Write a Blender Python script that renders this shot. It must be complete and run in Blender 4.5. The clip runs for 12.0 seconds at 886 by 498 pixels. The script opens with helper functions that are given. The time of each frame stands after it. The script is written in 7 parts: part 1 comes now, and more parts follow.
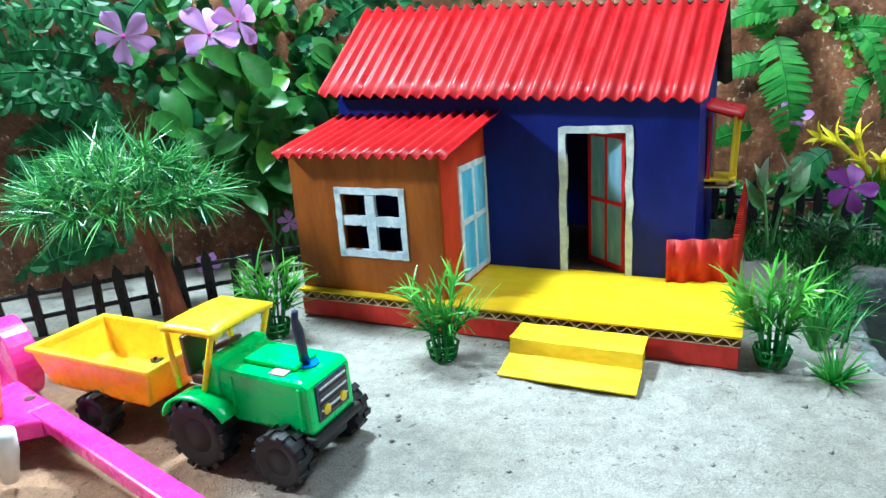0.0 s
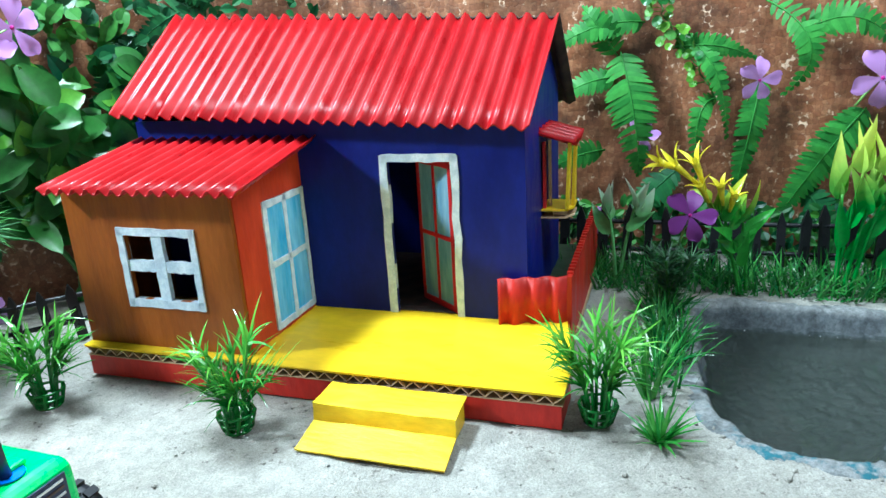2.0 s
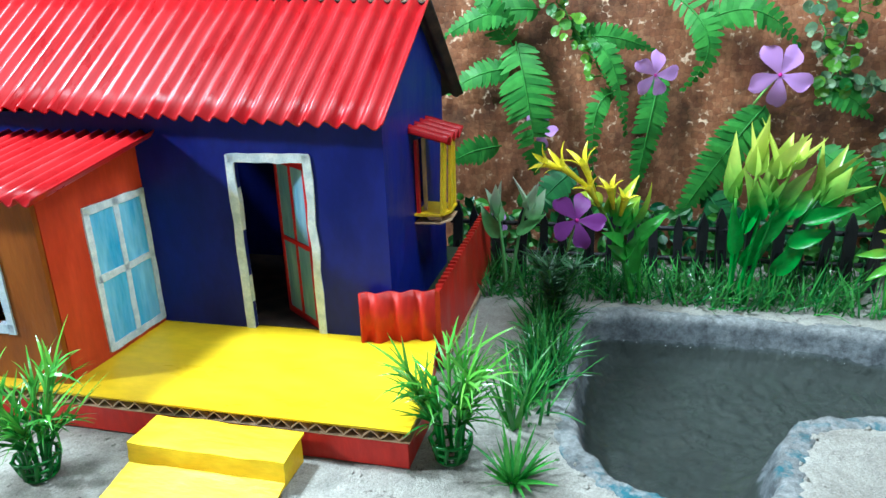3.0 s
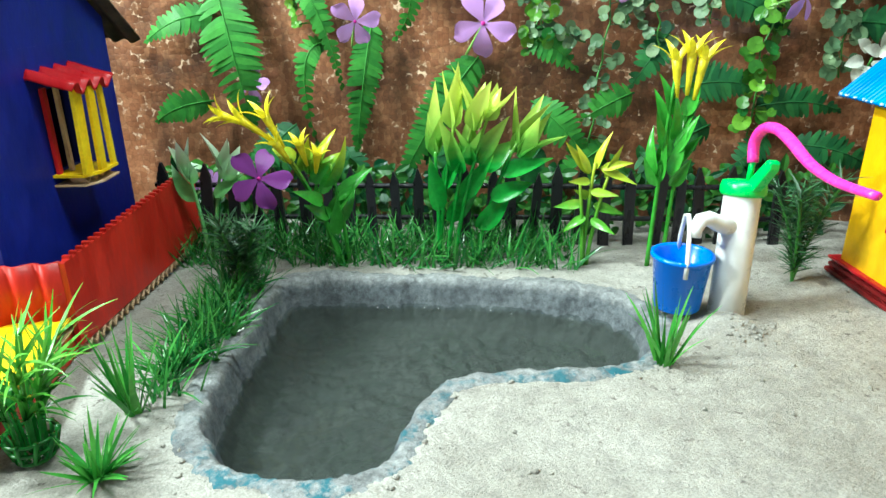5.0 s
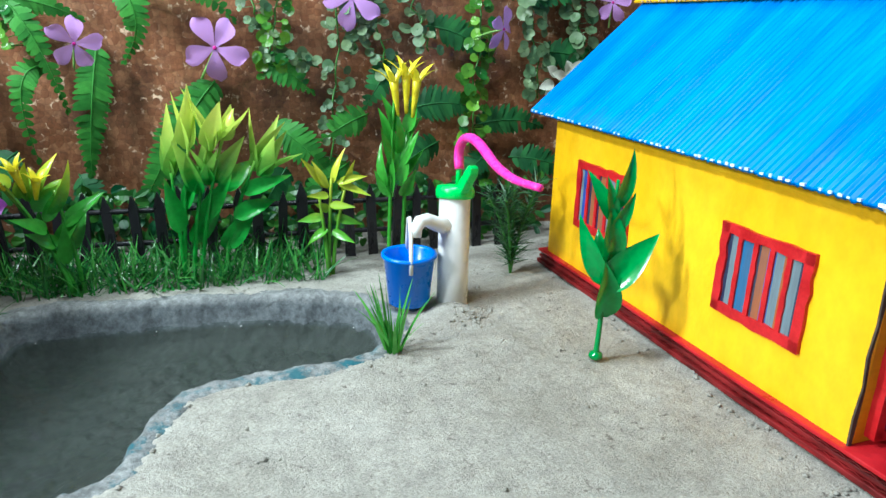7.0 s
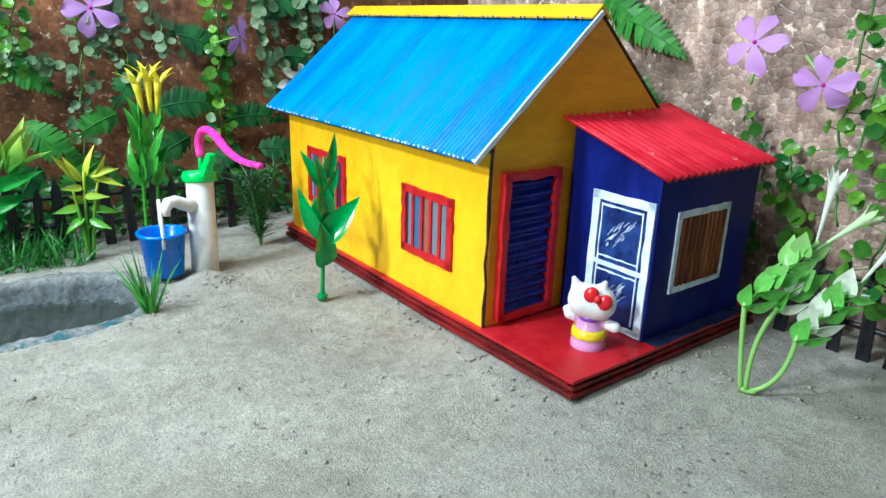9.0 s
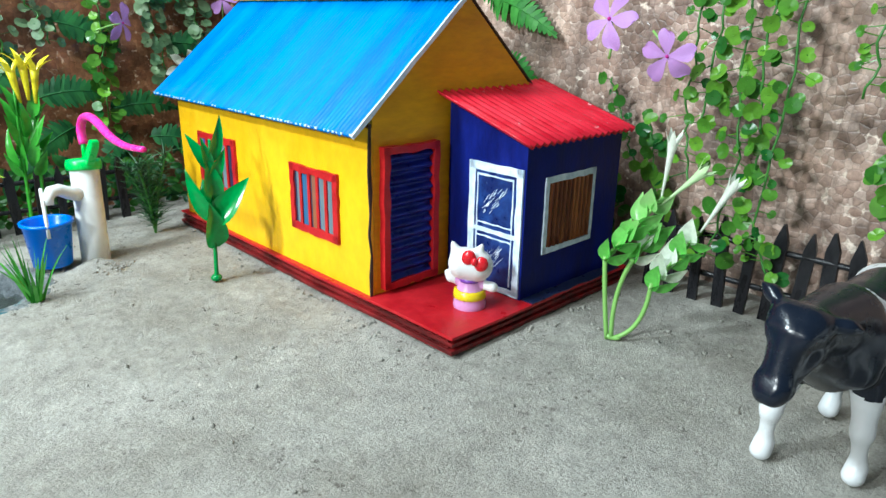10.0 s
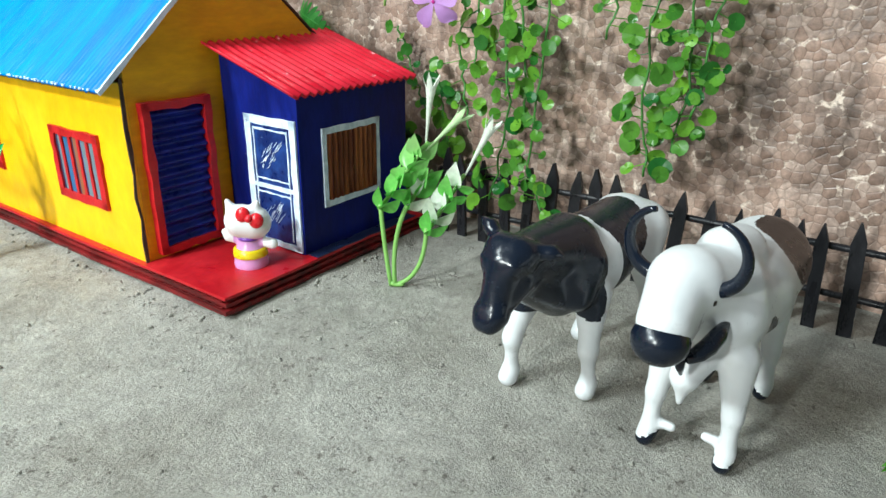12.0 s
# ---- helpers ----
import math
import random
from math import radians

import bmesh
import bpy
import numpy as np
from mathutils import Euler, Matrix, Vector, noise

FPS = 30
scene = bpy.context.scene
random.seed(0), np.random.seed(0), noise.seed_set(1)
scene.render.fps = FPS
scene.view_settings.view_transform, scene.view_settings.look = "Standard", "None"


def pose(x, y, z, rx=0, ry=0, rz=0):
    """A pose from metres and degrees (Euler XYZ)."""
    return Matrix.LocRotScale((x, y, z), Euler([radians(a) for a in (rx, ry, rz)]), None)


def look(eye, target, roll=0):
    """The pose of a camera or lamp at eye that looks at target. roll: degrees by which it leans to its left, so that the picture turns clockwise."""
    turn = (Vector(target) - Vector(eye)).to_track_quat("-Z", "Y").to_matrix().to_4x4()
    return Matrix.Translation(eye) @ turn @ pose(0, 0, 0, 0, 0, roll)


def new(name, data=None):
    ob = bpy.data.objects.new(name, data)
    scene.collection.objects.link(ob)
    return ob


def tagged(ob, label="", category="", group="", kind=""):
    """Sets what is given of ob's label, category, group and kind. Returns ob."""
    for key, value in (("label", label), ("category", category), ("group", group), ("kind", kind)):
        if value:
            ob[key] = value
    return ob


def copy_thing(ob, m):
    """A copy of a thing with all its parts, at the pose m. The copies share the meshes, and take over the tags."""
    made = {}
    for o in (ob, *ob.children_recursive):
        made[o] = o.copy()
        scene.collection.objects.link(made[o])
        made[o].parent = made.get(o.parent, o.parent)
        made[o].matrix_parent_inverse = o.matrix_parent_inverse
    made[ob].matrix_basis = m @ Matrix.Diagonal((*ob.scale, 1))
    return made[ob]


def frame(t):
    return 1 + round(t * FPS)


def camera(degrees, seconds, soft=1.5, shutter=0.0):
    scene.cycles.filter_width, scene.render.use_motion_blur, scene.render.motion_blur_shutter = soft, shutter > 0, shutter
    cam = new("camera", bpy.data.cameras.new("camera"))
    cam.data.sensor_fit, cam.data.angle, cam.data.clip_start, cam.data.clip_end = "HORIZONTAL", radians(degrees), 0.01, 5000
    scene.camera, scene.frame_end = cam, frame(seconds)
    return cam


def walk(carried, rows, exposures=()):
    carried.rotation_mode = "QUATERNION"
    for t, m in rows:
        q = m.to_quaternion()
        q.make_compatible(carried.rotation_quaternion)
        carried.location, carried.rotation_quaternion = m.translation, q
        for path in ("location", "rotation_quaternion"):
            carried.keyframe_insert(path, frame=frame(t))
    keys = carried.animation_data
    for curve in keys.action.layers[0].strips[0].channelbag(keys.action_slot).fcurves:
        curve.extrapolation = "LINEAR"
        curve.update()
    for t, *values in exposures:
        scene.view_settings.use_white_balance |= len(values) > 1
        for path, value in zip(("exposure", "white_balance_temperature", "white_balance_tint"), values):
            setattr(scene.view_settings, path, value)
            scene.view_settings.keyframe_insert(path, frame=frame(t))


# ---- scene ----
cam = camera(66.6, 12.0)
PATH = [
    (0, (0.0750, 0.0825, 0.1512), (-0.0975, 2.4700, -0.5663), -4.1),
    (0.5, (0.0800, 0.0925, 0.1512), (-0.0762, 2.4800, -0.5725), -4.1),
    (1, (0.0912, 0.1063, 0.1550), (0.0450, 2.5050, -0.5463), -4.3),
    (1.5, (0.1100, 0.1150, 0.1562), (0.1875, 2.5100, -0.5575), -4.3),
    (2, (0.1250, 0.1288, 0.1562), (0.2812, 2.5125, -0.5787), -3.3),
    (2.5, (0.1450, 0.1425, 0.1588), (0.3987, 2.5125, -0.5975), -2.6),
    (3, (0.1713, 0.1588, 0.1562), (0.5012, 2.5038, -0.6425), -2.0),
    (3.2, (0.1862, 0.1625, 0.1562), (0.5287, 2.5025, -0.6538), -2.3),
    (4.8, (0.2612, 0.1625, 0.1425), (0.9875, 2.3738, -0.7675), 0.0),
    (5, (0.2662, 0.1600, 0.1413), (1.0475, 2.3512, -0.7725), -0.4),
    (5.5, (0.2775, 0.1562, 0.1325), (1.1825, 2.2837, -0.8175), -1.4),
    (6, (0.2863, 0.1500, 0.1300), (1.3825, 2.1950, -0.8000), -0.8),
    (6.5, (0.2863, 0.1388, 0.1313), (1.5762, 2.0925, -0.7462), 0.0),
    (6.7, (0.2850, 0.1350, 0.1338), (1.6412, 2.0650, -0.6963), 0.6),
    (8.3, (0.2587, 0.0713, 0.1463), (2.0613, 1.6138, -0.6438), 1.0),
    (8.5, (0.2575, 0.0625, 0.1475), (2.1063, 1.5500, -0.6375), 1.2),
    (9, (0.2488, 0.0438, 0.1450), (2.2012, 1.3938, -0.6362), 1.8),
    (9.5, (0.2463, 0.0287, 0.1438), (2.2737, 1.2463, -0.6675), 1.2),
    (10, (0.2438, 0.0175, 0.1413), (2.3338, 1.1262, -0.6675), 1.1),
    (10.5, (0.2350, 0.0050, 0.1425), (2.3988, 0.9513, -0.6750), 1.1),
    (11, (0.2300, -0.0112, 0.1425), (2.4500, 0.8113, -0.6625), 1.2),
    (11.5, (0.2388, -0.0213, 0.1450), (2.4575, 0.7087, -0.7462), 1.1),
    (12, (0.2625, -0.0263, 0.1375), (2.4763, 0.6562, -0.8000), 0.9),
]
walk(cam, [(t, look(eye, target, roll)) for t, eye, target, roll in PATH],
     [(0, 0.08, 5400, -3), (3.2, 0.16, 5500, 0), (5, 0.50, 6200, -5), (6.5, 0.20, 5950, 0), (8.5, 0.06, 5800, 1), (10.5, 0.16, 6050, 1), (12, 0.22, 6250, 1)])

# ---- frames of the two houses, lines of walls and fences ----
HOUSE_A = pose(0.1835, 0.3665, 0, 0, 0, -22.5)
HOUSE_B = pose(0.4805, 0.1385, 0, 0, 0, -107.8)
LAMP = (-0.075, 0.51, 0.54)

# ---- world and lamps ----
world = bpy.data.worlds.new("room")
scene.world = world
world.use_nodes = True
world.node_tree.nodes["Background"].inputs[0].default_value = (0.80, 0.90, 1.0, 1)
world.node_tree.nodes["Background"].inputs[1].default_value = 0.18


def area_lamp(name, eye, target, size_x, size_y, watts, colour):
    data = bpy.data.lights.new(name, "AREA")
    data.shape, data.size, data.size_y, data.energy, data.color = "RECTANGLE", size_x, size_y, watts, colour
    ob = new(name, data)
    ob.matrix_world = look(eye, target)
    return ob


area_lamp("led_lamp", LAMP, (0.10, 0.24, 0), 0.08, 0.07, 7.0, (0.92, 0.98, 1.0))
area_lamp("side_lamp", (-0.50, 0.40, 0.45), (0.40, 0.15, 0.03), 0.06, 0.06, 6.0, (0.98, 0.98, 0.97))
area_lamp("tube_lamp", (0.34, 0.34, 0.47), (0.34, 0.34, 0), 0.26, 0.04, 1.9, (0.94, 0.985, 1.0))


# ---- mesh helpers ----
class Mesh:
    """Vertices, faces and material slots of one mesh."""

    def __init__(self):
        self.v, self.f, self.m = [], [], []

    def add(self, verts, faces, m=0):
        k = len(self.v)
        self.v += [tuple(p) for p in verts]
        self.f += [tuple(i + k for i in q) for q in faces]
        self.m += [m] * len(faces)
        return self

    def box(self, x0, x1, y0, y1, z0, z1, m=0):
        vs = [(x, y, z) for z in (z0, z1) for y in (y0, y1) for x in (x0, x1)]
        return self.add(vs, [(0, 2, 3, 1), (4, 5, 7, 6), (0, 1, 5, 4), (1, 3, 7, 5), (3, 2, 6, 7), (2, 0, 4, 6)], m)

    def prism(self, pts, way, m=0):
        """A polygon of 3D points, pushed along way."""
        n, w = len(pts), Vector(way)
        vs = [Vector(p) for p in pts] + [Vector(p) + w for p in pts]
        return self.add(vs, [tuple(range(n))[::-1], tuple(range(n, 2 * n))] + [(i, (i + 1) % n, n + (i + 1) % n, n + i) for i in range(n)], m)

    def tube(self, path, radii, n=8, m=0, flat=1.0):
        path = [Vector(p) for p in path]
        if not hasattr(radii, "__len__"):
            radii = [radii] * len(path)
        vs, fs, side = [], [], None
        for i, p in enumerate(path):
            d = (path[min(i + 1, len(path) - 1)] - path[max(i - 1, 0)]).normalized()
            if side is None:
                side = d.orthogonal().normalized()
            side = (side - d * side.dot(d)).normalized()
            other = d.cross(side)
            vs += [p + (side * math.cos(a) + other * (math.sin(a) * flat)) * radii[i] for a in (2 * math.pi * k / n for k in range(n))]
        for i in range(len(path) - 1):
            fs += [(i * n + k, i * n + (k + 1) % n, (i + 1) * n + (k + 1) % n, (i + 1) * n + k) for k in range(n)]
        fs += [tuple(range(n))[::-1], tuple(range((len(path) - 1) * n, len(path) * n))]
        return self.add(vs, fs, m)

    def lathe(self, profile, n=20, at=(0, 0, 0), m=0, turn=None):
        """Rings of (radius, height) about an upright axis."""
        vs, fs, o = [], [], Vector(at)
        for r, z in profile:
            for k in range(n):
                p = Vector((r * math.cos(2 * math.pi * k / n), r * math.sin(2 * math.pi * k / n), z))
                vs.append(o + (turn @ p if turn else p))
        for i in range(len(profile) - 1):
            fs += [(i * n + k, i * n + (k + 1) % n, (i + 1) * n + (k + 1) % n, (i + 1) * n + k) for k in range(n)]
        fs += [tuple(range(n))[::-1], tuple(range((len(profile) - 1) * n, len(profile) * n))]
        return self.add(vs, fs, m)

    def ball(self, at, rx, ry, rz, n=14, m=0, turn=None):
        rows = n // 2 + 2
        prof = [(max(math.sin(math.pi * i / (rows - 1)), 0.02), -math.cos(math.pi * i / (rows - 1))) for i in range(rows)]
        t = Matrix.Diagonal((rx, ry, rz))
        return self.lathe(prof, n, at, m, (turn @ t) if turn else t)

    def grid(self, fn, nu, nv, m=0):
        vs = [fn(i / nu, j / nv) for j in range(nv + 1) for i in range(nu + 1)]
        w = nu + 1
        return self.add(vs, [(j * w + i, j * w + i + 1, (j + 1) * w + i + 1, (j + 1) * w + i) for j in range(nv) for i in range(nu)], m)

    def sheet(self, fn, nu, nv, thick, m=0):
        """A grid surface with thickness below it along z."""
        w, h = nu + 1, nv + 1
        top = [Vector(fn(i / nu, j / nv)) for j in range(h) for i in range(w)]
        low = [p - Vector((0, 0, thick)) for p in top]
        k = len(top)
        fs = [(j * w + i, j * w + i + 1, (j + 1) * w + i + 1, (j + 1) * w + i) for j in range(nv) for i in range(nu)]
        fs += [tuple(k + i for i in q[::-1]) for q in fs]
        rim = [i for i in range(w)] + [j * w + nu for j in range(1, h)] + [nv * w + i for i in range(nu - 1, -1, -1)] + [j * w for j in range(nv - 1, 0, -1)]
        fs += [(rim[i - 1], k + rim[i - 1], k + rim[i], rim[i]) for i in range(len(rim))]
        return self.add(top + low, fs, m)

    def leaf(self, base, way, up, length, width, bend=0.3, fold=0.25, n=5, m=0, shape=1.0, point=0.08):
        """A pointed leaf with a folded midrib, bending away from up."""
        d, u = Vector(way).normalized(), Vector(up)
        u = (u - d * u.dot(d)).normalized()
        s = d.cross(u)
        vs, p, a = [], Vector(base), 0.0
        for i in range(n + 1):
            t = i / n
            w = width * 0.5 * (math.sin(math.pi * min(1, t ** shape * (1 - point) + 0.06)) ** 0.8 * (1.12 if shape >= 1 else 1.38 * (1 - 0.9 * t) ** 0.45) if i < n else 0.02)
            dd = d * math.cos(a) - u * math.sin(a)
            uu = u * math.cos(a) + d * math.sin(a)
            vs += [p - s * w + uu * (w * fold), p, p + s * w + uu * (w * fold)]
            p = p + dd * (length / n)
            a += bend / n
        fs = []
        for i in range(n):
            k = 3 * i
            fs += [(k, k + 1, k + 4, k + 3), (k + 1, k + 2, k + 5, k + 4)]
        return self.add(vs, fs, m)

    def make(self, name, mats, parent=None, label="", smooth=False, bevel=0.0):
        me = bpy.data.meshes.new(name)
        me.from_pydata(self.v, [], self.f)
        for mat in (mats if isinstance(mats, (list, tuple)) else [mats]):
            me.materials.append(mat)
        me.polygons.foreach_set("material_index", self.m)
        if smooth:
            me.polygons.foreach_set("use_smooth", [True] * len(me.polygons))
        me.update()
        ob = new(name, me)
        ob.parent = parent
        if label:
            tagged(ob, label)
        if bevel:
            mod = ob.modifiers.new("bevel", "BEVEL")
            mod.width, mod.segments, mod.limit_method = bevel, 2, "ANGLE"
        return ob


def thing(name, m, label, category, group="", kind=""):
    ob = new(name)
    ob.matrix_world = m
    return tagged(ob, label, category, group, kind)


# ---- materials ----
def nodes_of(name):
    m = bpy.data.materials.new(name)
    m.use_nodes = True
    t = m.node_tree
    return m, t, t.nodes["Principled BSDF"]


def add_node(t, kind, **values):
    n = t.nodes.new(kind)
    for key, value in values.items():
        n.inputs[key].default_value = value
    return n


def coords(t, stretch=(1, 1, 1)):
    c, m = t.nodes.new("ShaderNodeTexCoord"), t.nodes.new("ShaderNodeMapping")
    m.inputs["Scale"].default_value = stretch
    t.links.new(c.outputs["Object"], m.inputs["Vector"])
    return m.outputs["Vector"]


def noise_node(t, vec, scale, detail=4, rough=0.6):
    n = add_node(t, "ShaderNodeTexNoise", Scale=scale, Detail=detail, Roughness=rough)
    t.links.new(vec, n.inputs["Vector"])
    return n.outputs["Fac"]


def ramp(t, fac, stops):
    r = t.nodes.new("ShaderNodeValToRGB")
    e = r.color_ramp.elements
    while len(e) < len(stops):
        e.new(0.5)
    for k, (p, c) in enumerate(stops):
        e[k].position, e[k].color = p, (*c, 1) if len(c) == 3 else c
    t.links.new(fac, r.inputs[0])
    return r.outputs[0]


def mixed(t, fac, a, b, kind="MIX"):
    n = t.nodes.new("ShaderNodeMix")
    n.data_type, n.blend_type = "RGBA", kind
    for k, v in ((0, fac), (6, a), (7, b)):
        if hasattr(v, "is_output"):
            t.links.new(v, n.inputs[k])
        else:
            n.inputs[k].default_value = v if k == 0 else (*v, 1)
    return n.outputs[2]


def grey(v):
    return (v, v, v)


def bumped(t, b, height, strength, distance=0.0006):
    n = add_node(t, "ShaderNodeBump", Strength=strength, Distance=distance)
    t.links.new(height, n.inputs["Height"])
    t.links.new(n.outputs["Normal"], b.inputs["Normal"])


def paint(name, c1, c2, rough=0.4, scale=40, stretch=(1, 1, 1), bump=0.25, bscale=500, lo=0.38, hi=0.64, worn=None, worn_at=0.72, spec=0.3):
    """Brushed paint on card: patches of two tones, streaks, fine relief, and worn spots."""
    m, t, b = nodes_of(name)
    v = coords(t, stretch)
    colour = ramp(t, noise_node(t, v, scale, 5, 0.7), [(lo, c1), (hi, c2)])
    fine = noise_node(t, v, scale * 9, 3)
    colour = mixed(t, 0.25, colour, ramp(t, fine, [(0.3, grey(0.55)), (0.7, grey(1.25))]), "MULTIPLY")
    if worn:
        colour = mixed(t, ramp(t, noise_node(t, coords(t), 130, 6, 0.75), [(worn_at, grey(0)), (worn_at + 0.03, grey(1))]), colour, worn)
    t.links.new(colour, b.inputs["Base Color"])
    t.links.new(ramp(t, noise_node(t, v, scale * 2), [(0.3, grey(max(rough - 0.12, 0.05))), (0.7, grey(rough + 0.15))]), b.inputs["Roughness"])
    b.inputs["Specular IOR Level"].default_value = spec
    bumped(t, b, noise_node(t, v, bscale, 4), bump)
    return m


def plastic(name, c, rough=0.28, bump=0.05, second=None, glow=0.0):
    m, t, b = nodes_of(name)
    v = coords(t)
    c2 = second or tuple(x * 0.86 for x in c)
    t.links.new(ramp(t, noise_node(t, v, 60, 3), [(0.35, c2), (0.65, c)]), b.inputs["Base Color"])
    t.links.new(ramp(t, noise_node(t, v, 160), [(0.3, grey(rough - 0.08)), (0.7, grey(rough + 0.1))]), b.inputs["Roughness"])
    b.inputs["Subsurface Weight"].default_value = glow
    b.inputs["Subsurface Radius"].default_value = (1.0, 0.7, 0.5)
    b.inputs["Subsurface Scale"].default_value = 0.003
    bumped(t, b, noise_node(t, v, 300), bump, 0.0004)
    return m


def leafy(name, dark, light, rough=0.3, translucent=0.18, top=None, low=0.0, high=0.1, tip=None, spec=0.4):
    """Leaves: each island its own tone; where top is given the colour runs to it with height."""
    m, t, b = nodes_of(name)
    g = t.nodes.new("ShaderNodeNewGeometry")
    v = coords(t)
    colour = ramp(t, g.outputs["Random Per Island"], [(0.0, dark), (0.55, tuple((x + y) / 2 for x, y in zip(dark, light))), (1.0, light)])
    colour = mixed(t, 0.5, colour, ramp(t, noise_node(t, v, 220, 3), [(0.3, grey(0.6)), (0.7, grey(1.35))]), "MULTIPLY")
    if top:
        sep = t.nodes.new("ShaderNodeSeparateXYZ")
        t.links.new(v, sep.inputs[0])
        wobble = add_node(t, "ShaderNodeMapRange", **{"From Min": low, "From Max": high})
        add = t.nodes.new("ShaderNodeMath")
        add.operation = "MULTIPLY_ADD"
        t.links.new(noise_node(t, v, 120), add.inputs[0])
        add.inputs[1].default_value = (high - low) * 0.5
        shift = t.nodes.new("ShaderNodeMath")
        shift.operation = "SUBTRACT"
        t.links.new(sep.outputs[2], add.inputs[2])
        t.links.new(add.outputs[0], shift.inputs[0])
        shift.inputs[1].default_value = (high - low) * 0.25
        t.links.new(shift.outputs[0], wobble.inputs[0])
        colour = mixed(t, wobble.outputs[0], colour, ramp(t, g.outputs["Random Per Island"], [(0, top), (1, tip or top)]))
    t.links.new(colour, b.inputs["Base Color"])
    b.inputs["Roughness"].default_value = rough
    b.inputs["Specular IOR Level"].default_value = spec
    bumped(t, b, noise_node(t, v, 350), 0.2, 0.0004)
    tr, mx = t.nodes.new("ShaderNodeBsdfTranslucent"), t.nodes.new("ShaderNodeMixShader")
    t.links.new(colour, tr.inputs[0])
    mx.inputs[0].default_value = translucent
    t.links.new(b.outputs[0], mx.inputs[1])
    t.links.new(tr.outputs[0], mx.inputs[2])
    t.links.new(mx.outputs[0], t.nodes["Material Output"].inputs[0])
    return m


def sand_material():
    m, t, b = nodes_of("packed_sand")
    v = coords(t)
    colour = ramp(t, noise_node(t, v, 12, 6, 0.65), [(0.34, (0.32, 0.303, 0.262)), (0.5, (0.40, 0.384, 0.34)), (0.66, (0.475, 0.46, 0.412))])
    colour = mixed(t, 0.45, colour, ramp(t, noise_node(t, v, 130, 8, 0.75), [(0.34, grey(0.5)), (0.62, grey(1.2))]), "MULTIPLY")
    colour = mixed(t, 0.8, colour, ramp(t, noise_node(t, v, 1100, 3, 0.8), [(0.3, grey(0.6)), (0.7, grey(1.3))]), "MULTIPLY")
    speck = mixed(t, 1.0, ramp(t, noise_node(t, v, 330, 3, 0.6), [(0.61, grey(0)), (0.68, grey(0.9))]), ramp(t, noise_node(t, v, 30, 4), [(0.44, grey(0.2)), (0.58, grey(1))]), "MULTIPLY")
    colour = mixed(t, speck, colour, (0.13, 0.115, 0.10))
    far = add_node(t, "ShaderNodeVectorMath")
    far.operation = "DISTANCE"
    far.inputs[1].default_value = (-0.16, 0.24, 0)
    t.links.new(v, far.inputs[0])
    edge = t.nodes.new("ShaderNodeMath")
    edge.operation = "MULTIPLY_ADD"
    t.links.new(noise_node(t, v, 25, 6, 0.7), edge.inputs[0])
    edge.inputs[1].default_value = 0.07
    t.links.new(far.outputs["Value"], edge.inputs[2])
    clay = ramp(t, edge.outputs[0], [(0.165, grey(1.0)), (0.215, grey(0))])
    colour = mixed(t, clay, colour, mixed(t, 1.0, colour, (1.05, 0.66, 0.46), "MULTIPLY"))
    t.links.new(colour, b.inputs["Base Color"])
    b.inputs["Roughness"].default_value = 0.92
    b.inputs["Specular IOR Level"].default_value = 0.25
    h = t.nodes.new("ShaderNodeMath")
    h.operation = "MULTIPLY_ADD"
    t.links.new(noise_node(t, v, 170, 9, 0.72), h.inputs[0])
    h.inputs[1].default_value = 1.5
    t.links.new(noise_node(t, v, 900, 4, 0.75), h.inputs[2])
    bumped(t, b, h.outputs[0], 1.0, 0.0011)
    return m


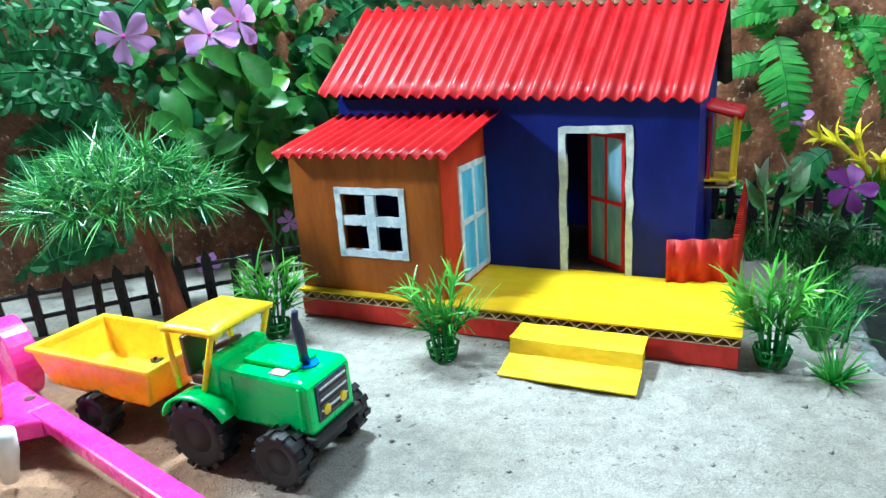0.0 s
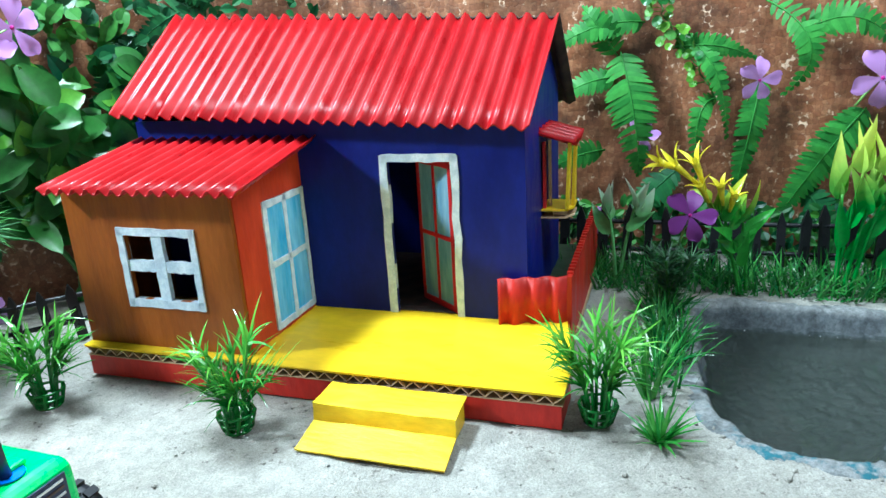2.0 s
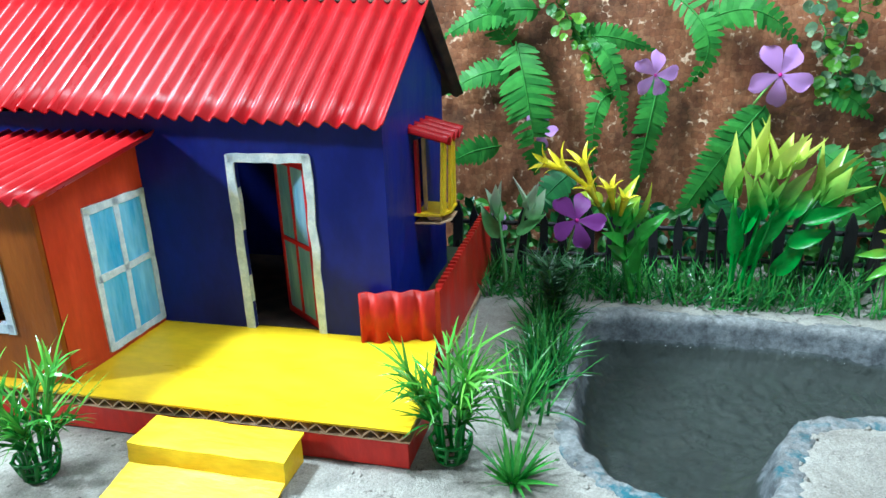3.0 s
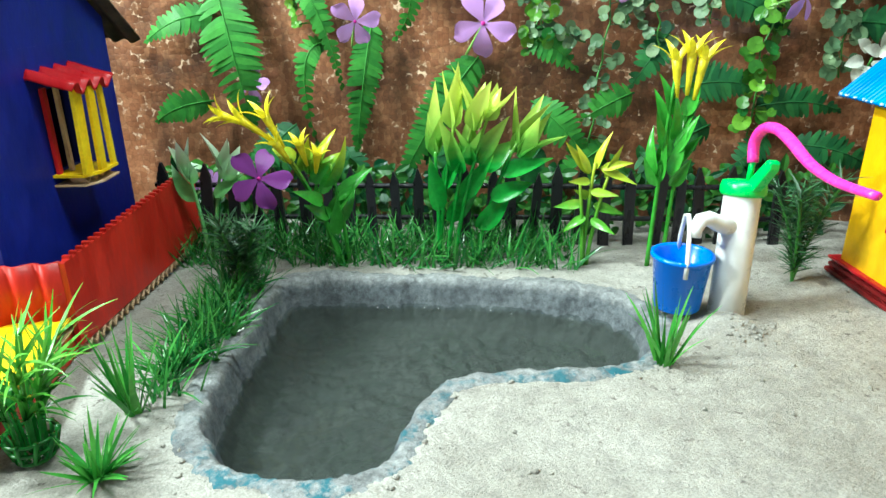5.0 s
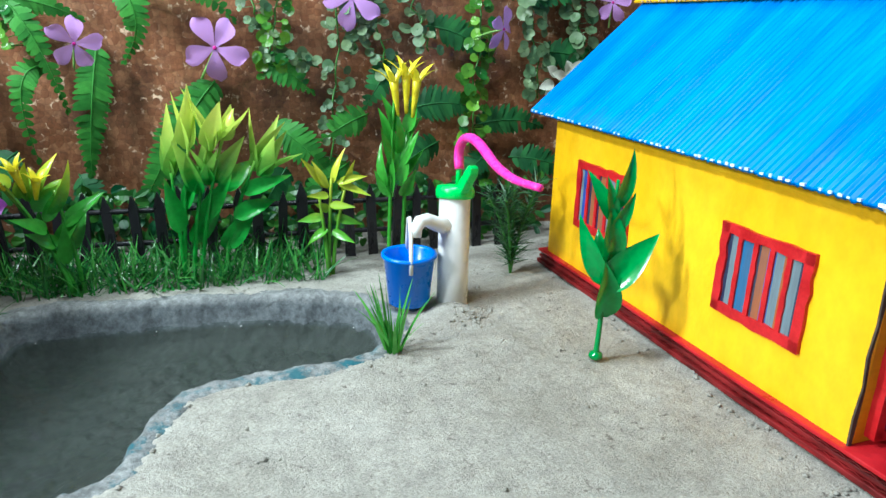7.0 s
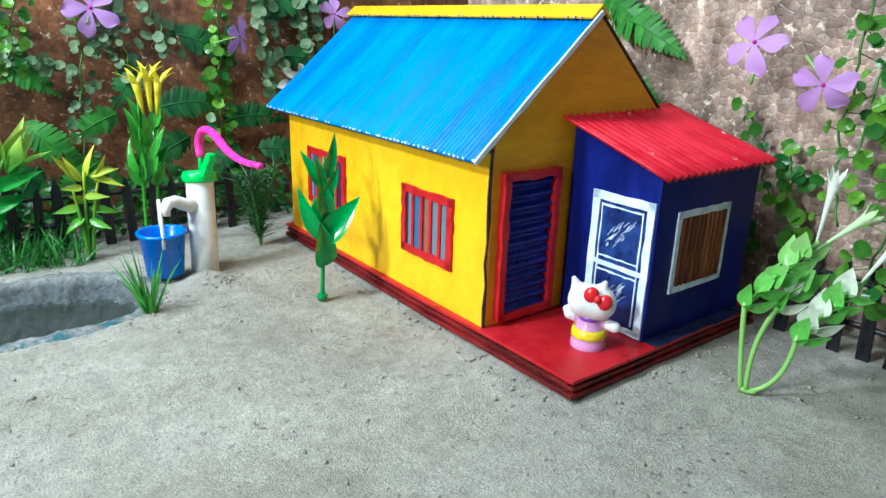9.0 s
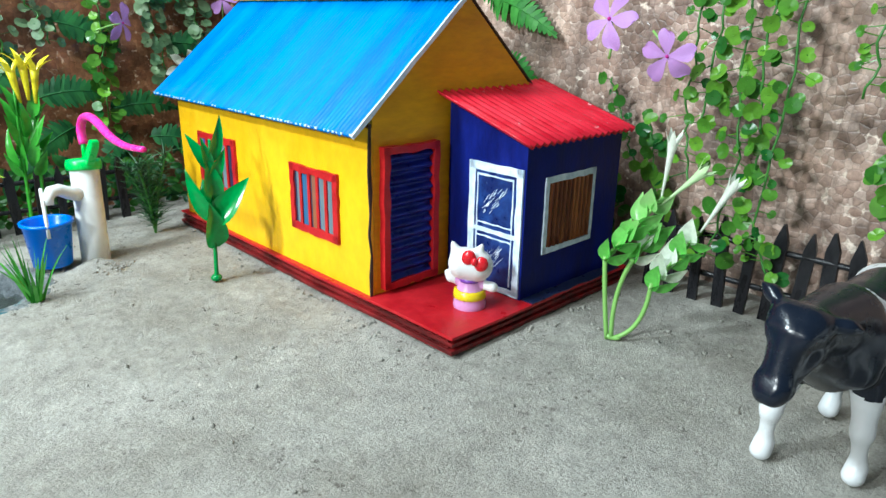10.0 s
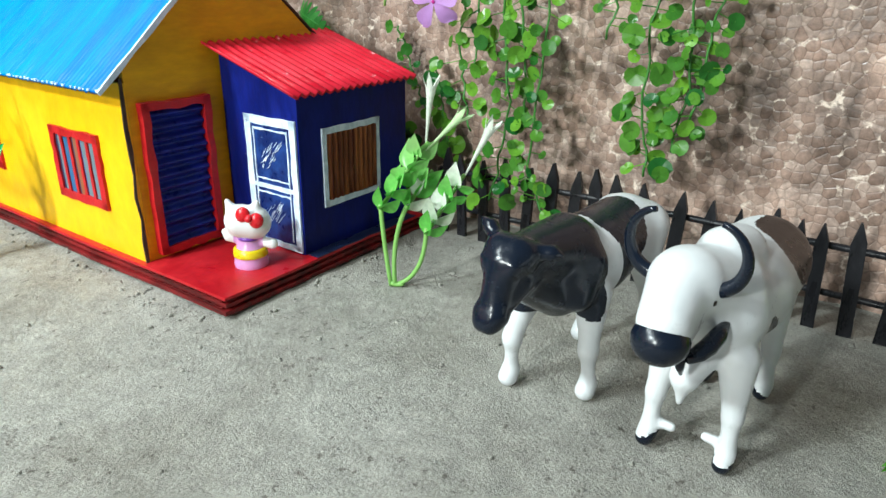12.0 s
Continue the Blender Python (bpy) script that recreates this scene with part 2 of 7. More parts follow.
def bead_material(name, tones, gap, size, even, relief_by):
    """Foam board of pressed beads under an uneven, half-glossy coat of brown paint, with drips, stains and bare cream flecks."""
    m, t, b = nodes_of(name)
    v = coords(t)
    cells = []
    for feature in ("F1", "DISTANCE_TO_EDGE"):
        cell = add_node(t, "ShaderNodeTexVoronoi", Scale=size)
        cell.feature = feature
        cell.inputs["Randomness"].default_value = even
        t.links.new(v, cell.inputs["Vector"])
        cells.append(cell)
    bw = t.nodes.new("ShaderNodeRGBToBW")
    t.links.new(cells[0].outputs["Color"], bw.inputs[0])
    colour = ramp(t, bw.outputs[0], [(0.2, tones[0]), (0.5, tones[1]), (0.85, tones[2])])
    colour = mixed(t, 1.0, colour, ramp(t, noise_node(t, v, 17, 7, 0.7), [(0.34, grey(0.30)), (0.5, grey(0.9)), (0.66, grey(1.55))]), "MULTIPLY")
    drips = noise_node(t, coords(t, (1, 1, 0.12)), 60, 4, 0.6)
    colour = mixed(t, 0.7, colour, ramp(t, drips, [(0.36, grey(0.55)), (0.6, grey(1.25))]), "MULTIPLY")
    colour = mixed(t, 0.6, colour, ramp(t, noise_node(t, v, 420, 5, 0.7), [(0.3, grey(0.5)), (0.7, grey(1.35))]), "MULTIPLY")
    seam = ramp(t, cells[1].outputs["Distance"], [(0.01, grey(0.80)), (0.08, grey(1))])
    colour = mixed(t, 1.0, colour, seam, "MULTIPLY")
    bare = mixed(t, 1.0, ramp(t, cells[0].outputs["Distance"], [(0.58, grey(0)), (0.66, grey(1))]), ramp(t, noise_node(t, v, 95, 5, 0.7), [(0.54, grey(0)), (0.62, grey(1))]), "MULTIPLY")
    colour = mixed(t, bare, colour, gap)
    t.links.new(colour, b.inputs["Base Color"])
    t.links.new(ramp(t, noise_node(t, v, 40, 4), [(0.35, grey(0.28)), (0.65, grey(0.6))]), b.inputs["Roughness"])
    b.inputs["Specular IOR Level"].default_value = 0.4
    bumped(t, b, ramp(t, cells[1].outputs["Distance"], [(0.0, grey(0)), (0.12, grey(0.6)), (0.5, grey(1))]), relief_by, 0.0010)
    return m


def concrete_material():
    m, t, b = nodes_of("pond_cement")
    v = coords(t)
    sep = t.nodes.new("ShaderNodeSeparateXYZ")
    t.links.new(v, sep.inputs[0])
    wet = add_node(t, "ShaderNodeMapRange", **{"From Min": -0.0150, "From Max": -0.0128})
    t.links.new(sep.outputs[2], wet.inputs[0])
    colour = ramp(t, noise_node(t, v, 60, 8, 0.78), [(0.36, (0.15, 0.158, 0.16)), (0.5, (0.25, 0.262, 0.262)), (0.67, (0.36, 0.37, 0.36))])
    colour = mixed(t, 0.9, colour, ramp(t, noise_node(t, v, 260, 7, 0.8), [(0.32, grey(0.4)), (0.66, grey(1.45))]), "MULTIPLY")
    soaked = mixed(t, 1.0, mixed(t, 0.6, colour, (0.22, 0.23, 0.21)), (0.26, 0.285, 0.28), "MULTIPLY")
    damp = add_node(t, "ShaderNodeMapRange", **{"From Min": -0.0040, "From Max": 0.0004})
    t.links.new(sep.outputs[2], damp.inputs[0])
    colour = mixed(t, damp.outputs[0], mixed(t, 1.0, colour, (0.50, 0.54, 0.58), "MULTIPLY"), colour)
    colour = mixed(t, wet.outputs[0], soaked, colour)
    lip = add_node(t, "ShaderNodeMapRange", **{"From Min": -0.0050, "From Max": 0.0})
    t.links.new(sep.outputs[2], lip.inputs[0])
    stain = mixed(t, 1.0, ramp(t, noise_node(t, v, 75, 5, 0.7), [(0.50, grey(0)), (0.60, grey(0.9))]), lip.outputs[0], "MULTIPLY")
    front = add_node(t, "ShaderNodeMapRange", **{"From Min": 0.395, "From Max": 0.35})
    t.links.new(sep.outputs[1], front.inputs[0])
    colour = mixed(t, mixed(t, 1.0, stain, front.outputs[0], "MULTIPLY"), colour, (0.007, 0.125, 0.165))
    t.links.new(colour, b.inputs["Base Color"])
    t.links.new(ramp(t, wet.outputs[0], [(0.0, grey(0.35)), (0.6, grey(0.85))]), b.inputs["Roughness"])
    b.inputs["Specular IOR Level"].default_value = 0.3
    bumped(t, b, noise_node(t, v, 150, 9, 0.75), 1.0, 0.0022)
    return m


def water_material():
    m, t, b = nodes_of("murky_water")
    v = coords(t)
    b.inputs["Base Color"].default_value = (0.030, 0.038, 0.033, 1)
    b.inputs["Roughness"].default_value = 0.03
    b.inputs["IOR"].default_value = 1.33
    b.inputs["Specular IOR Level"].default_value = 0.6
    clear, mx = t.nodes.new("ShaderNodeBsdfTransparent"), t.nodes.new("ShaderNodeMixShader")
    clear.inputs[0].default_value = (0.77, 0.81, 0.79, 1)
    t.links.new(ramp(t, noise_node(t, v, 22, 3), [(0.35, grey(0.90)), (0.65, grey(0.72))]), mx.inputs[0])
    t.links.new(b.outputs[0], mx.inputs[1])
    t.links.new(clear.outputs[0], mx.inputs[2])
    t.links.new(mx.outputs[0], t.nodes["Material Output"].inputs[0])
    bumped(t, b, noise_node(t, v, 90, 2), 0.05, 0.001)
    return m


SAND, CEMENT, WATER = sand_material(), concrete_material(), water_material()
FOAM_BROWN = bead_material("brown_foam", [(0.20, 0.078, 0.036), (0.25, 0.105, 0.050), (0.31, 0.145, 0.072)], (0.72, 0.52, 0.36), 270.0, 0.6, 0.16)
FOAM_TAN = bead_material("tan_foam", [(0.335, 0.22, 0.17), (0.425, 0.295, 0.235), (0.55, 0.405, 0.335)], (0.80, 0.66, 0.55), 225.0, 0.72, 0.35)
ROOF_RED = paint("roof_red", (0.33, 0.0045, 0.008), (0.45, 0.010, 0.015), 0.33, 60, (1, 0.2, 0.2), 0.15, worn=(0.8, 0.42, 0.4), worn_at=0.8, spec=0.28)
CARD_RED = paint("card_red", (0.42, 0.015, 0.01), (0.60, 0.03, 0.018), 0.42, 50, (1, 1, 0.3), 0.3, worn=(0.2, 0.01, 0.01), worn_at=0.75)
WALL_RED = paint("wall_red", (0.46, 0.04, 0.012), (0.60, 0.065, 0.022), 0.45, 40, (1, 1, 0.25), 0.3)
WALL_RUST = paint("wall_rust", (0.19, 0.046, 0.005), (0.34, 0.094, 0.010), 0.40, 45, (1, 1, 0.22), 0.4, worn=(0.38, 0.15, 0.03), worn_at=0.68)
NAVY = paint("navy", (0.004, 0.010, 0.15), (0.008, 0.017, 0.23), 0.42, 30, (1, 1, 0.5), 0.25, worn=(0.05, 0.06, 0.28), worn_at=0.76, spec=0.2)
NAVY_DARK = paint("navy_annex", (0.003, 0.007, 0.09), (0.006, 0.015, 0.20), 0.45, 40, (1, 1, 0.4), 0.25, worn=(0.25, 0.28, 0.4), worn_at=0.84, spec=0.15)
PORCH_YELLOW = paint("porch_yellow", (0.74, 0.48, 0.006), (0.82, 0.58, 0.010), 0.35, 24, (0.4, 1, 1), 0.12)
STEP_YELLOW = paint("step_yellow", (0.78, 0.50, 0.006), (0.90, 0.68, 0.02), 0.42, 60, (0.3, 1, 1), 0.3, worn=(0.7, 0.5, 0.25), worn_at=0.78)
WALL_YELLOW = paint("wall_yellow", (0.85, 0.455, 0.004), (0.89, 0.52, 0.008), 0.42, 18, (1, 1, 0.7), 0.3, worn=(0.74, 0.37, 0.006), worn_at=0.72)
# gable sides: a darker yellow than the front wall
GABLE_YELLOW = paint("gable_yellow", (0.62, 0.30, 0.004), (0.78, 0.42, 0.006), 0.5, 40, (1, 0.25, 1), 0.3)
ROOF_BLUE = paint("roof_blue", (0.0, 0.150, 0.56), (0.0, 0.25, 0.76), 0.46, 70, (1, 0.10, 0.10), 0.5, worn=(0.40, 0.68, 0.9), worn_at=0.78, spec=0.2)
BASE_RED = paint("base_red", (0.36, 0.006, 0.012), (0.50, 0.014, 0.022), 0.36, 35, (1, 1, 1), 0.2)
DARK_RED = paint("dark_red", (0.05, 0.004, 0.004), (0.24, 0.010, 0.012), 0.5, 160, (0.2, 1, 1), 0.6, worn=(0.45, 0.25, 0.16), worn_at=0.70)
TRIM_RED = paint("trim_red", (0.40, 0.008, 0.012), (0.56, 0.015, 0.02), 0.4, 90, (1, 1, 1), 0.35)
WHITE_PAINT = paint("white_paint", (0.52, 0.64, 0.76), (0.78, 0.88, 0.97), 0.55, 170, (1, 1, 1), 0.5, worn=(0.16, 0.22, 0.36), worn_at=0.70, spec=0.2)
SKY_PANE = paint("sky_pane", (0.03, 0.36, 0.72), (0.26, 0.62, 0.90), 0.4, 60, (1, 1, 0.2), 0.2, spec=0.2)
DULL_PANE = paint("dull_pane", (0.10, 0.26, 0.42), (0.28, 0.46, 0.58), 0.4, 60, (1, 1, 0.2), 0.2)
BLUE_PANE = paint("blue_pane", (0.008, 0.018, 0.10), (0.02, 0.06, 0.24), 0.35, 120, (1, 1, 1), 0.3, worn=(0.30, 0.42, 0.62), worn_at=0.68)
CARD = paint("bare_card", (0.42, 0.27, 0.15), (0.60, 0.43, 0.27), 0.85, 120, (1, 1, 1), 0.4)
# near-black: the bare corner edge, plus shade coloured into card hollows, room, roof backs
CARD_RAW_SHADE = paint("raw_edge_and_shade_card", (0.035, 0.025, 0.02), (0.09, 0.06, 0.045), 0.8, 120)
MAT_GREEN = paint("passage_green", (0.012, 0.030, 0.016), (0.035, 0.060, 0.032), 0.6, 60)
STRIPES = [paint("stripe", c, tuple(x * 0.6 + 0.04 for x in c), 0.5, 200, (1, 1, 0.1), 0.2) for c in ((0.01, 0.06, 0.34), (0.02, 0.13, 0.30), (0.16, 0.22, 0.26), (0.01, 0.015, 0.06), (0.36, 0.10, 0.03), (0.02, 0.10, 0.38))]
SHUTTER_WOOD = paint("brown_slats", (0.10, 0.022, 0.008), (0.36, 0.12, 0.03), 0.4, 220, (1, 1, 0.1), 0.3)
SHUTTER_NAVY = paint("shutter_navy", (0.004, 0.010, 0.12), (0.010, 0.022, 0.24), 0.35, 120, (0.3, 1, 1), 0.2, spec=0.25)
BLACK_PAINT = paint("black_fence", (0.008, 0.008, 0.010), (0.02, 0.02, 0.024), 0.3, 120, (1, 1, 0.3), 0.4)
BARK = paint("red_bark", (0.12, 0.034, 0.018), (0.32, 0.10, 0.045), 0.5, 160, (1, 1, 0.2), 0.8)
P_GREEN, P_YELLOW, P_BLACK = plastic("green_plastic", (0.05, 0.72, 0.16), glow=0.4), plastic("yellow_plastic", (0.92, 0.61, 0.012), glow=0.8), plastic("black_rubber", (0.008, 0.008, 0.012), 0.5, 0.2)
P_PINK, P_WHITE, P_BLUE = plastic("pink_plastic", (0.90, 0.04, 0.40), 0.25, glow=0.5), plastic("white_plastic", (0.80, 0.81, 0.80), 0.3), plastic("blue_plastic", (0.002, 0.17, 0.78), 0.3)
P_BROWN, P_CAP, P_LILAC = plastic("brown_plastic", (0.07, 0.035, 0.025), 0.35), plastic("cap_green", (0.03, 0.62, 0.10)), plastic("lilac_plastic", (0.62, 0.30, 0.58))
P_RED, P_NAVY = plastic("red_plastic", (0.62, 0.01, 0.02), 0.25), plastic("navy_plastic", (0.012, 0.02, 0.06), 0.3)
COW_WHITE, COW_BLACK, COW_BROWN = plastic("cow_white", (0.74, 0.76, 0.77), 0.33, 0.15), plastic("cow_black", (0.004, 0.008, 0.018), 0.22, 0.25), plastic("cow_dark_brown", (0.022, 0.012, 0.010), 0.3, 0.15)
LEAF_FERN = leafy("fern_leaf", (0.035, 0.19, 0.03), (0.075, 0.32, 0.05), 0.45, 0.25, spec=0.25)
LEAF_FERN_DARK = leafy("fern_leaf_dark", (0.012, 0.075, 0.025), (0.035, 0.17, 0.045), 0.45, spec=0.25)
LEAF_VINE = leafy("vine_leaf", (0.015, 0.12, 0.02), (0.17, 0.40, 0.035), 0.28, 0.25)
LEAF_VINE_PALE = leafy("pale_vine_leaf", (0.05, 0.13, 0.06), (0.20, 0.30, 0.15), 0.4, 0.2)
LEAF_BIG = leafy("shrub_leaf", (0.006, 0.055, 0.022), (0.06, 0.21, 0.025), 0.36, 0.15, spec=0.28)
LEAF_GRASS = leafy("plastic_grass", (0.015, 0.13, 0.03), (0.09, 0.34, 0.06), 0.24, 0.15)
LEAF_TUFT = leafy("tuft_blade", (0.03, 0.22, 0.03), (0.13, 0.44, 0.07), 0.24, 0.15)
LEAF_BUSH = leafy("bush_blade", (0.008, 0.10, 0.015), (0.02, 0.18, 0.02), 0.26, 0.15, (0.07, 0.34, 0.03), 0.015, 0.045, (0.20, 0.48, 0.06))
LEAF_TREE = leafy("tree_bristle", (0.008, 0.12, 0.045), (0.15, 0.44, 0.09), 0.32, 0.15)
LEAF_PINE = leafy("pine_needle", (0.02, 0.07, 0.03), (0.06, 0.17, 0.06), 0.4, 0.1)
LEAF_PLANT = leafy("glossy_leaf", (0.0, 0.15, 0.03), (0.02, 0.42, 0.09), 0.16, 0.22, spec=0.6)
LEAF_SPEAR = leafy("spear_leaf", (0.012, 0.30, 0.05), (0.06, 0.46, 0.05), 0.20, 0.42, (0.56, 0.80, 0.08), 0.054, 0.090, (0.86, 0.90, 0.20))
LEAF_PALE = leafy("pale_blossom", (0.10, 0.44, 0.10), (0.26, 0.58, 0.22), 0.3, 0.25, (0.66, 0.82, 0.62), 0.046, 0.068, (0.82, 0.88, 0.80))
LEAF_SMALL = leafy("small_yellow_leaf", (0.03, 0.24, 0.03), (0.16, 0.42, 0.03), 0.24, 0.2, (0.62, 0.66, 0.04), 0.030, 0.070, (0.78, 0.74, 0.06))
LEAF_LILY = leafy("lily_leaf", (0.02, 0.24, 0.03), (0.10, 0.42, 0.04), 0.25, 0.18)
LILY_YELLOW = leafy("lily_petal", (0.86, 0.72, 0.01), (0.92, 0.84, 0.05), 0.3, 0.2)
LEAF_LOW_LILY = leafy("low_lily_leaf", (0.02, 0.22, 0.03), (0.09, 0.40, 0.04), 0.25, 0.18, (0.60, 0.62, 0.03), 0.050, 0.078, (0.88, 0.76, 0.03))
LEAF_WHITE = leafy("white_flower_leaf", (0.07, 0.48, 0.05), (0.26, 0.66, 0.14), 0.24, 0.28, (0.66, 0.82, 0.48), 0.048, 0.092, (0.44, 0.76, 0.26))
PETAL_WHITE = leafy("white_petal", (0.70, 0.78, 0.62), (0.85, 0.88, 0.82), 0.35, 0.25)
PETAL_CREAM = leafy("cream_petal", (0.48, 0.70, 0.34), (0.62, 0.80, 0.48), 0.35, 0.25)
PETAL_LILAC = leafy("lilac_petal", (0.50, 0.24, 0.66), (0.66, 0.38, 0.80), 0.45, 0.3)
PETAL_PURPLE = leafy("purple_petal", (0.15, 0.02, 0.20), (0.25, 0.05, 0.31), 0.4, 0.2)
PETAL_EYE = paint("flower_eye", (0.42, 0.01, 0.22), (0.55, 0.03, 0.30), 0.5, 200)
STEM_PALE = plastic("pale_stem", (0.26, 0.52, 0.13), 0.35)
STEM = plastic("green_stem", (0.05, 0.20, 0.03), 0.4)

# ---- ground, pond, walls ----
POND = [(0.253, 0.376), (0.262, 0.408), (0.276, 0.440), (0.288, 0.470), (0.303, 0.484), (0.340, 0.470), (0.378, 0.455), (0.420, 0.431), (0.445, 0.404), (0.442, 0.381),
        (0.430, 0.362), (0.405, 0.357), (0.372, 0.366), (0.352, 0.370), (0.335, 0.364), (0.320, 0.350), (0.311, 0.336), (0.299, 0.329), (0.280, 0.332), (0.262, 0.345), (0.255, 0.358)]


def smooth_loop(points, n=6):
    """Catmull-Rom through a closed loop."""
    out, k = [], len(points)
    for i in range(k):
        a, b, c, d = (Vector(points[(i + j) % k]) for j in (-1, 0, 1, 2))
        for s in range(n):
            t = s / n
            out.append(0.5 * ((2 * b) + (c - a) * t + (2 * a - 5 * b + 4 * c - d) * t * t + (3 * b - a - 3 * c + d) * t ** 3))
    return out


RIM = smooth_loop([(*p,) for p in POND])
RIM_NP = np.array([(p.x, p.y) for p in RIM])


def pond_distance(x, y):
    """Signed distance to the pond's inner edge, below zero inside it."""
    a, b = RIM_NP, np.roll(RIM_NP, -1, 0)
    p = np.array((x, y))
    ab, ap = b - a, p - a
    t = np.clip((ab * ap).sum(1) / (ab * ab).sum(1), 0, 1)
    d = np.sqrt(((ap - ab * t[:, None]) ** 2).sum(1)).min()
    cross = ((a[:, 1] > y) != (b[:, 1] > y)) & (x < (b[:, 0] - a[:, 0]) * (y - a[:, 1]) / (b[:, 1] - a[:, 1] + 1e-12) + a[:, 0])
    return -d if cross.sum() % 2 else d


def relief(x, y):
    h = 0.0018 * noise.noise((x * 22, y * 22, 3.0)) + 0.0010 * noise.noise((x * 70, y * 70, 9.0)) + 0.0003 * noise.noise((x * 190, y * 190, 1.0))
    # a heap of sand against the pump's foot
    h += 0.006 * math.exp(-((x - 0.474) ** 2 + (y - 0.368) ** 2) / 0.00016)
    return h - 0.001


def ground_height(x, y):
    h = relief(x, y)
    if 0.2 < x < 0.5 and 0.3 < y < 0.52:
        d = pond_distance(x, y)
        if d < 0.0040:
            h = -0.06
        elif d < 0.02:
            h = h * 0.6 + 0.0004
    return h


def ground():
    g = Mesh()
    xs = np.concatenate([np.linspace(-1.6, -0.36, 10)[:-1], np.linspace(-0.36, 0.72, 300), np.linspace(0.72, 1.8, 9)[1:]])
    ys = np.concatenate([np.linspace(-1.6, -0.22, 10)[:-1], np.linspace(-0.22, 0.66, 246), np.linspace(0.66, 1.6, 8)[1:]])
    w = len(xs)
    g.add([(x, y, ground_height(x, y)) for y in ys for x in xs], [(j * w + i, j * w + i + 1, (j + 1) * w + i + 1, (j + 1) * w + i) for j in range(len(ys) - 1) for i in range(w - 1)])
    return tagged(g.make("ground", SAND, smooth=True), "grey packed sand ground with small clods", "ground", kind="structure")


def ring(offset, z, rough):
    out, k = [], len(RIM)
    for i, p in enumerate(RIM):
        d = (RIM[(i + 1) % k] - RIM[i - 1]).normalized()
        q = Vector((p.x, p.y)) + Vector((d.y, -d.x)) * (offset * -1)
        n = noise.noise((q.x * 60, q.y * 60, z * 40))
        out.append((q.x + rough * n, q.y + rough * noise.noise((q.x * 55, q.y * 60, 7)), z + rough * 0.8 * noise.noise((q.x * 80, q.y * 80, 2))))
    return out


def basin_height(d, x, y):
    """Rim, steep wall and bottom of the basin by the distance from its inner edge."""
    z = float(np.interp(-d, [-0.0140, -0.0110, -0.0092, -0.0060, -0.0022, -0.0004, 0.0010, 0.0024, 0.0048, 0.0080, 0.014, 0.03], [-0.0050, -0.0016, 0.0000, 0.0007, 0.0008, 0.0000, -0.0030, -0.0082, -0.0150, -0.0200, -0.0240, -0.0260]))
    return z + 0.0011 * noise.noise((x * 28, y * 28, 1.5)) + 0.0006 * noise.noise((x * 75, y * 75, 2.5)) + (0.0007 if d > -0.001 else 0.0016) * noise.noise((x * 170, y * 170, 4.0)) + 0.0007 * noise.noise((x * 420, y * 420, 6.0))


def pond():
    holder = thing("pond", Matrix.Identity(4), "small cement-lined garden pond with greenish water", "pond")
    xs, ys = np.arange(0.236, 0.462, 0.0012), np.arange(0.312, 0.502, 0.0012)
    at, vs, fs = {}, [], []
    for j, y in enumerate(ys):
        for i, x in enumerate(xs):
            wx, wy = x + 0.0016 * noise.noise((x * 90, y * 90, 8)) + 0.0007 * noise.noise((x * 330, y * 330, 5)), y + 0.0016 * noise.noise((x * 90, y * 90, 3)) + 0.0007 * noise.noise((x * 330, y * 330, 2))
            d = pond_distance(wx, wy)
            if d < 0.0138:
                at[i, j] = len(vs)
                vs.append((x, y, basin_height(d, x, y)))
    for i, j in at:
        q = [at.get(c, -1) for c in ((i, j), (i + 1, j), (i + 1, j + 1), (i, j + 1))]
        if min(q) >= 0:
            fs.append(q)
    Mesh().add(vs, fs).make("basin", CEMENT, holder, "grey cement basin with a turquoise-stained rim", smooth=True)
    w, k = Mesh(), len(RIM)
    rows = [(-0.0034, -0.0118), (-0.0044, -0.0131), (-0.0054, -0.0140), (-0.0064, -0.0146), (-0.0076, -0.0149), (-0.0092, -0.0150)]
    w.add([p for o, z in rows for p in ring(o, z, 0.0)], [(j * k + i, (j + 1) * k + i, (j + 1) * k + (i + 1) % k, j * k + (i + 1) % k) for j in range(5) for i in range(k)] + [tuple(range(6 * k - 1, 5 * k - 1, -1))])
    water = w.make("water", WATER, holder, "still murky green pond water", smooth=True)
    water.visible_shadow = False


WALL_BACK = pose(0.37, 0.567, 0, 0, 0, -22)
WALL_RIGHT = pose(0.64, 0.045, 0, 0, 0, -107.8)
WALL_LEFT = pose(-0.18, 0.56, 0, 0, 0, 27)


def walls():
    for name, m, a, b, mat, words in (("wall_back", WALL_BACK, -0.33, 0.46, FOAM_BROWN, "brown painted foam board wall with pressed beads"),
                                      ("wall_right", WALL_RIGHT, -0.34, 0.7, FOAM_TAN, "tan brown foam board wall showing its beads"),
                                      ("wall_left", WALL_LEFT, -0.7, 0.29, FOAM_BROWN, "dark brown foam board wall behind foliage")):
        ob = Mesh().box(a, b, 0, 0.02, -0.02, 0.30).make(name, mat)
        ob.matrix_world = m
        tagged(ob, words, "wall", kind="structure")


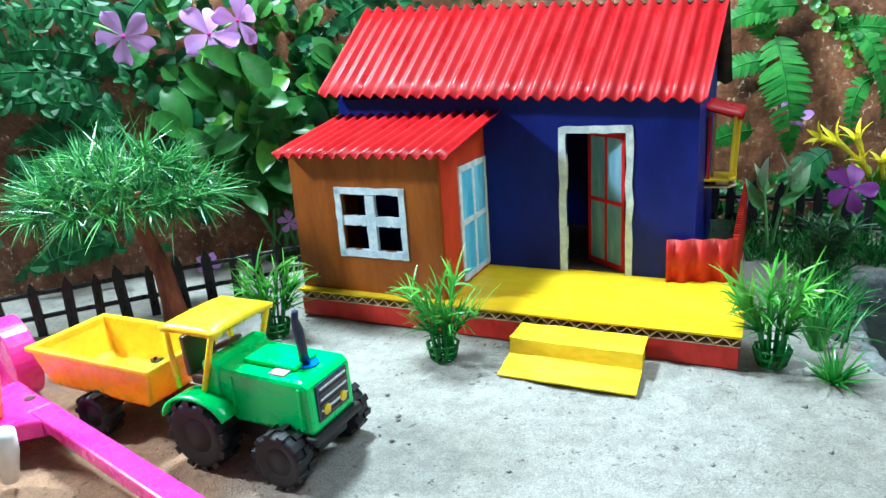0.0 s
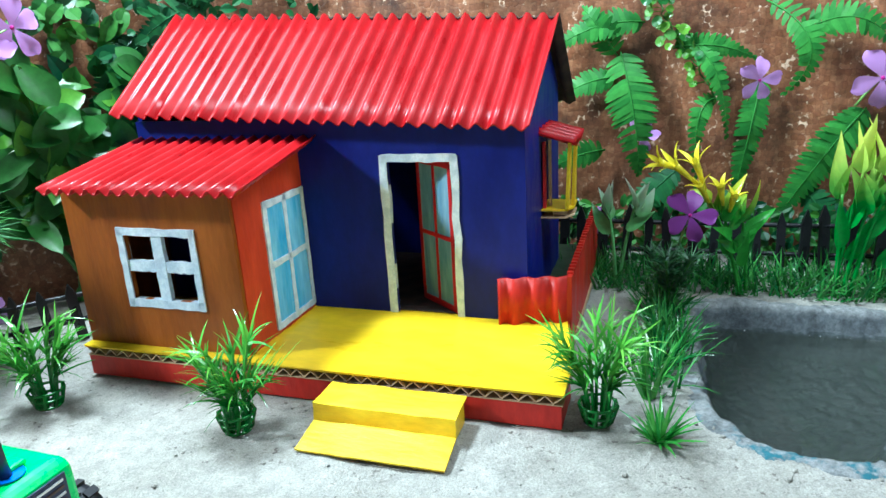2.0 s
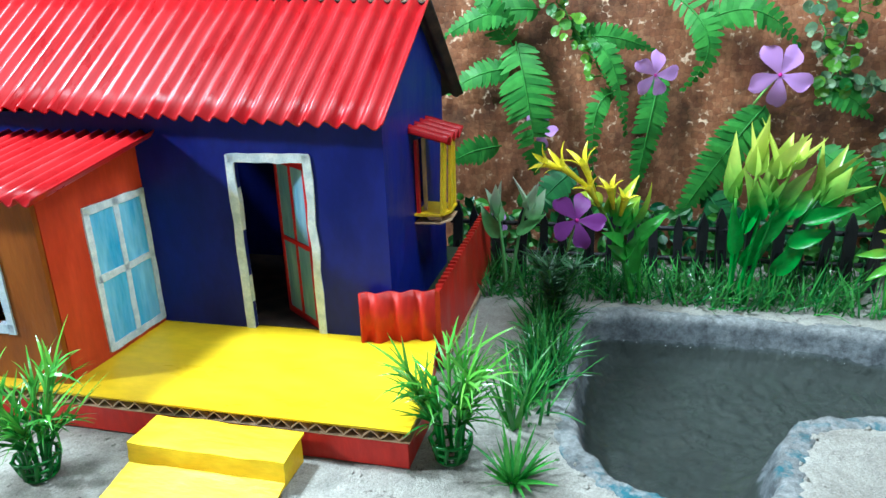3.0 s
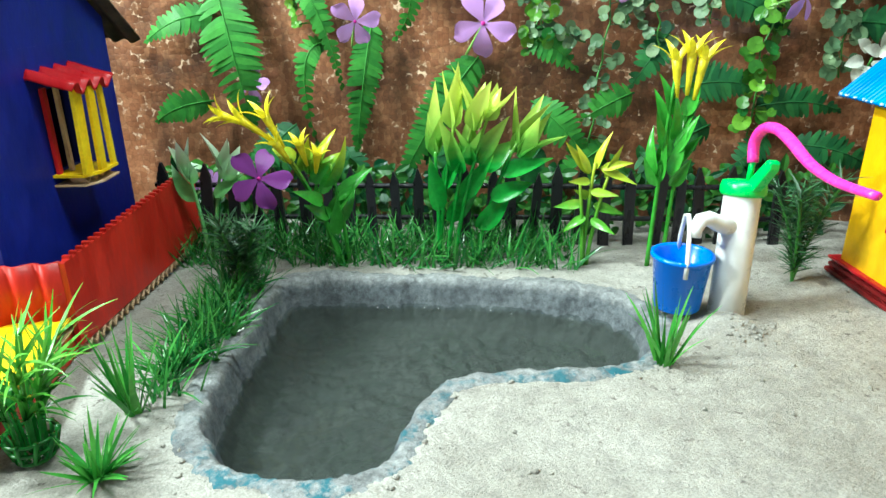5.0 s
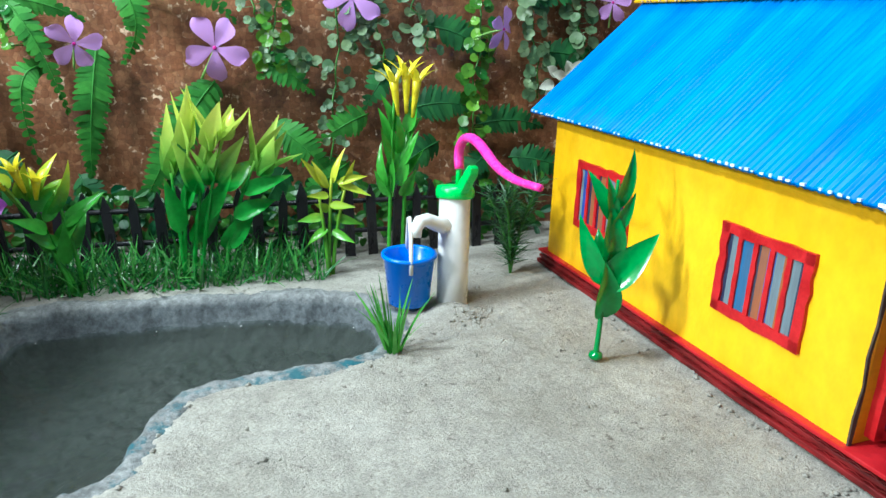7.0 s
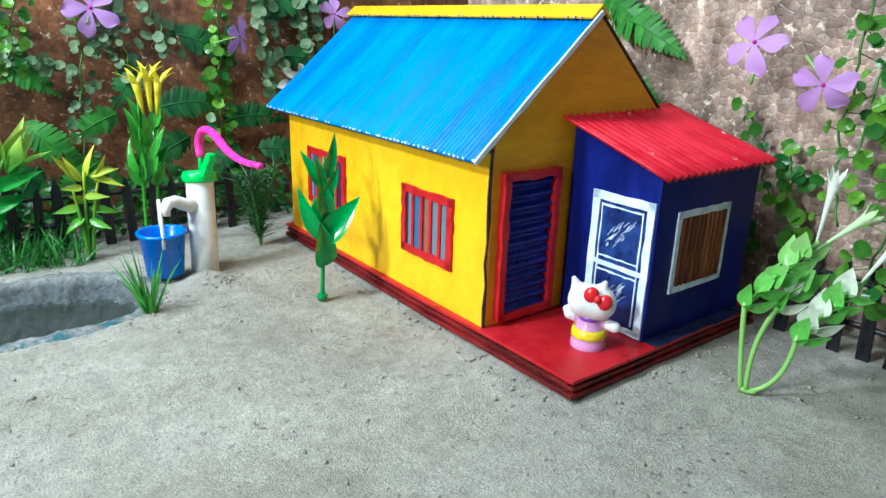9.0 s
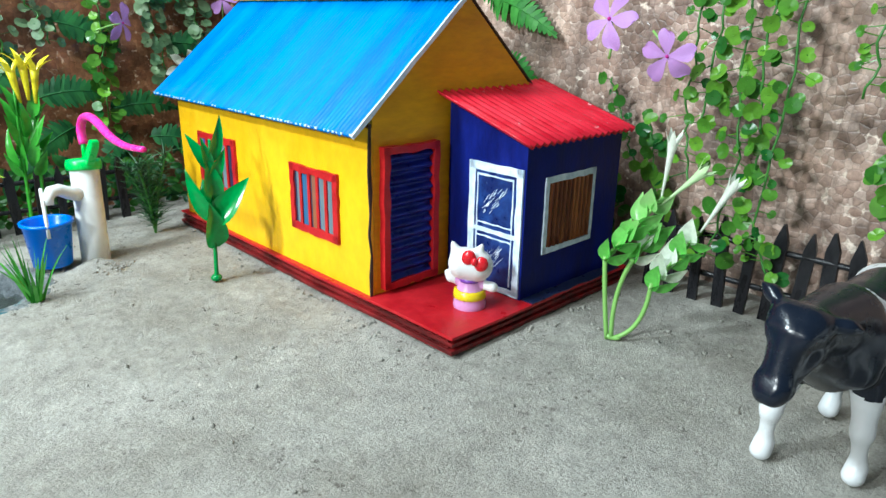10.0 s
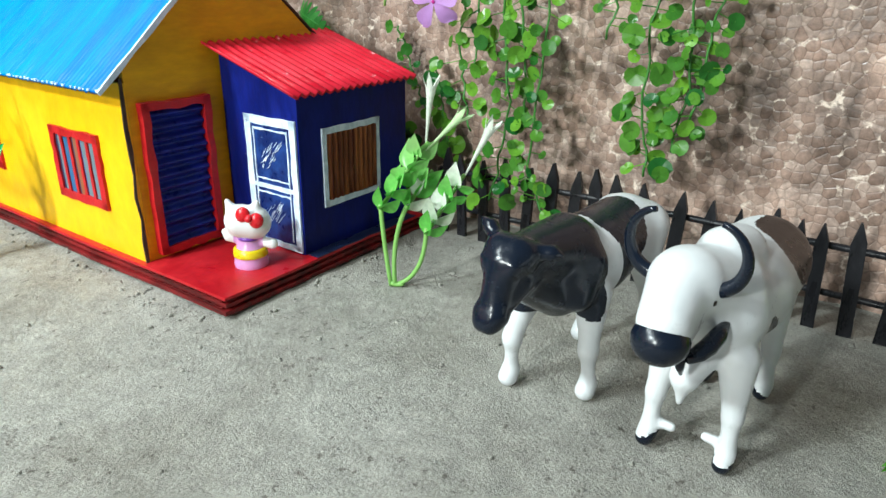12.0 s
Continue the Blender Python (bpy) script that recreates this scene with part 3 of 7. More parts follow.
def fence(m, a, b, step, height, words):
    holder = thing("picket_fence", m, words, "fence", "black picket fences")
    slats, rng = [], random.Random(int(a * 1000) + 7)
    for i in range(3):
        w, t, h = 0.0026 + 0.0003 * i, 0.0011, height * (0.96 + 0.05 * i)
        p = Mesh()
        p.prism([(-w, -t, 0), (w, -t, 0), (w, -t, h * 0.84), (w * 0.1, -t, h), (-w * 0.15, -t, h), (-w, -t, h * 0.82)], (0, 2 * t, 0))
        slats.append(p)
    meshes = []
    for i, p in enumerate(slats):
        ob = p.make("picket", BLACK_PAINT, holder, bevel=0.0)
        meshes.append(ob.data)
        bpy.data.objects.remove(ob)
    u = a
    while u < b:
        ob = new("picket", meshes[rng.randrange(3)])
        ob.parent = holder
        ob.matrix_local = pose(u, rng.uniform(-0.0004, 0.0004), -0.002, rng.uniform(-4, 4), rng.uniform(-4, 4), rng.uniform(-8, 8))
        u += step * rng.uniform(0.85, 1.15)
    for z in (0.30, 0.72):
        n = 12
        path = [(a - 0.004 + (b - a + 0.004) * k / n, 0.0022, height * z + 0.0008 * noise.noise((k * 0.9, z, a))) for k in range(n + 1)]
        Mesh().tube(path, 0.0016, 8).make("rail", BLACK_PAINT, holder, smooth=True)



def crumbs():
    """Loose clods of sand, thick along the house bases and the pond."""
    rng, m = random.Random(8), Mesh()
    spots = [(rng.uniform(-0.05, 0.60), rng.uniform(-0.14, 0.42)) for k in range(1900)]
    for mat, a, b, n in ((HOUSE_A, (-0.24, -0.004), (0.0, -0.004), 130), (HOUSE_B, (-0.275, -0.005), (0.0, -0.005), 170), (HOUSE_B, (0.005, 0.0), (0.005, 0.14), 120), (pose(0.478, 0.370, 0), (-0.012, -0.012), (0.016, -0.010), 120)):
        for k in range(n):
            t = rng.random()
            p = mat @ Vector((a[0] + (b[0] - a[0]) * t + rng.gauss(0, 0.004), a[1] + (b[1] - a[1]) * t + rng.gauss(0, 0.004), 0))
            spots.append((p.x, p.y))
    for k in range(150):
        p = RIM[rng.randrange(len(RIM))]
        d = (p - Vector((0.33, 0.40))).normalized() * rng.uniform(0.009, 0.020)
        spots.append((p.x + d.x, p.y + d.y))
    for x, y in spots:
        if pond_distance(x, y) > 0.006 and (HOUSE_B.inverted() @ Vector((x, y, 0))).y < 0.001 or (HOUSE_B.inverted() @ Vector((x, y, 0))).x > 0.001:
            r = 0.0003 + 0.0012 * rng.random() ** 4
            v = [Vector(p) * (r * rng.uniform(0.7, 1.3)) + Vector((x, y, ground_height(x, y) + r * 0.25)) for p in ((1, 0, 0), (-1, 0, 0), (0, 1, 0), (0, -1, 0), (0.2, 0.1, 0.8), (0, 0, -0.8))]
            m.add(v, [(0, 2, 4), (2, 1, 4), (1, 3, 4), (3, 0, 4), (2, 0, 5), (1, 2, 5), (3, 1, 5), (0, 3, 5)])
    tagged(m.make("sand_crumbs", SAND, smooth=True), "loose grey sand clods scattered on the ground", "sand", kind="stuff")


ground()
crumbs()
pond()
walls()
fence(pose(0.355, 0.527, 0, 0, 0, -22), -0.125, 0.235, 0.0138, 0.0455, "black painted picket fence behind the pond")
fence(pose(0.607, 0.054, 0, 0, 0, -107.8), -0.03, 0.34, 0.0128, 0.0500, "black painted picket fence along the tan wall")
fence(pose(-0.15, 0.471, 0, 0, 0, 27), -0.20, 0.12, 0.0165, 0.0360, "black painted picket fence behind the tree")

# ---- cardboard house with red corrugated roofs ----
def panel(m, u0, u1, z0, z1, hole, v0, v1, axis="v", mat=0):
    """A wall panel with one opening (or none), facing along v or, for axis u, along u."""
    def bx(a, b, c, d):
        if b - a > 1e-5 and d - c > 1e-5:
            if axis == "v":
                m.box(a, b, v0, v1, c, d, mat)
            else:
                m.box(v0, v1, a, b, c, d, mat)
    if not hole:
        bx(u0, u1, z0, z1)
        return m
    a, b, c, d = hole
    put = (lambda x, v, z: (x, v, z)) if axis == "v" else (lambda x, v, z: (v, x, z))
    if c <= z0 + 1e-5:
        out = [(u0, z0), (a, z0), (a, d), (b, d), (b, z0), (u1, z0), (u1, z1), (u0, z1)]
        m.prism([put(x, v0, z) for x, z in out], put(0, v1 - v0, 0), mat)
        return m
    outer, inner = [(u0, z0), (u1, z0), (u1, z1), (u0, z1)], [(a, c), (b, c), (b, d), (a, d)]
    vs = [put(x, v, z) for v in (v0, v1) for x, z in outer + inner]
    fs = []
    for i in range(4):
        j = (i + 1) % 4
        fs += [(i, j, 4 + j, 4 + i), (8 + j, 8 + i, 12 + i, 12 + j), (i, 8 + i, 8 + j, j), (4 + j, 12 + j, 12 + i, 4 + i)]
    return m.add(vs, fs, mat)


def wavy_roof(corner, across, down, waves, amp, thick=0.0009, steps=6, seed=1, warp=(0, 0, 0)):
    """Corrugated card: waves across, straight along the slope; warp moves the corner opposite the first."""
    o, a, d, w = Vector(corner), Vector(across), Vector(down), Vector(warp)
    n = a.cross(d).normalized()
    n = n if n.z > 0 else -n

    def fn(i, j):
        k = 0.06 * noise.noise((i * waves * 0.7, seed, 0)) + 0.02 * noise.noise((i * 30, j * 3, seed))
        h = amp * (math.cos(2 * math.pi * (i * waves + k)) + 0.15 * noise.noise((i * waves, j * 2.2, seed)))
        return o + a * i + d * j + w * (i * j) + n * h + d.normalized() * (0.0006 * noise.noise((i * waves * 1.3, seed, 4)) if j > 0.98 else 0)
    return Mesh().sheet(fn, int(waves * 8), steps, thick)


def strip_frame(m, rects, axis, v0, v1, seed=0, wob=0.0006):
    """Hand-painted strips: slightly crooked bars given as u0, u1, z0, z1."""
    for q, (a, b, c, d) in enumerate(rects):
        n, vs = 8, []
        upright = (d - c) > (b - a)
        for k in range(n + 1):
            f = k / n
            w, y = (wob * noise.noise((seed + q * 3.1, 0.9 * k, s)) for s in (0, 5))
            if upright:
                ends = [(a + w, c + (d - c) * f), (b + y, c + (d - c) * f)]
            else:
                ends = [(a + (b - a) * f, d + y), (a + (b - a) * f, c + w)]
            for v in (v0, v1):
                vs += [(x, v, z) if axis == "v" else (v, x, z) for x, z in (ends if v == v0 else ends[::-1])]
        fs = [(4 * k + i, 4 * k + (i + 1) % 4, 4 * k + 4 + (i + 1) % 4, 4 * k + 4 + i) for k in range(n) for i in range(4)]
        m.add(vs, fs + [(3, 2, 1, 0), (4 * n, 4 * n + 1, 4 * n + 2, 4 * n + 3)])
    return m


def flute(m, u0, u1, v0, v1, z0, z1, waves, mat=0, axis="v"):
    """The zigzag between the liners of corrugated card, seen on its cut edge."""
    n, t, vs = waves * 4, min(0.00036, (z1 - z0) * 0.2), []
    for i in range(n + 1):
        z = (z0 + z1) / 2 + (z1 - z0 - 2 * t) / 2 * math.cos(i / 4 * 2 * math.pi + 0.5 * noise.noise((i * 0.21, u0, 3)))
        x = u0 + (u1 - u0) * i / n
        vs += [(x, v, y) if axis == "v" else (v, x, y) for v, y in ((v0, z - t), (v1, z - t), (v1, z + t), (v0, z + t))]
    fs = [(4 * k + i, 4 * k + (i + 1) % 4, 4 * k + 4 + (i + 1) % 4, 4 * k + 4 + i) for k in range(n) for i in range(4)]
    return m.add(vs, fs + [(3, 2, 1, 0), (4 * n, 4 * n + 1, 4 * n + 2, 4 * n + 3)], mat)


def house_a():
    h = thing("toy_house", HOUSE_A, "handmade blue and rust cardboard house with red corrugated roofs", "house")
    # plinth, edge of corrugated card, porch floor
    edge = [(-0.2444, 0.0024), (0.002, 0.0024), (0.002, 0.030), (-0.0072, 0.078), (-0.0072, 0.205), (-0.2444, 0.205)]

    def slab(z, t, inset, front):
        return Mesh().prism([(x - inset if x > -0.1 else x + inset, max(y, front), z) for x, y in edge], (0, 0, t))
    slab(0, 0.0110, 0.0010, 0.0030).make("plinth", CARD_RED, h, "dark red painted card plinth", bevel=0.0004)
    slab(0.0110, 0.0004, 0.0004, 0.0028).make("lower_liner", CARD, h)
    # near-black filler stands in for the shade between the flutes
    slab(0.0115, 0.0038, 0.0060, 0.0100).make("shade_core", CARD_RAW_SHADE, h)
    flute(Mesh(), -0.2432, 0.0012, 0.0029, 0.0080, 0.0115, 0.0154, 34).make("flute", CARD, h, "bare brown corrugated card edge")
    Mesh().grid(lambda i, j: (-0.2447 + (0.2467 - float(np.interp(0.2028 * j, [0.028, 0.076], [0, 0.0090]))) * i, 0.0018 + 0.2028 * j + 0.0005 * noise.noise((i * 9, j, 2)), 0.0168 + 0.0003 * noise.noise((i * 5, j * 4, 1))), 40, 40).make("porch_skin", PORCH_YELLOW, h, smooth=True)
    slab(0.0155, 0.0009, 0.0, 0.0020).make("porch_floor", PORCH_YELLOW, h, "bright yellow painted porch floor")
    # main room
    z0, z1 = 0.0168, 0.1185
    panel(Mesh(), -0.25, -0.0262, z0, 0.1220, (-0.0975, -0.0635, z0, 0.0995), 0.073, 0.0755).make("front_wall", NAVY, h, "dark blue painted card wall")
    Mesh().box(-0.25, -0.0262, 0.175, 0.1775, z0, z1).make("back_wall", NAVY, h)
    Mesh().box(-0.25, -0.2475, 0.0756, 0.1749, z0, z1).make("side_wall", NAVY, h)
    panel(Mesh(), 0.0756, 0.1749, z0, z1, (0.117, 0.137, 0.066, 0.101), -0.0288, -0.0262, "u").make("side_wall", NAVY, h)
    for u in (-0.25, -0.0288):
        Mesh().prism([(u, 0.0757, z1), (u, 0.1775, z1), (u, 0.1775, 0.1275), (u, 0.1290, 0.1632), (u, 0.0757, 0.1240)], (0.0025, 0, 0)).make("gable", NAVY, h)
    # floor coloured near-black for the shade inside the room
    Mesh().box(-0.2474, -0.029, 0.0757, 0.1748, 0.0169, 0.0174).make("room_floor", CARD_RAW_SHADE, h)
    wavy_roof((-0.2545, 0.1295, 0.18), (0.2365, 0.0, -0.014), (-0.0025, -0.0665, -0.053), 28, 0.0018, seed=3, warp=(-0.0013, 0.0, 0.004)).make("roof_sheet", ROOF_RED, h, "glossy red corrugated card roof", smooth=True)
    # back slope coloured near-black, as the shade under the roof
    wavy_roof((-0.2545, 0.1295, 0.18), (0.2365, 0.0, -0.014), (0, 0.0665, -0.0505), 28, 0.0012, seed=5).make("roof_sheet", CARD_RAW_SHADE, h, smooth=True)
    # door: white frame, leaf swung inward
    strip_frame(Mesh(), [(-0.1018, -0.0975, z0, 0.1025), (-0.0636, -0.0598, z0, 0.1025), (-0.1005, -0.0605, 0.0992, 0.1032)], "v", 0.0722, 0.0756, 4, 0.0010).make("door_frame", WHITE_PAINT, h, "rough white painted door frame")
    door = new("door")
    door.parent = h
    tagged(door, "half-open red door with four dull blue panes")
    door.matrix_local = pose(-0.0642, 0.0765, z0 + 0.0005, 0, 0, -38)
    w, t = 0.0325, 0.0012
    strip_frame(Mesh(), [(-w, -w + 0.0024, 0, 0.081), (-0.0026, 0, 0, 0.081), (-w, 0, 0, 0.0034), (-w, 0, 0.0776, 0.081), (-w, 0, 0.0390, 0.0412), (-w / 2 - 0.0009, -w / 2 + 0.0009, 0, 0.081)], "v", -t, t, 9, 0.0003).make("stile", TRIM_RED, door)
    for a in (-w + 0.0022, -w / 2 + 0.0008):
        for c in (0.0032, 0.0412):
            Mesh().box(a, a + 0.0132, -0.0007, 0.0007, c, c + 0.0366).make("pane", DULL_PANE, door)
    # lean-to with window and side door
    za = 0.0965
    panel(Mesh(), -0.2445, -0.1485, z0, za, (-0.2105, -0.1730, 0.0425, 0.0755), 0.0082, 0.0106).make("leanto_front", WALL_RUST, h, "rust brown painted card wall")
    Mesh().prism([(-0.1505, 0.0107, z0), (-0.1505, 0.0729, z0), (-0.1505, 0.0729, 0.1085), (-0.1505, 0.0107, za)], (0.0024, 0, 0)).make("leanto_side", WALL_RED, h, "orange red painted card wall")
    Mesh().prism([(-0.2445, 0.0107, z0), (-0.2445, 0.0729, z0), (-0.2445, 0.0729, 0.1085), (-0.2445, 0.0107, za)], (0.0024, 0, 0)).make("leanto_side", WALL_RUST, h)
    wavy_roof((-0.2475, 0.0728, 0.1122), (0.1115, 0, 0), (0, -0.0745, -0.0135), 15, 0.0016, seed=8).make("leanto_roof", ROOF_RED, h, "glossy red corrugated card roof", smooth=True)
    win = new("window")
    win.parent = h
    tagged(win, "unglazed window with a white painted cross frame")
    strip_frame(Mesh(), [(-0.2145, -0.2108, 0.0382, 0.0792), (-0.1728, -0.1693, 0.0382, 0.0792), (-0.2140, -0.1700, 0.0752, 0.0790), (-0.2140, -0.1700, 0.0385, 0.0425)], "v", 0.0074, 0.0109, 12).make("frame", WHITE_PAINT, win)
    strip_frame(Mesh(), [(-0.1948, -0.1888, 0.0425, 0.0752)], "v", 0.0079, 0.0105, 15).make("mullion", WHITE_PAINT, win)
    strip_frame(Mesh(), [(-0.2106, -0.1950, 0.0570, 0.0625), (-0.1886, -0.1730, 0.0570, 0.0625)], "v", 0.0080, 0.0104, 18).make("transom", WHITE_PAINT, win)
    side = new("side_door")
    side.parent = h
    tagged(side, "painted-on white door with four light blue panes")
    u0, u1 = -0.1482, -0.1472
    strip_frame(Mesh(), [(0.0325, 0.0358, 0.0195, 0.0862), (0.0695, 0.0725, 0.0195, 0.0862), (0.033, 0.072, 0.0830, 0.0865), (0.033, 0.072, 0.0190, 0.0225), (0.033, 0.072, 0.0520, 0.0552), (0.0508, 0.0540, 0.0195, 0.0862)], "u", u0, u1, 22).make("frame", WHITE_PAINT, side)
    for a in (0.0358, 0.0540):
        for c, d in ((0.0225, 0.052), (0.0552, 0.083)):
            Mesh().box(u0, u0 + 0.0006, a, a + 0.0152, c, d).make("pane", SKY_PANE, side)
    # parapet of the side passage
    Mesh().grid(lambda i, j: (-0.0395 + 0.0330 * i, 0.0662 + 0.0095 * i + 0.0014 * math.sin(i * 2 * math.pi * 3.2), z0 + 0.0245 * j), 40, 2).make("parapet_front", CARD_RED, h, "bright red corrugated card parapet", smooth=True).modifiers.new("thick", "SOLIDIFY").thickness = 0.0011
    Mesh().prism([(-0.0071, 0.0765, 0.0045), (-0.0071, 0.206, 0.0045), (-0.0071, 0.206, 0.0455), (-0.0071, 0.0765, 0.0410)], (0.0026, 0, 0)).make("parapet_side", CARD_RED, h, "bright red corrugated card parapet", bevel=0.0003)
    ridge = Mesh()
    for k in range(26):
        y = 0.080 + k * 0.0048
        ridge.box(-0.0074, -0.0042, y, y + 0.0018, 0.0408 + k * 0.000173, 0.0424 + k * 0.000173)
    tagged(ridge.make("parapet_teeth", CARD_RED, h), kind="stuff")
    flute(Mesh(), 0.078, 0.206, -0.0071, -0.0040, 0.0002, 0.0046, 24, axis="u").make("side_flute", CARD, h, "bare brown card edge under the parapet")
    # bay window
    bay = new("bay_window")
    bay.parent = h
    tagged(bay, "open bay window with yellow posts and red roof")
    plan = [(-0.0262, 0.1140), (-0.0130, 0.1150), (-0.0092, 0.1230), (-0.0098, 0.1385), (-0.0262, 0.1400)]
    Mesh().prism([(x, y, 0.0645) for x, y in plan], (0, 0, 0.0012)).make("sill", PORCH_YELLOW, bay)
    Mesh().prism([(x, y, 0.0605) for x, y in plan], (0, 0, 0.0008)).make("liner", CARD, bay)
    flute(Mesh(), 0.1155, 0.139, -0.02, -0.0132, 0.0613, 0.0645, 4, axis="u").make("flute", CARD, bay)
    for (x, y), (p, q), w, mat in (((-0.0124, 0.1180), (-0.0108, 0.1172), 0.0031, STEP_YELLOW), ((-0.0104, 0.1262), (-0.0088, 0.1245), 0.0024, STEP_YELLOW), ((-0.0245, 0.1170), (-0.0245, 0.1170), 0.0014, TRIM_RED), ((-0.0225, 0.1230), (-0.0225, 0.1230), 0.0010, CARD), ((-0.0110, 0.1368), (-0.0104, 0.1350), 0.0016, STEP_YELLOW)):
        Mesh().prism([(x - 0.0008, y - w, 0.0657), (x + 0.0008, y - w, 0.0657), (x + 0.0008, y + w, 0.0657), (x - 0.0008, y + w, 0.0657)], (p - x, q - y, 0.0365)).make("post", mat, bay)
    wavy_roof((-0.0275, 0.142, 0.1085), (0, -0.0325, 0), (0.0205, 0, -0.0055), 3.3, 0.0025, seed=11).make("roof", ROOF_RED, bay, smooth=True)
    Mesh().box(-0.2440, -0.0074, 0.1780, 0.2065, 0.0172, 0.0177).make("yard_floor", MAT_GREEN, h, "dark green painted back edge")
    Mesh().box(-0.0261, -0.0074, 0.0768, 0.1778, 0.0172, 0.0177).make("passage_floor", MAT_GREEN, h, "dark green painted passage floor")
    s = thing("cardboard_step", HOUSE_A, "folded yellow cardboard double step before the porch", "step")
    p = [(-0.0355, 0.0008), (-0.0185, 0.0042), (-0.0178, 0.0120), (0.0, 0.0128)]
    Mesh().grid(lambda i, j: (lambda q: (-0.1015 + 0.063 * i + 0.0015 * (1 - j) * (i - 0.5) + 0.0006 * noise.noise((i * 4, j * 5, 3)), q[0] + 0.0007 * noise.noise((i * 5, j * 3, 8)), q[1] + 0.0005 * noise.noise((i * 4, j * 4, 1))))(np.array([np.interp(j * 3, range(4), [a[k] for a in p]) for k in (0, 1)])), 16, 18).make("folded_card", STEP_YELLOW, s).modifiers.new("thick", "SOLIDIFY").thickness = 0.0009
    for u in (-0.1000, -0.0408):
        Mesh().prism([(u, -0.0178, 0.0002), (u, -0.0005, 0.0002), (u, -0.0005, 0.0114), (u, -0.0172, 0.0108)], (0.001, 0, 0)).make("cheek", STEP_YELLOW, s)


# ---- yellow cardboard house with blue roof ----
def house_b():
    h = thing("toy_house", HOUSE_B, "handmade yellow cardboard house with a bright blue roof", "house")
    for k, (z, t, o) in enumerate(((0.0, 0.0022, 0.0), (0.0034, 0.0019, 0.0010), (0.0070, 0.0016, 0.0004))):
        pts = [(-0.2755 + o, 0.0005 + o), (-0.19, 0.0010 + o), (-0.1, -0.0002 + o), (-0.04, 0.0009 + o), (-o * 0.6, 0.0008 + o), (0.0004 - o, 0.04), (-0.0006 - o, 0.09), (-o, 0.1425), (-0.2755 + o, 0.1425)]
        if k < 2:
            Mesh().prism([(x, y, z) for x, y in pts], (0, 0, t)).make("base_card", DARK_RED, h, "dark red layered card base", bevel=0.0003)
            flute(Mesh(), -0.272, -0.003, 0.0016, 0.0045, z + t, z + t + 0.0013, 46).make("flute", DARK_RED, h)
            flute(Mesh(), 0.004, 0.139, -0.0050, -0.0016, z + t, z + t + 0.0013, 23, axis="u").make("flute", DARK_RED, h)
            # filler coloured as the shade between the base layers
            Mesh().box(-0.27, -0.0055, 0.0055, 0.138, z + t + 0.0001, z + t + 0.0011).make("shade_core", CARD_RAW_SHADE, h)
        else:
            Mesh().prism([(x, y, z) for x, y in pts], (0, 0, t)).make("base_top", BASE_RED, h, "glossy red porch floor", bevel=0.0004)
    z0, z1, t = 0.0086, 0.0925, 0.0022
    Mesh().box(-0.2690, -0.0612, 0.0042, 0.0042 + t, z0, z1).make("front_wall", WALL_YELLOW, h, "bright yellow painted card wall")
    Mesh().box(-0.2690, -0.0612, 0.1300, 0.1322, z0, z1).make("back_wall", WALL_YELLOW, h)
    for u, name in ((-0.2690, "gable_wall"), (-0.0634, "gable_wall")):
        Mesh().prism([(u, 0.0065, z0), (u, 0.1299, z0), (u, 0.1299, 0.0985), (u, 0.0682, 0.1522), (u, 0.0065, 0.0985)], (t, 0, 0)).make(name, GABLE_YELLOW, h, "darker yellow card gable")
    strip_frame(Mesh(), [(0.0036, 0.0052, z0, z1 + 0.002)], "u", -0.0613, -0.0606, 29, 0.0022).make("raw_edge", CARD_RAW_SHADE, h, "dark bare card edge at the corner")
    wavy_roof((-0.2835, 0.0680, 0.1545), (0.2238, 0, 0), (0, -0.0735, -0.0640), 74, 0.00030, 0.0014, seed=14).make("roof_sheet", ROOF_BLUE, h, "bright blue finely ribbed roof", smooth=True)
    # back slope in the shade colour instead of blue
    wavy_roof((-0.2835, 0.0680, 0.1545), (0.2225, 0, 0), (0, 0.0735, -0.0640), 46, 0.0003, 0.0009, seed=15).make("roof_sheet", CARD_RAW_SHADE, h, smooth=True)
    strip_frame(Mesh(), [(0, 0.098, -0.0011, 0.0011)], "v", 0, 0.0012, 31).make("roof_edge", WHITE_PAINT, h, "white dabbed cut edge of the roof").matrix_local = Matrix.Translation((-0.0602, 0.0677, 0.1538)) @ Matrix(((0, 1, 0, 0), (-0.7542, 0, 0.6567, 0), (-0.6567, 0, -0.7542, 0), (0, 0, 0, 1)))
    cap = Mesh()
    cap.prism([(-0.2905, 0.0618, 0.1506), (-0.2905, 0.0680, 0.1561), (-0.2905, 0.0742, 0.1506), (-0.2905, 0.0748, 0.1514), (-0.2905, 0.0680, 0.1574), (-0.2905, 0.0612, 0.1514)], (0.2300, 0, 0))
    cap.make("ridge_cap", WALL_YELLOW, h, "yellow folded card ridge cap")
    for name, n, y, z, x0, x1, mat, words in (("eave_dabs", 64, -0.0060, 0.0899, -0.283, -0.059, WHITE_PAINT, "white dabs along the eave"), ("cap_edge", 52, 0.0604, 0.1508, -0.288, -0.064, CARD, "bare zigzag edge of the ridge cap")):
        dabs, rng = Mesh(), random.Random(n)
        for k in range(n):
            if rng.random() < 0.72:
                x = x0 + (x1 - x0) * (k + rng.random() * 0.5) / n
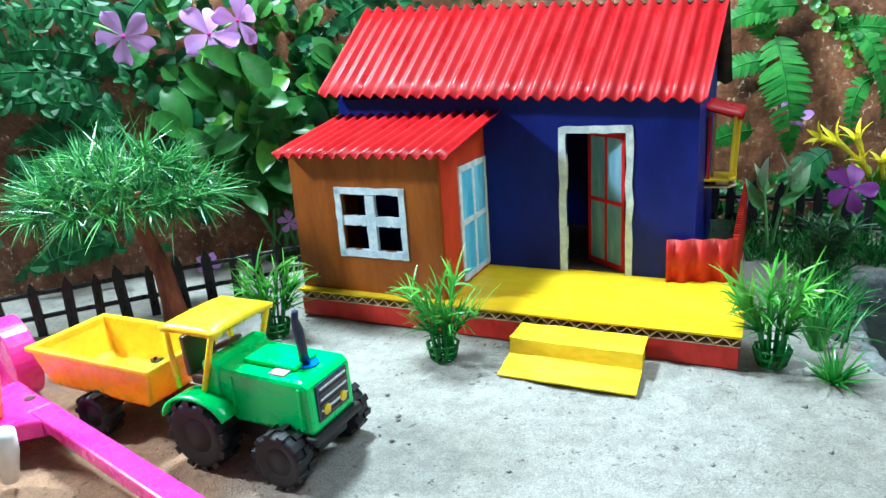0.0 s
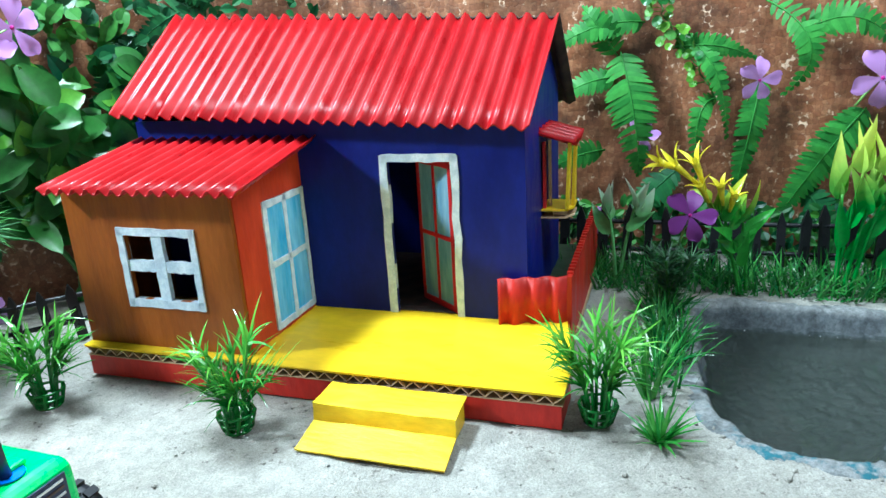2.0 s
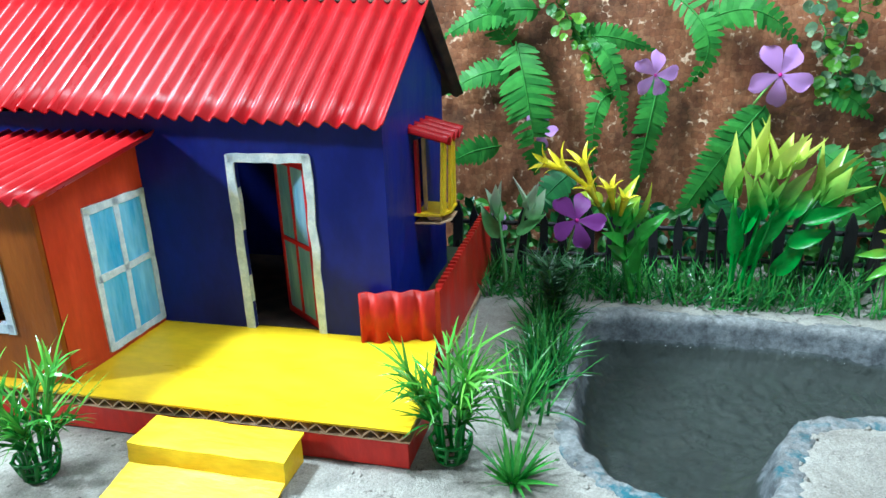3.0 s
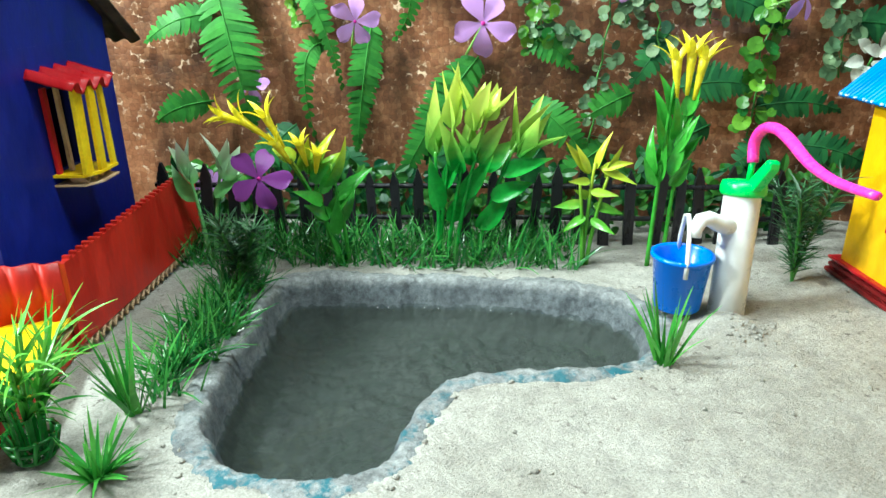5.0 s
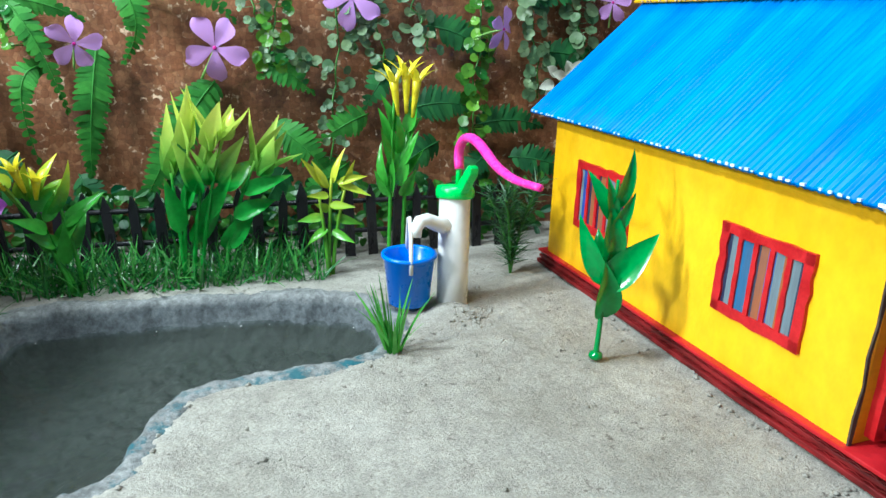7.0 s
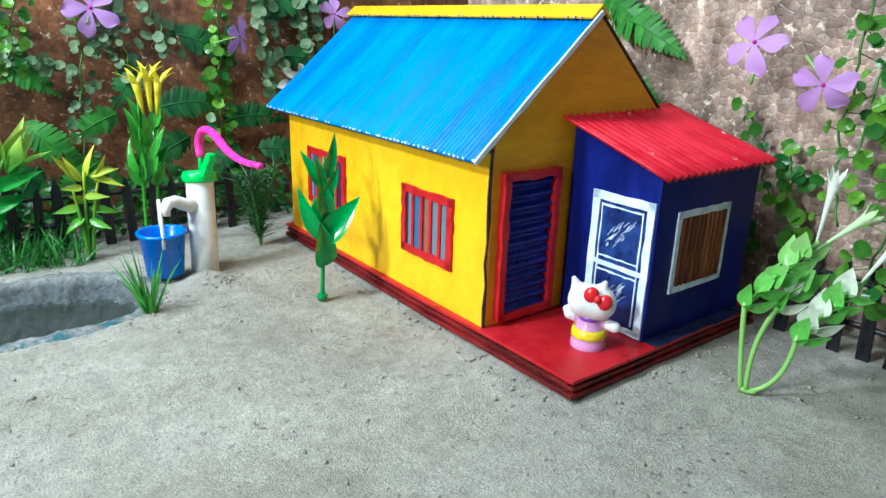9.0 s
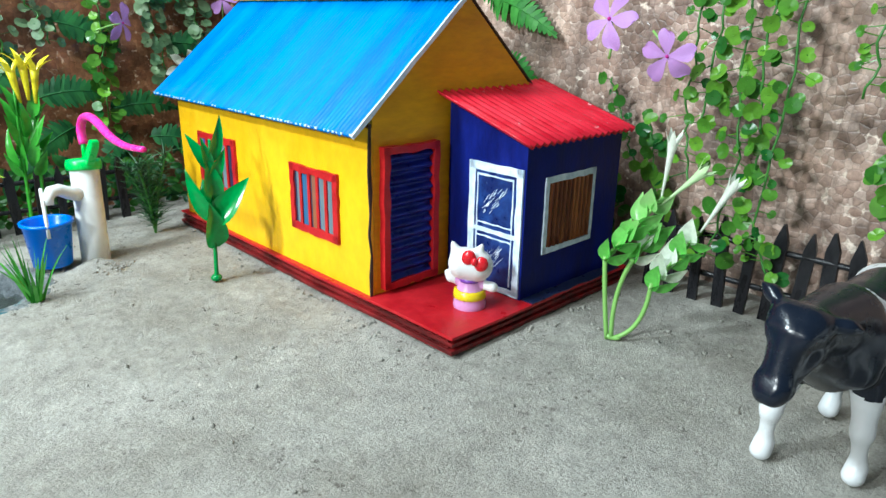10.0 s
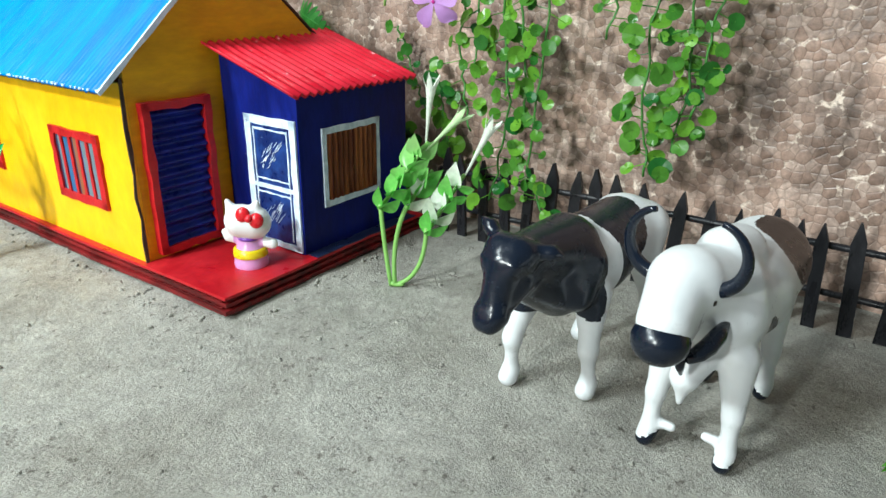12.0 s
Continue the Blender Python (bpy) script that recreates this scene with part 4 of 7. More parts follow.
                dabs.box(x, x + rng.uniform(0.0008, 0.0019), y, y + 0.0011, z, z + rng.uniform(0.0006, 0.0011))
        tagged(dabs.make(name, mat, h, words), kind="stuff")
    # barred windows
    for a, b, c, d, seed in ((-0.1297, -0.0858, 0.0298, 0.0664, 41), (-0.2405, -0.1915, 0.0330, 0.0692, 47)):
        w = new("window")
        w.parent = h
        tagged(w, "small window with red bars over blue stripes")
        strips, rng = np.linspace(a + 0.002, b - 0.002, 12), random.Random(seed)
        for k in range(11):
            Mesh().box(strips[k], strips[k + 1], 0.0036, 0.0041, c + 0.002, d - 0.002).make("stripe", STRIPES[rng.randrange(6)], w)
        strip_frame(Mesh(), [(a, a + 0.004, c, d), (b - 0.004, b, c, d), (a, b, d - 0.004, d), (a, b, c, c + 0.004)], "v", 0.0026, 0.0044, seed, 0.0011).make("frame", TRIM_RED, w)
        for k in range(4):
            x = a + 0.004 + (b - a - 0.008) * (k + 0.8) / 4.6
            strip_frame(Mesh(), [(x - 0.0011, x + 0.0011, c + 0.003, d - 0.003)], "v", 0.0028, 0.0037, seed + k + 2, 0.0004).make("bar", TRIM_RED, w)
    # louvred door in the gable
    d = new("louvred_door")
    d.parent = h
    tagged(d, "closed navy ribbed shutter door with red frame")
    strip_frame(Mesh(), [(0.0105, 0.0142, 0.0115, 0.0830), (0.0433, 0.0470, 0.0115, 0.0830), (0.0108, 0.0467, 0.0793, 0.0830), (0.0108, 0.0467, 0.0105, 0.0145)], "u", -0.0612, -0.0574, 55, 0.0013).make("frame", TRIM_RED, d)
    Mesh().grid(lambda i, j: (-0.0600 + 0.0012 * math.cos(j * 2 * math.pi * 11.5 + 0.35 * noise.noise((i * 2, j * 9, 3))), 0.0140 + 0.0300 * i, 0.0140 + 0.0660 * j), 8, 12 * 10).make("shutter", SHUTTER_NAVY, d, smooth=True)
    # lean-to
    a = new("annex")
    a.parent = h
    tagged(a, "navy blue lean-to with a red ribbed roof")
    Mesh().prism([(-0.0595, 0.056, z0), (-0.0078, 0.056, z0), (-0.0078, 0.056, 0.0868), (-0.0595, 0.056, 0.1030)], (0, 0.0022, 0)).make("front_wall", NAVY_DARK, a)
    Mesh().box(-0.0100, -0.0078, 0.0583, 0.1335, z0, 0.0868).make("side_wall", NAVY_DARK, a)
    Mesh().prism([(-0.0595, 0.1335, z0), (-0.0078, 0.1335, z0), (-0.0078, 0.1335, 0.0868), (-0.0595, 0.1335, 0.1030)], (0, 0.0022, 0)).make("back_wall", NAVY_DARK, a)
    wavy_roof((-0.0665, 0.0480, 0.1085), (0, 0.0885, 0), (0.0655, 0, -0.0205), 17, 0.0008, 0.0012, seed=21).make("roof", paint("annex_roof", (0.50, 0.006, 0.022), (0.66, 0.02, 0.045), 0.32, 80, (0.2, 1, 1), 0.25, worn=(0.72, 0.36, 0.38), worn_at=0.63), a, smooth=True)
    strip_frame(Mesh(), [(-0.0440, -0.0398, 0.0100, 0.0745), (-0.0128, -0.0090, 0.0100, 0.0745), (-0.0440, -0.0090, 0.0706, 0.0745), (-0.0440, -0.0090, 0.0095, 0.0122), (-0.0405, -0.0120, 0.0392, 0.0412)], "v", 0.0549, 0.0559, 61).make("door_frame", WHITE_PAINT, a, "rough white painted door outline")
    strip_frame(Mesh(), [(-0.0385, -0.0378, 0.014, 0.069), (-0.0152, -0.0145, 0.014, 0.069), (-0.0385, -0.0148, 0.0680, 0.0688), (-0.0385, -0.0148, 0.0435, 0.0442), (-0.0385, -0.0148, 0.0365, 0.0372)], "v", 0.0550, 0.0557, 65).make("door_line", WHITE_PAINT, a)
    for c, e in ((0.0128, 0.0390), (0.0414, 0.0704)):
        Mesh().box(-0.0397, -0.0129, 0.0554, 0.0559, c, e).make("pane", BLUE_PANE, a)
        rng = random.Random(int(c * 1e4))
        for k in range(26):
            f = rng.random()
            x, z, l, s = -0.0345 + 0.012 * f + rng.uniform(-0.002, 0.002), c + 0.006 + (e - c - 0.015) * (0.2 + 0.6 * f) + rng.uniform(-0.004, 0.004), rng.uniform(0.0015, 0.0050), rng.uniform(0.6, 1.1)
            w = rng.uniform(0.0002, 0.0005)
            Mesh().prism([(x, 0.0552, z), (x + w, 0.0552, z), (x + l * s + w * 0.6, 0.0552, z + l), (x + l * s, 0.0552, z + l)], (0, 0.0001, 0)).make("brush_stroke", WHITE_PAINT, a)
    # dark strip on the base top, from the side wall's foot to the edge
    strip_frame(Mesh(), [(0.0570, 0.1360, -0.0072, 0.0000)], "v", 0, 0.0004, 75, 0.0016).make("dark_strip", P_NAVY, a, "dark strip along the foot of the side wall").matrix_local = Matrix(((0, 0, 1, -0.0005), (1, 0, 0, 0), (0, 1, 0, z0 + 0.0001), (0, 0, 0, 1)))
    strip_frame(Mesh(), [(0.0705, 0.0732, 0.0300, 0.0690), (0.1098, 0.1124, 0.0300, 0.0690), (0.0705, 0.1124, 0.0660, 0.0690), (0.0705, 0.1124, 0.0298, 0.0326)], "u", -0.0077, -0.0068, 71).make("window_frame", WHITE_PAINT, a, "grey white painted window outline")
    for k in range(10):
        y = 0.0735 + k * 0.00363
        Mesh().tube([(-0.0076, y + 0.0018, 0.0328), (-0.0076, y + 0.0018, 0.0658)], 0.0017, 6, flat=0.5).make("slat", SHUTTER_WOOD, a, smooth=True)


house_a()
house_b()

# ---- toys ----
def blob(prims, cell, soft):
    """One closed skin round capsules (a, b, ra, rb), by naive surface nets on their blended distance."""
    lo = np.min([np.minimum(np.array(a) - max(r, s), np.array(b) - max(r, s)) for a, b, r, s in prims], 0) - 3 * cell
    hi = np.max([np.maximum(np.array(a) + max(r, s), np.array(b) + max(r, s)) for a, b, r, s in prims], 0) + 3 * cell
    n = np.ceil((hi - lo) / cell).astype(int) + 1
    p = np.stack(np.meshgrid(*[lo[k] + cell * np.arange(n[k]) for k in range(3)], indexing="ij"), -1)
    acc = np.zeros(tuple(n))
    for a, b, r, s in prims:
        a, d = np.array(a, float), np.array(b, float) - np.array(a, float)
        t = np.clip(((p - a) @ d) / max(d @ d, 1e-12), 0, 1)
        acc += np.exp(-(np.linalg.norm(p - a - t[..., None] * d, axis=-1) - (r + (s - r) * t)) / soft)
    f = -soft * np.log(np.maximum(acc, 1e-30))
    inside = f < 0
    corner = [(i, j, k) for i in (0, 1) for j in (0, 1) for k in (0, 1)]
    cut = lambda g, c: g[c[0]:n[0] - 1 + c[0], c[1]:n[1] - 1 + c[1], c[2]:n[2] - 1 + c[2]]
    total, count = np.zeros((*(n - 1), 3)), np.zeros(tuple(n - 1))
    for a in corner:
        for k in range(3):
            if a[k] == 0:
                b = tuple(a[q] + (q == k) for q in range(3))
                fa, fb = cut(f, a), cut(f, b)
                hit = (fa < 0) != (fb < 0)
                t = np.where(hit, fa / np.where(hit, fa - fb, 1), 0)
                pos = np.stack([np.full(t.shape, float(a[q])) + (t if q == k else 0) for q in range(3)], -1)
                total += pos * hit[..., None]
                count += hit
    used = count > 0
    index = -np.ones(tuple(n - 1), int)
    index[used] = np.arange(used.sum())
    base = np.stack(np.nonzero(used), -1)
    verts = lo + cell * (base + total[used] / count[used][:, None])
    faces = []
    for k in range(3):
        i, j = (k + 1) % 3, (k + 2) % 3
        sl = [slice(1, n[q] - 1) for q in range(3)]
        sl[k] = slice(0, n[k] - 1)
        s2 = list(sl)
        s2[k] = slice(1, n[k])
        a, b = inside[tuple(sl)], inside[tuple(s2)]
        for flip, sel in ((False, a & ~b), (True, ~a & b)):
            at = np.stack(np.nonzero(sel), -1)
            for q in range(3):
                at[:, q] += 1 if q != k else 0
            ei, ej = np.eye(3, dtype=int)[i], np.eye(3, dtype=int)[j]
            quad = [at - ei - ej, at - ej, at, at - ei]
            ids = np.stack([index[tuple(q.T)] for q in quad], 1)
            faces.append(ids[:, ::-1] if flip else ids)
    return verts, np.concatenate(faces)


def statue(name, m, prims, mats, pick, label, category, cell, soft, extra=None):
    v, f = blob(prims, cell, soft)
    g = Mesh()
    g.v, g.f = [tuple(x) for x in v], [tuple(int(i) for i in q) for q in f]
    mid = v[f].mean(1)
    g.m = [pick(*x) for x in mid]
    if extra:
        for q, k in zip(extra.f, extra.m):
            g.f.append(tuple(i + len(v) for i in q))
            g.m.append(k)
        g.v += extra.v
    ob = g.make(name, mats, smooth=True)
    ob.matrix_world = m
    return tagged(ob, label, category)


def cows():
    body = [((-0.020, 0, 0.0480), (0.004, 0, 0.0455), 0.0142, 0.0150), ((0.004, 0, 0.0455), (0.024, 0, 0.0465), 0.0150, 0.0140), ((0.022, 0, 0.0530), (0.046, 0, 0.0560), 0.0118, 0.0086), ((0.026, 0, 0.040), (0.047, 0, 0.0490), 0.0105, 0.0066),
            ((0.0530, -0.0030, 0.0600), (0.0530, 0.0030, 0.0600), 0.0060, 0.0060), ((0.0560, 0, 0.0580), (0.0600, 0, 0.0475), 0.0060, 0.0047), ((0.0618, -0.0016, 0.0430), (0.0618, 0.0016, 0.0430), 0.0043, 0.0043), ((0.0640, -0.0012, 0.0405), (0.0640, 0.0012, 0.0405), 0.0032, 0.0032),
            ((0.0585, -0.0050, 0.0588), (0.0592, -0.0046, 0.0570), 0.0020, 0.0016), ((0.0585, 0.0050, 0.0588), (0.0592, 0.0046, 0.0570), 0.0020, 0.0016), ((0.0520, -0.0035, 0.0520), (0.0570, -0.0020, 0.0460), 0.0046, 0.0034), ((0.0520, 0.0035, 0.0520), (0.0570, 0.0020, 0.0460), 0.0046, 0.0034),
            ((0.0515, -0.0065, 0.0630), (0.0500, -0.0105, 0.0655), 0.0020, 0.0021), ((0.0500, -0.0105, 0.0655), (0.0495, -0.0140, 0.0672), 0.0021, 0.0007), ((0.0500, 0.0065, 0.0620), (0.0475, 0.0110, 0.0615), 0.0020, 0.0021), ((0.0475, 0.0110, 0.0615), (0.0462, 0.0140, 0.0610), 0.0021, 0.0007),
            ((0.0210, -0.0085, 0.050), (0.0265, -0.0090, 0.040), 0.0062, 0.0058), ((0.0210, 0.0085, 0.050), (0.0265, 0.0090, 0.040), 0.0062, 0.0058), ((-0.026, -0.006, 0.050), (-0.024, -0.007, 0.042), 0.0095, 0.0080), ((-0.026, 0.006, 0.050), (-0.024, 0.007, 0.042), 0.0095, 0.0080)]
    for x, y, z in ((0.032, -0.0120, 0.038), (0.021, 0.0136, 0.038), (-0.015, -0.0100, 0.040), (-0.0275, 0.0102, 0.040)):
        k = 0.003 if x < 0 else -0.001
        u = x * 0.85
        body += [((u, y * 0.75, z), (x - k, y * 0.95, 0.019), 0.0066, 0.0030), ((x - k, y * 0.95, 0.0190), (x - k, y * 0.95, 0.0175), 0.0032, 0.0032), ((x - k, y * 0.95, 0.018), (x, y, 0.0055), 0.0026, 0.0024), ((x, y, 0.0045), (x + 0.0015, y, 0.0022), 0.0032, 0.0036)]
    body += [((-0.034, 0, 0.053), (-0.038, 0.002, 0.030), 0.0016, 0.0012), ((-0.038, 0.002, 0.030), (-0.038, 0.002, 0.020), 0.0020, 0.0009)]

    def coat_a(x, y, z):
        w = 0.003 * noise.noise((x * 90, y * 90, z * 90))
        if z < 0.0295 + w and x < 0.045:
            return 0
        if x > 0.0185 + w - (z - 0.045) * 0.15:
            return 1
        return 1 if -0.014 + (0.056 - z) * 0.6 < x + w < 0.0085 and z > 0.036 else 0
    statue("toy_cow", pose(0.4975, -0.0120, 0, 0, 0, 156), body, [COW_WHITE, COW_BLACK], coat_a, "black and white plastic toy cow with black head", "toy cow", 0.0008, 0.0008)
    b = [((-0.022, 0, 0.0500), (0.002, 0, 0.0480), 0.0150, 0.0158), ((0.002, 0, 0.0480), (0.020, 0, 0.0480), 0.0158, 0.0150), ((0.010, 0, 0.0625), (0.018, -0.001, 0.0640), 0.0085, 0.0080),
         ((0.020, 0, 0.0540), (0.036, -0.004, 0.0600), 0.0130, 0.0105), ((0.0400, -0.005, 0.0612), (0.0520, -0.003, 0.0545), 0.0086, 0.0074), ((0.036, -0.004, 0.0590), (0.050, -0.003, 0.0510), 0.0088, 0.0068),
         ((0.024, 0, 0.041), (0.034, -0.001, 0.030), 0.0090, 0.0045), ((0.0355, -0.001, 0.029), (0.0360, -0.001, 0.0220), 0.0024, 0.0010)]
    for x, y, z in ((0.0300, -0.0110, 0.036), (0.0275, 0.0125, 0.036), (-0.0210, 0.0092, 0.040), (-0.0190, -0.0105, 0.040)):
        u = x * 0.88
        b += [((u, y * 0.8, z), (x - 0.001, y * 0.97, 0.018), 0.0060, 0.0030), ((x - 0.001, y * 0.97, 0.018), (x, y, 0.0045), 0.0027, 0.0024), ((x, y, 0.0042), (x + 0.0025, y, 0.0026), 0.0028, 0.0028),
              ((x - 0.001, y, 0.0075), (x - 0.001, y + (0.0068 if y < 0 else -0.0068), 0.0075), 0.0015, 0.0015)]
    b += [((-0.036, 0, 0.055), (-0.041, 0.003, 0.030), 0.0017, 0.0013), ((-0.041, 0.003, 0.030), (-0.040, 0.003, 0.018), 0.0021, 0.0009)]
    extra = Mesh()
    for s in (1, -1):
        arc = [(0.0375 + 0.0002 * k, -0.0050 + (0.0072 + 0.0090 * math.sin(a)) * s, 0.0705 - 0.0100 * math.cos(a)) for k, a in enumerate(np.linspace(0.0, 2.95, 18))]
        extra.tube(arc, [0.0024 - 0.00009 * k for k in range(18)], 12, 1)
    extra.tube([(0.0320, 0.0068, 0.0500), (0.0365, 0.0066, 0.0475), (0.0410, 0.0058, 0.0455), (0.0450, 0.0046, 0.0445), (0.0480, 0.0030, 0.0435)], [0.0012, 0.0024, 0.0026, 0.0024, 0.0014], 10, 1)
    extra.tube([(0.0475, 0.0010, 0.0440), (0.0462, 0.0008, 0.0395), (0.0440, 0.0006, 0.0360)], [0.0016, 0.0013, 0.0005], 8, 1)
    extra.ball((0.0405, 0.0046, 0.0585), 0.0014, 0.0012, 0.0017, 8, 2)
    extra.ball((0.0545, -0.0026, 0.0500), 0.0076, 0.0078, 0.0068, 20, 1)

    def coat_b(x, y, z):
        w = 0.002 * noise.noise((x * 90, y * 90, z * 90))
        if z < 0.0045 + 3 * w:
            return 1
        if (x + 0.020) ** 2 * 0.7 + (y - 0.012) ** 2 * 0.6 + (z - 0.060) ** 2 < (0.0130 + w) ** 2 and z > 0.046:
            return 2
        if ((x - 0.0115) - 0.9 * (z - 0.042)) ** 2 * 2.6 + (z - 0.042) ** 2 * 0.8 < (0.0062 + 0.5 * w) ** 2 and y > 0.004:
            return 1
        return 2 if (x + 0.002) ** 2 + (y + 0.012) ** 2 + (z - 0.056) ** 2 < 0.011 ** 2 else 0
    statue("toy_cow", pose(0.4765, -0.0590, 0, 0, 0, 157), b, [COW_WHITE, COW_BLACK, COW_BROWN], coat_b, "white plastic toy ox with black horns and muzzle", "toy cow", 0.0008, 0.0008, extra)


def figurine():
    p = [((0, 0, 0.0016), (0, 0, 0.0050), 0.0080, 0.0074), ((0, 0, 0.0060), (0, 0, 0.0135), 0.0066, 0.0046), ((-0.0030, 0, 0.0218), (0.0030, 0, 0.0212), 0.0078, 0.0078), ((-0.0070, 0, 0.0272), (-0.0088, 0, 0.0312), 0.0030, 0.0012), ((0.0040, 0, 0.0285), (0.0050, 0, 0.0310), 0.0028, 0.0012),
         ((-0.0050, 0, 0.0120), (-0.0095, -0.001, 0.0140), 0.0020, 0.0018), ((-0.0095, -0.001, 0.0140), (-0.0108, -0.001, 0.0165), 0.0018, 0.0017), ((0.0055, 0, 0.0120), (0.0112, -0.001, 0.0112), 0.0021, 0.0026)]
    extra = Mesh()
    turn = Matrix.Rotation(radians(24), 3, "Y")
    for x, z, rx, rz in ((-0.0033, 0, 0.0034, 0.0038), (0.0033, 0, 0.0034, 0.0038), (0, 0, 0.0018, 0.0020)):
        c = Vector((0.0032, -0.0068, 0.0258)) + turn @ Vector((x, -0.0012 if rx < 0.002 else 0, z))
        extra.ball(c, rx, 0.0021, rz, 12, 1, turn)
    extra.lathe([(0.0080, 0.0052), (0.0080, 0.0056), (0.0077, 0.0088), (0.0070, 0.0092)], 24, (0, 0, 0), 3)
    extra.lathe([(0.0050, 0.0132), (0.0054, 0.0138), (0.0050, 0.0150), (0.0044, 0.0152)], 20, (0, 0, 0), 4)

    def pick(x, y, z):
        if z > 0.0148 or abs(x) > 0.0070 and z > 0.0095:
            return 0
        return 2
    statue("figurine", HOUSE_B @ pose(-0.0205, 0.0330, 0.0086, 0, 0, 33), p, [P_WHITE, P_RED, P_LILAC, P_YELLOW, plastic("violet_plastic", (0.18, 0.05, 0.38))], pick, "small white doll with red knot and lilac skirt", "figurine", 0.0006, 0.0005, extra)


def tyre(parent, at, r, width, lugs, name="wheel"):
    w = new(name)
    w.parent = parent
    w.matrix_local = pose(*at, 90, 0, 0)
    h = width / 2
    m = Mesh().lathe([(r * 0.5, -h * 0.75), (r * 0.80, -h), (r * 0.90, -h * 0.9), (r * 0.93, -h * 0.4), (r * 0.93, h * 0.4), (r * 0.90, h * 0.9), (r * 0.80, h), (r * 0.5, h * 0.75)], 28)
    m.make("tyre", P_BLACK, w, smooth=True)
    blocks = []
    for s in (1, -1):
        t = 0.42 * math.pi * r / lugs
        q = [Vector((rr, tt, z)) for z in (0.02 * h, h * 0.98 * s) for rr in (r * 0.86, r) for tt in (-t, t)]
        blocks.append(Mesh().add(q, [(0, 1, 3, 2), (4, 6, 7, 5), (0, 4, 5, 1), (2, 3, 7, 6), (0, 2, 6, 4), (1, 5, 7, 3)]).make("lug", P_BLACK, w))
    for k in range(lugs):
        for i, s in enumerate((1, -1)):
            lug = blocks[i]
            if k:
                lug = new("lug", blocks[i].data)
                lug.parent = w
            lug.matrix_local = pose(0, 0, 0, 0, 0, 360 * (k + 0.25 * s) / lugs)
    Mesh().lathe([(r * 0.12, -h * 0.85), (r * 0.48, -h * 0.78), (r * 0.52, -h * 0.70), (r * 0.52, h * 0.70), (r * 0.48, h * 0.78), (r * 0.12, h * 0.85)], 20).make("hub", P_BLACK, w, smooth=True)


def tractor():
    T = pose(-0.043, 0.306, 0, 0, 0, -22.8)
    t = thing("toy_tractor", T, "green and yellow plastic toy tractor with black wheels", "toy tractor")
    hood = Mesh()
    hood.prism([(0.0085, 0.0085, 0.0185), (0.0520, 0.0085, 0.0185), (0.0515, 0.0085, 0.0378), (0.0485, 0.0085, 0.0400), (0.0150, 0.0085, 0.0405), (0.0085, 0.0085, 0.0415)], (0, 0.0275, 0))
    hood.make("hood", P_GREEN, t, "bright green moulded hood", bevel=0.0032)
    Mesh().box(0.0170, 0.0420, 0.0150, 0.0290, 0.0404, 0.0424).make("hood_rib", P_GREEN, t, bevel=0.0008)
    Mesh().box(0.0030, 0.0105, 0.0070, 0.0375, 0.0260, 0.0432).make("cowl", P_GREEN, t, bevel=0.0018)
    for u in (0.0155, 0.0470):
        Mesh().box(u, u + 0.0012, 0.0078, 0.0090, 0.0205, 0.0375).make("side_rib", P_GREEN, t, bevel=0.0003)
    Mesh().box(-0.0200, 0.0500, 0.0130, 0.0320, 0.0090, 0.0184).make("chassis", P_BLACK, t, bevel=0.001)
    Mesh().box(0.0400, 0.0540, 0.0070, 0.0375, 0.0150, 0.0188).make("bumper", P_BLACK, t, bevel=0.0012)
    g = new("grille")
    g.parent = t
    Mesh().box(0.0515, 0.0524, 0.0125, 0.0320, 0.0225, 0.0372).make("plate", P_NAVY, g, bevel=0.0003)
    for k in range(6):
        Mesh().box(0.0521, 0.0528, 0.0140, 0.0305, 0.0240 + k * 0.0022, 0.0247 + k * 0.0022).make("slat", P_WHITE if k % 2 else P_BROWN, g)
    for y in (0.0170, 0.0275):
        Mesh().lathe([(0.0006, 0), (0.0021, 0), (0.0021, 0.0007), (0.0006, 0.0009)], 14, (0.0524, y, 0.0262), turn=Matrix.Rotation(radians(90), 3, "Y")).make("headlight", P_YELLOW, g)
    Mesh().lathe([(0.0048, 0), (0.0048, 0.0004)], 18, (0.0415, 0.0225, 0.0404)).make("blue_sticker", P_BLUE, t)
    Mesh().box(0.0330, 0.0400, 0.0105, 0.0150, 0.0405, 0.0408).make("worn_sticker", P_LILAC, t)
    path = [(0.0415, 0.0215, 0.0402), (0.0413, 0.0213, 0.0470), (0.0407, 0.0210, 0.0545), (0.0401, 0.0207, 0.0590), (0.0409, 0.0205, 0.0622)]
    Mesh().tube(path, [0.0021, 0.0019, 0.0021, 0.0014, 0.0013], 10).make("exhaust", P_NAVY, t, "dark blue exhaust pipe", smooth=True)
    roof = Mesh().grid(lambda i, j: (-0.0135 + 0.0280 * i, 0.0045 + 0.0345 * j, 0.0560 + 0.0022 * (1 - (2 * j - 1) ** 4) * (1 - (2 * i - 1) ** 6)), 12, 12)
    ob = roof.make("cab_roof", P_YELLOW, t, "yellow cab roof", smooth=True)
    ob.modifiers.new("thick", "SOLIDIFY").thickness = 0.0022
    for v in (0.0060, 0.0375):
        Mesh().tube([(0.0128, v, 0.0560), (0.0040, v, 0.0310)], 0.0012, 8).make("cab_post", P_YELLOW, t, smooth=True)
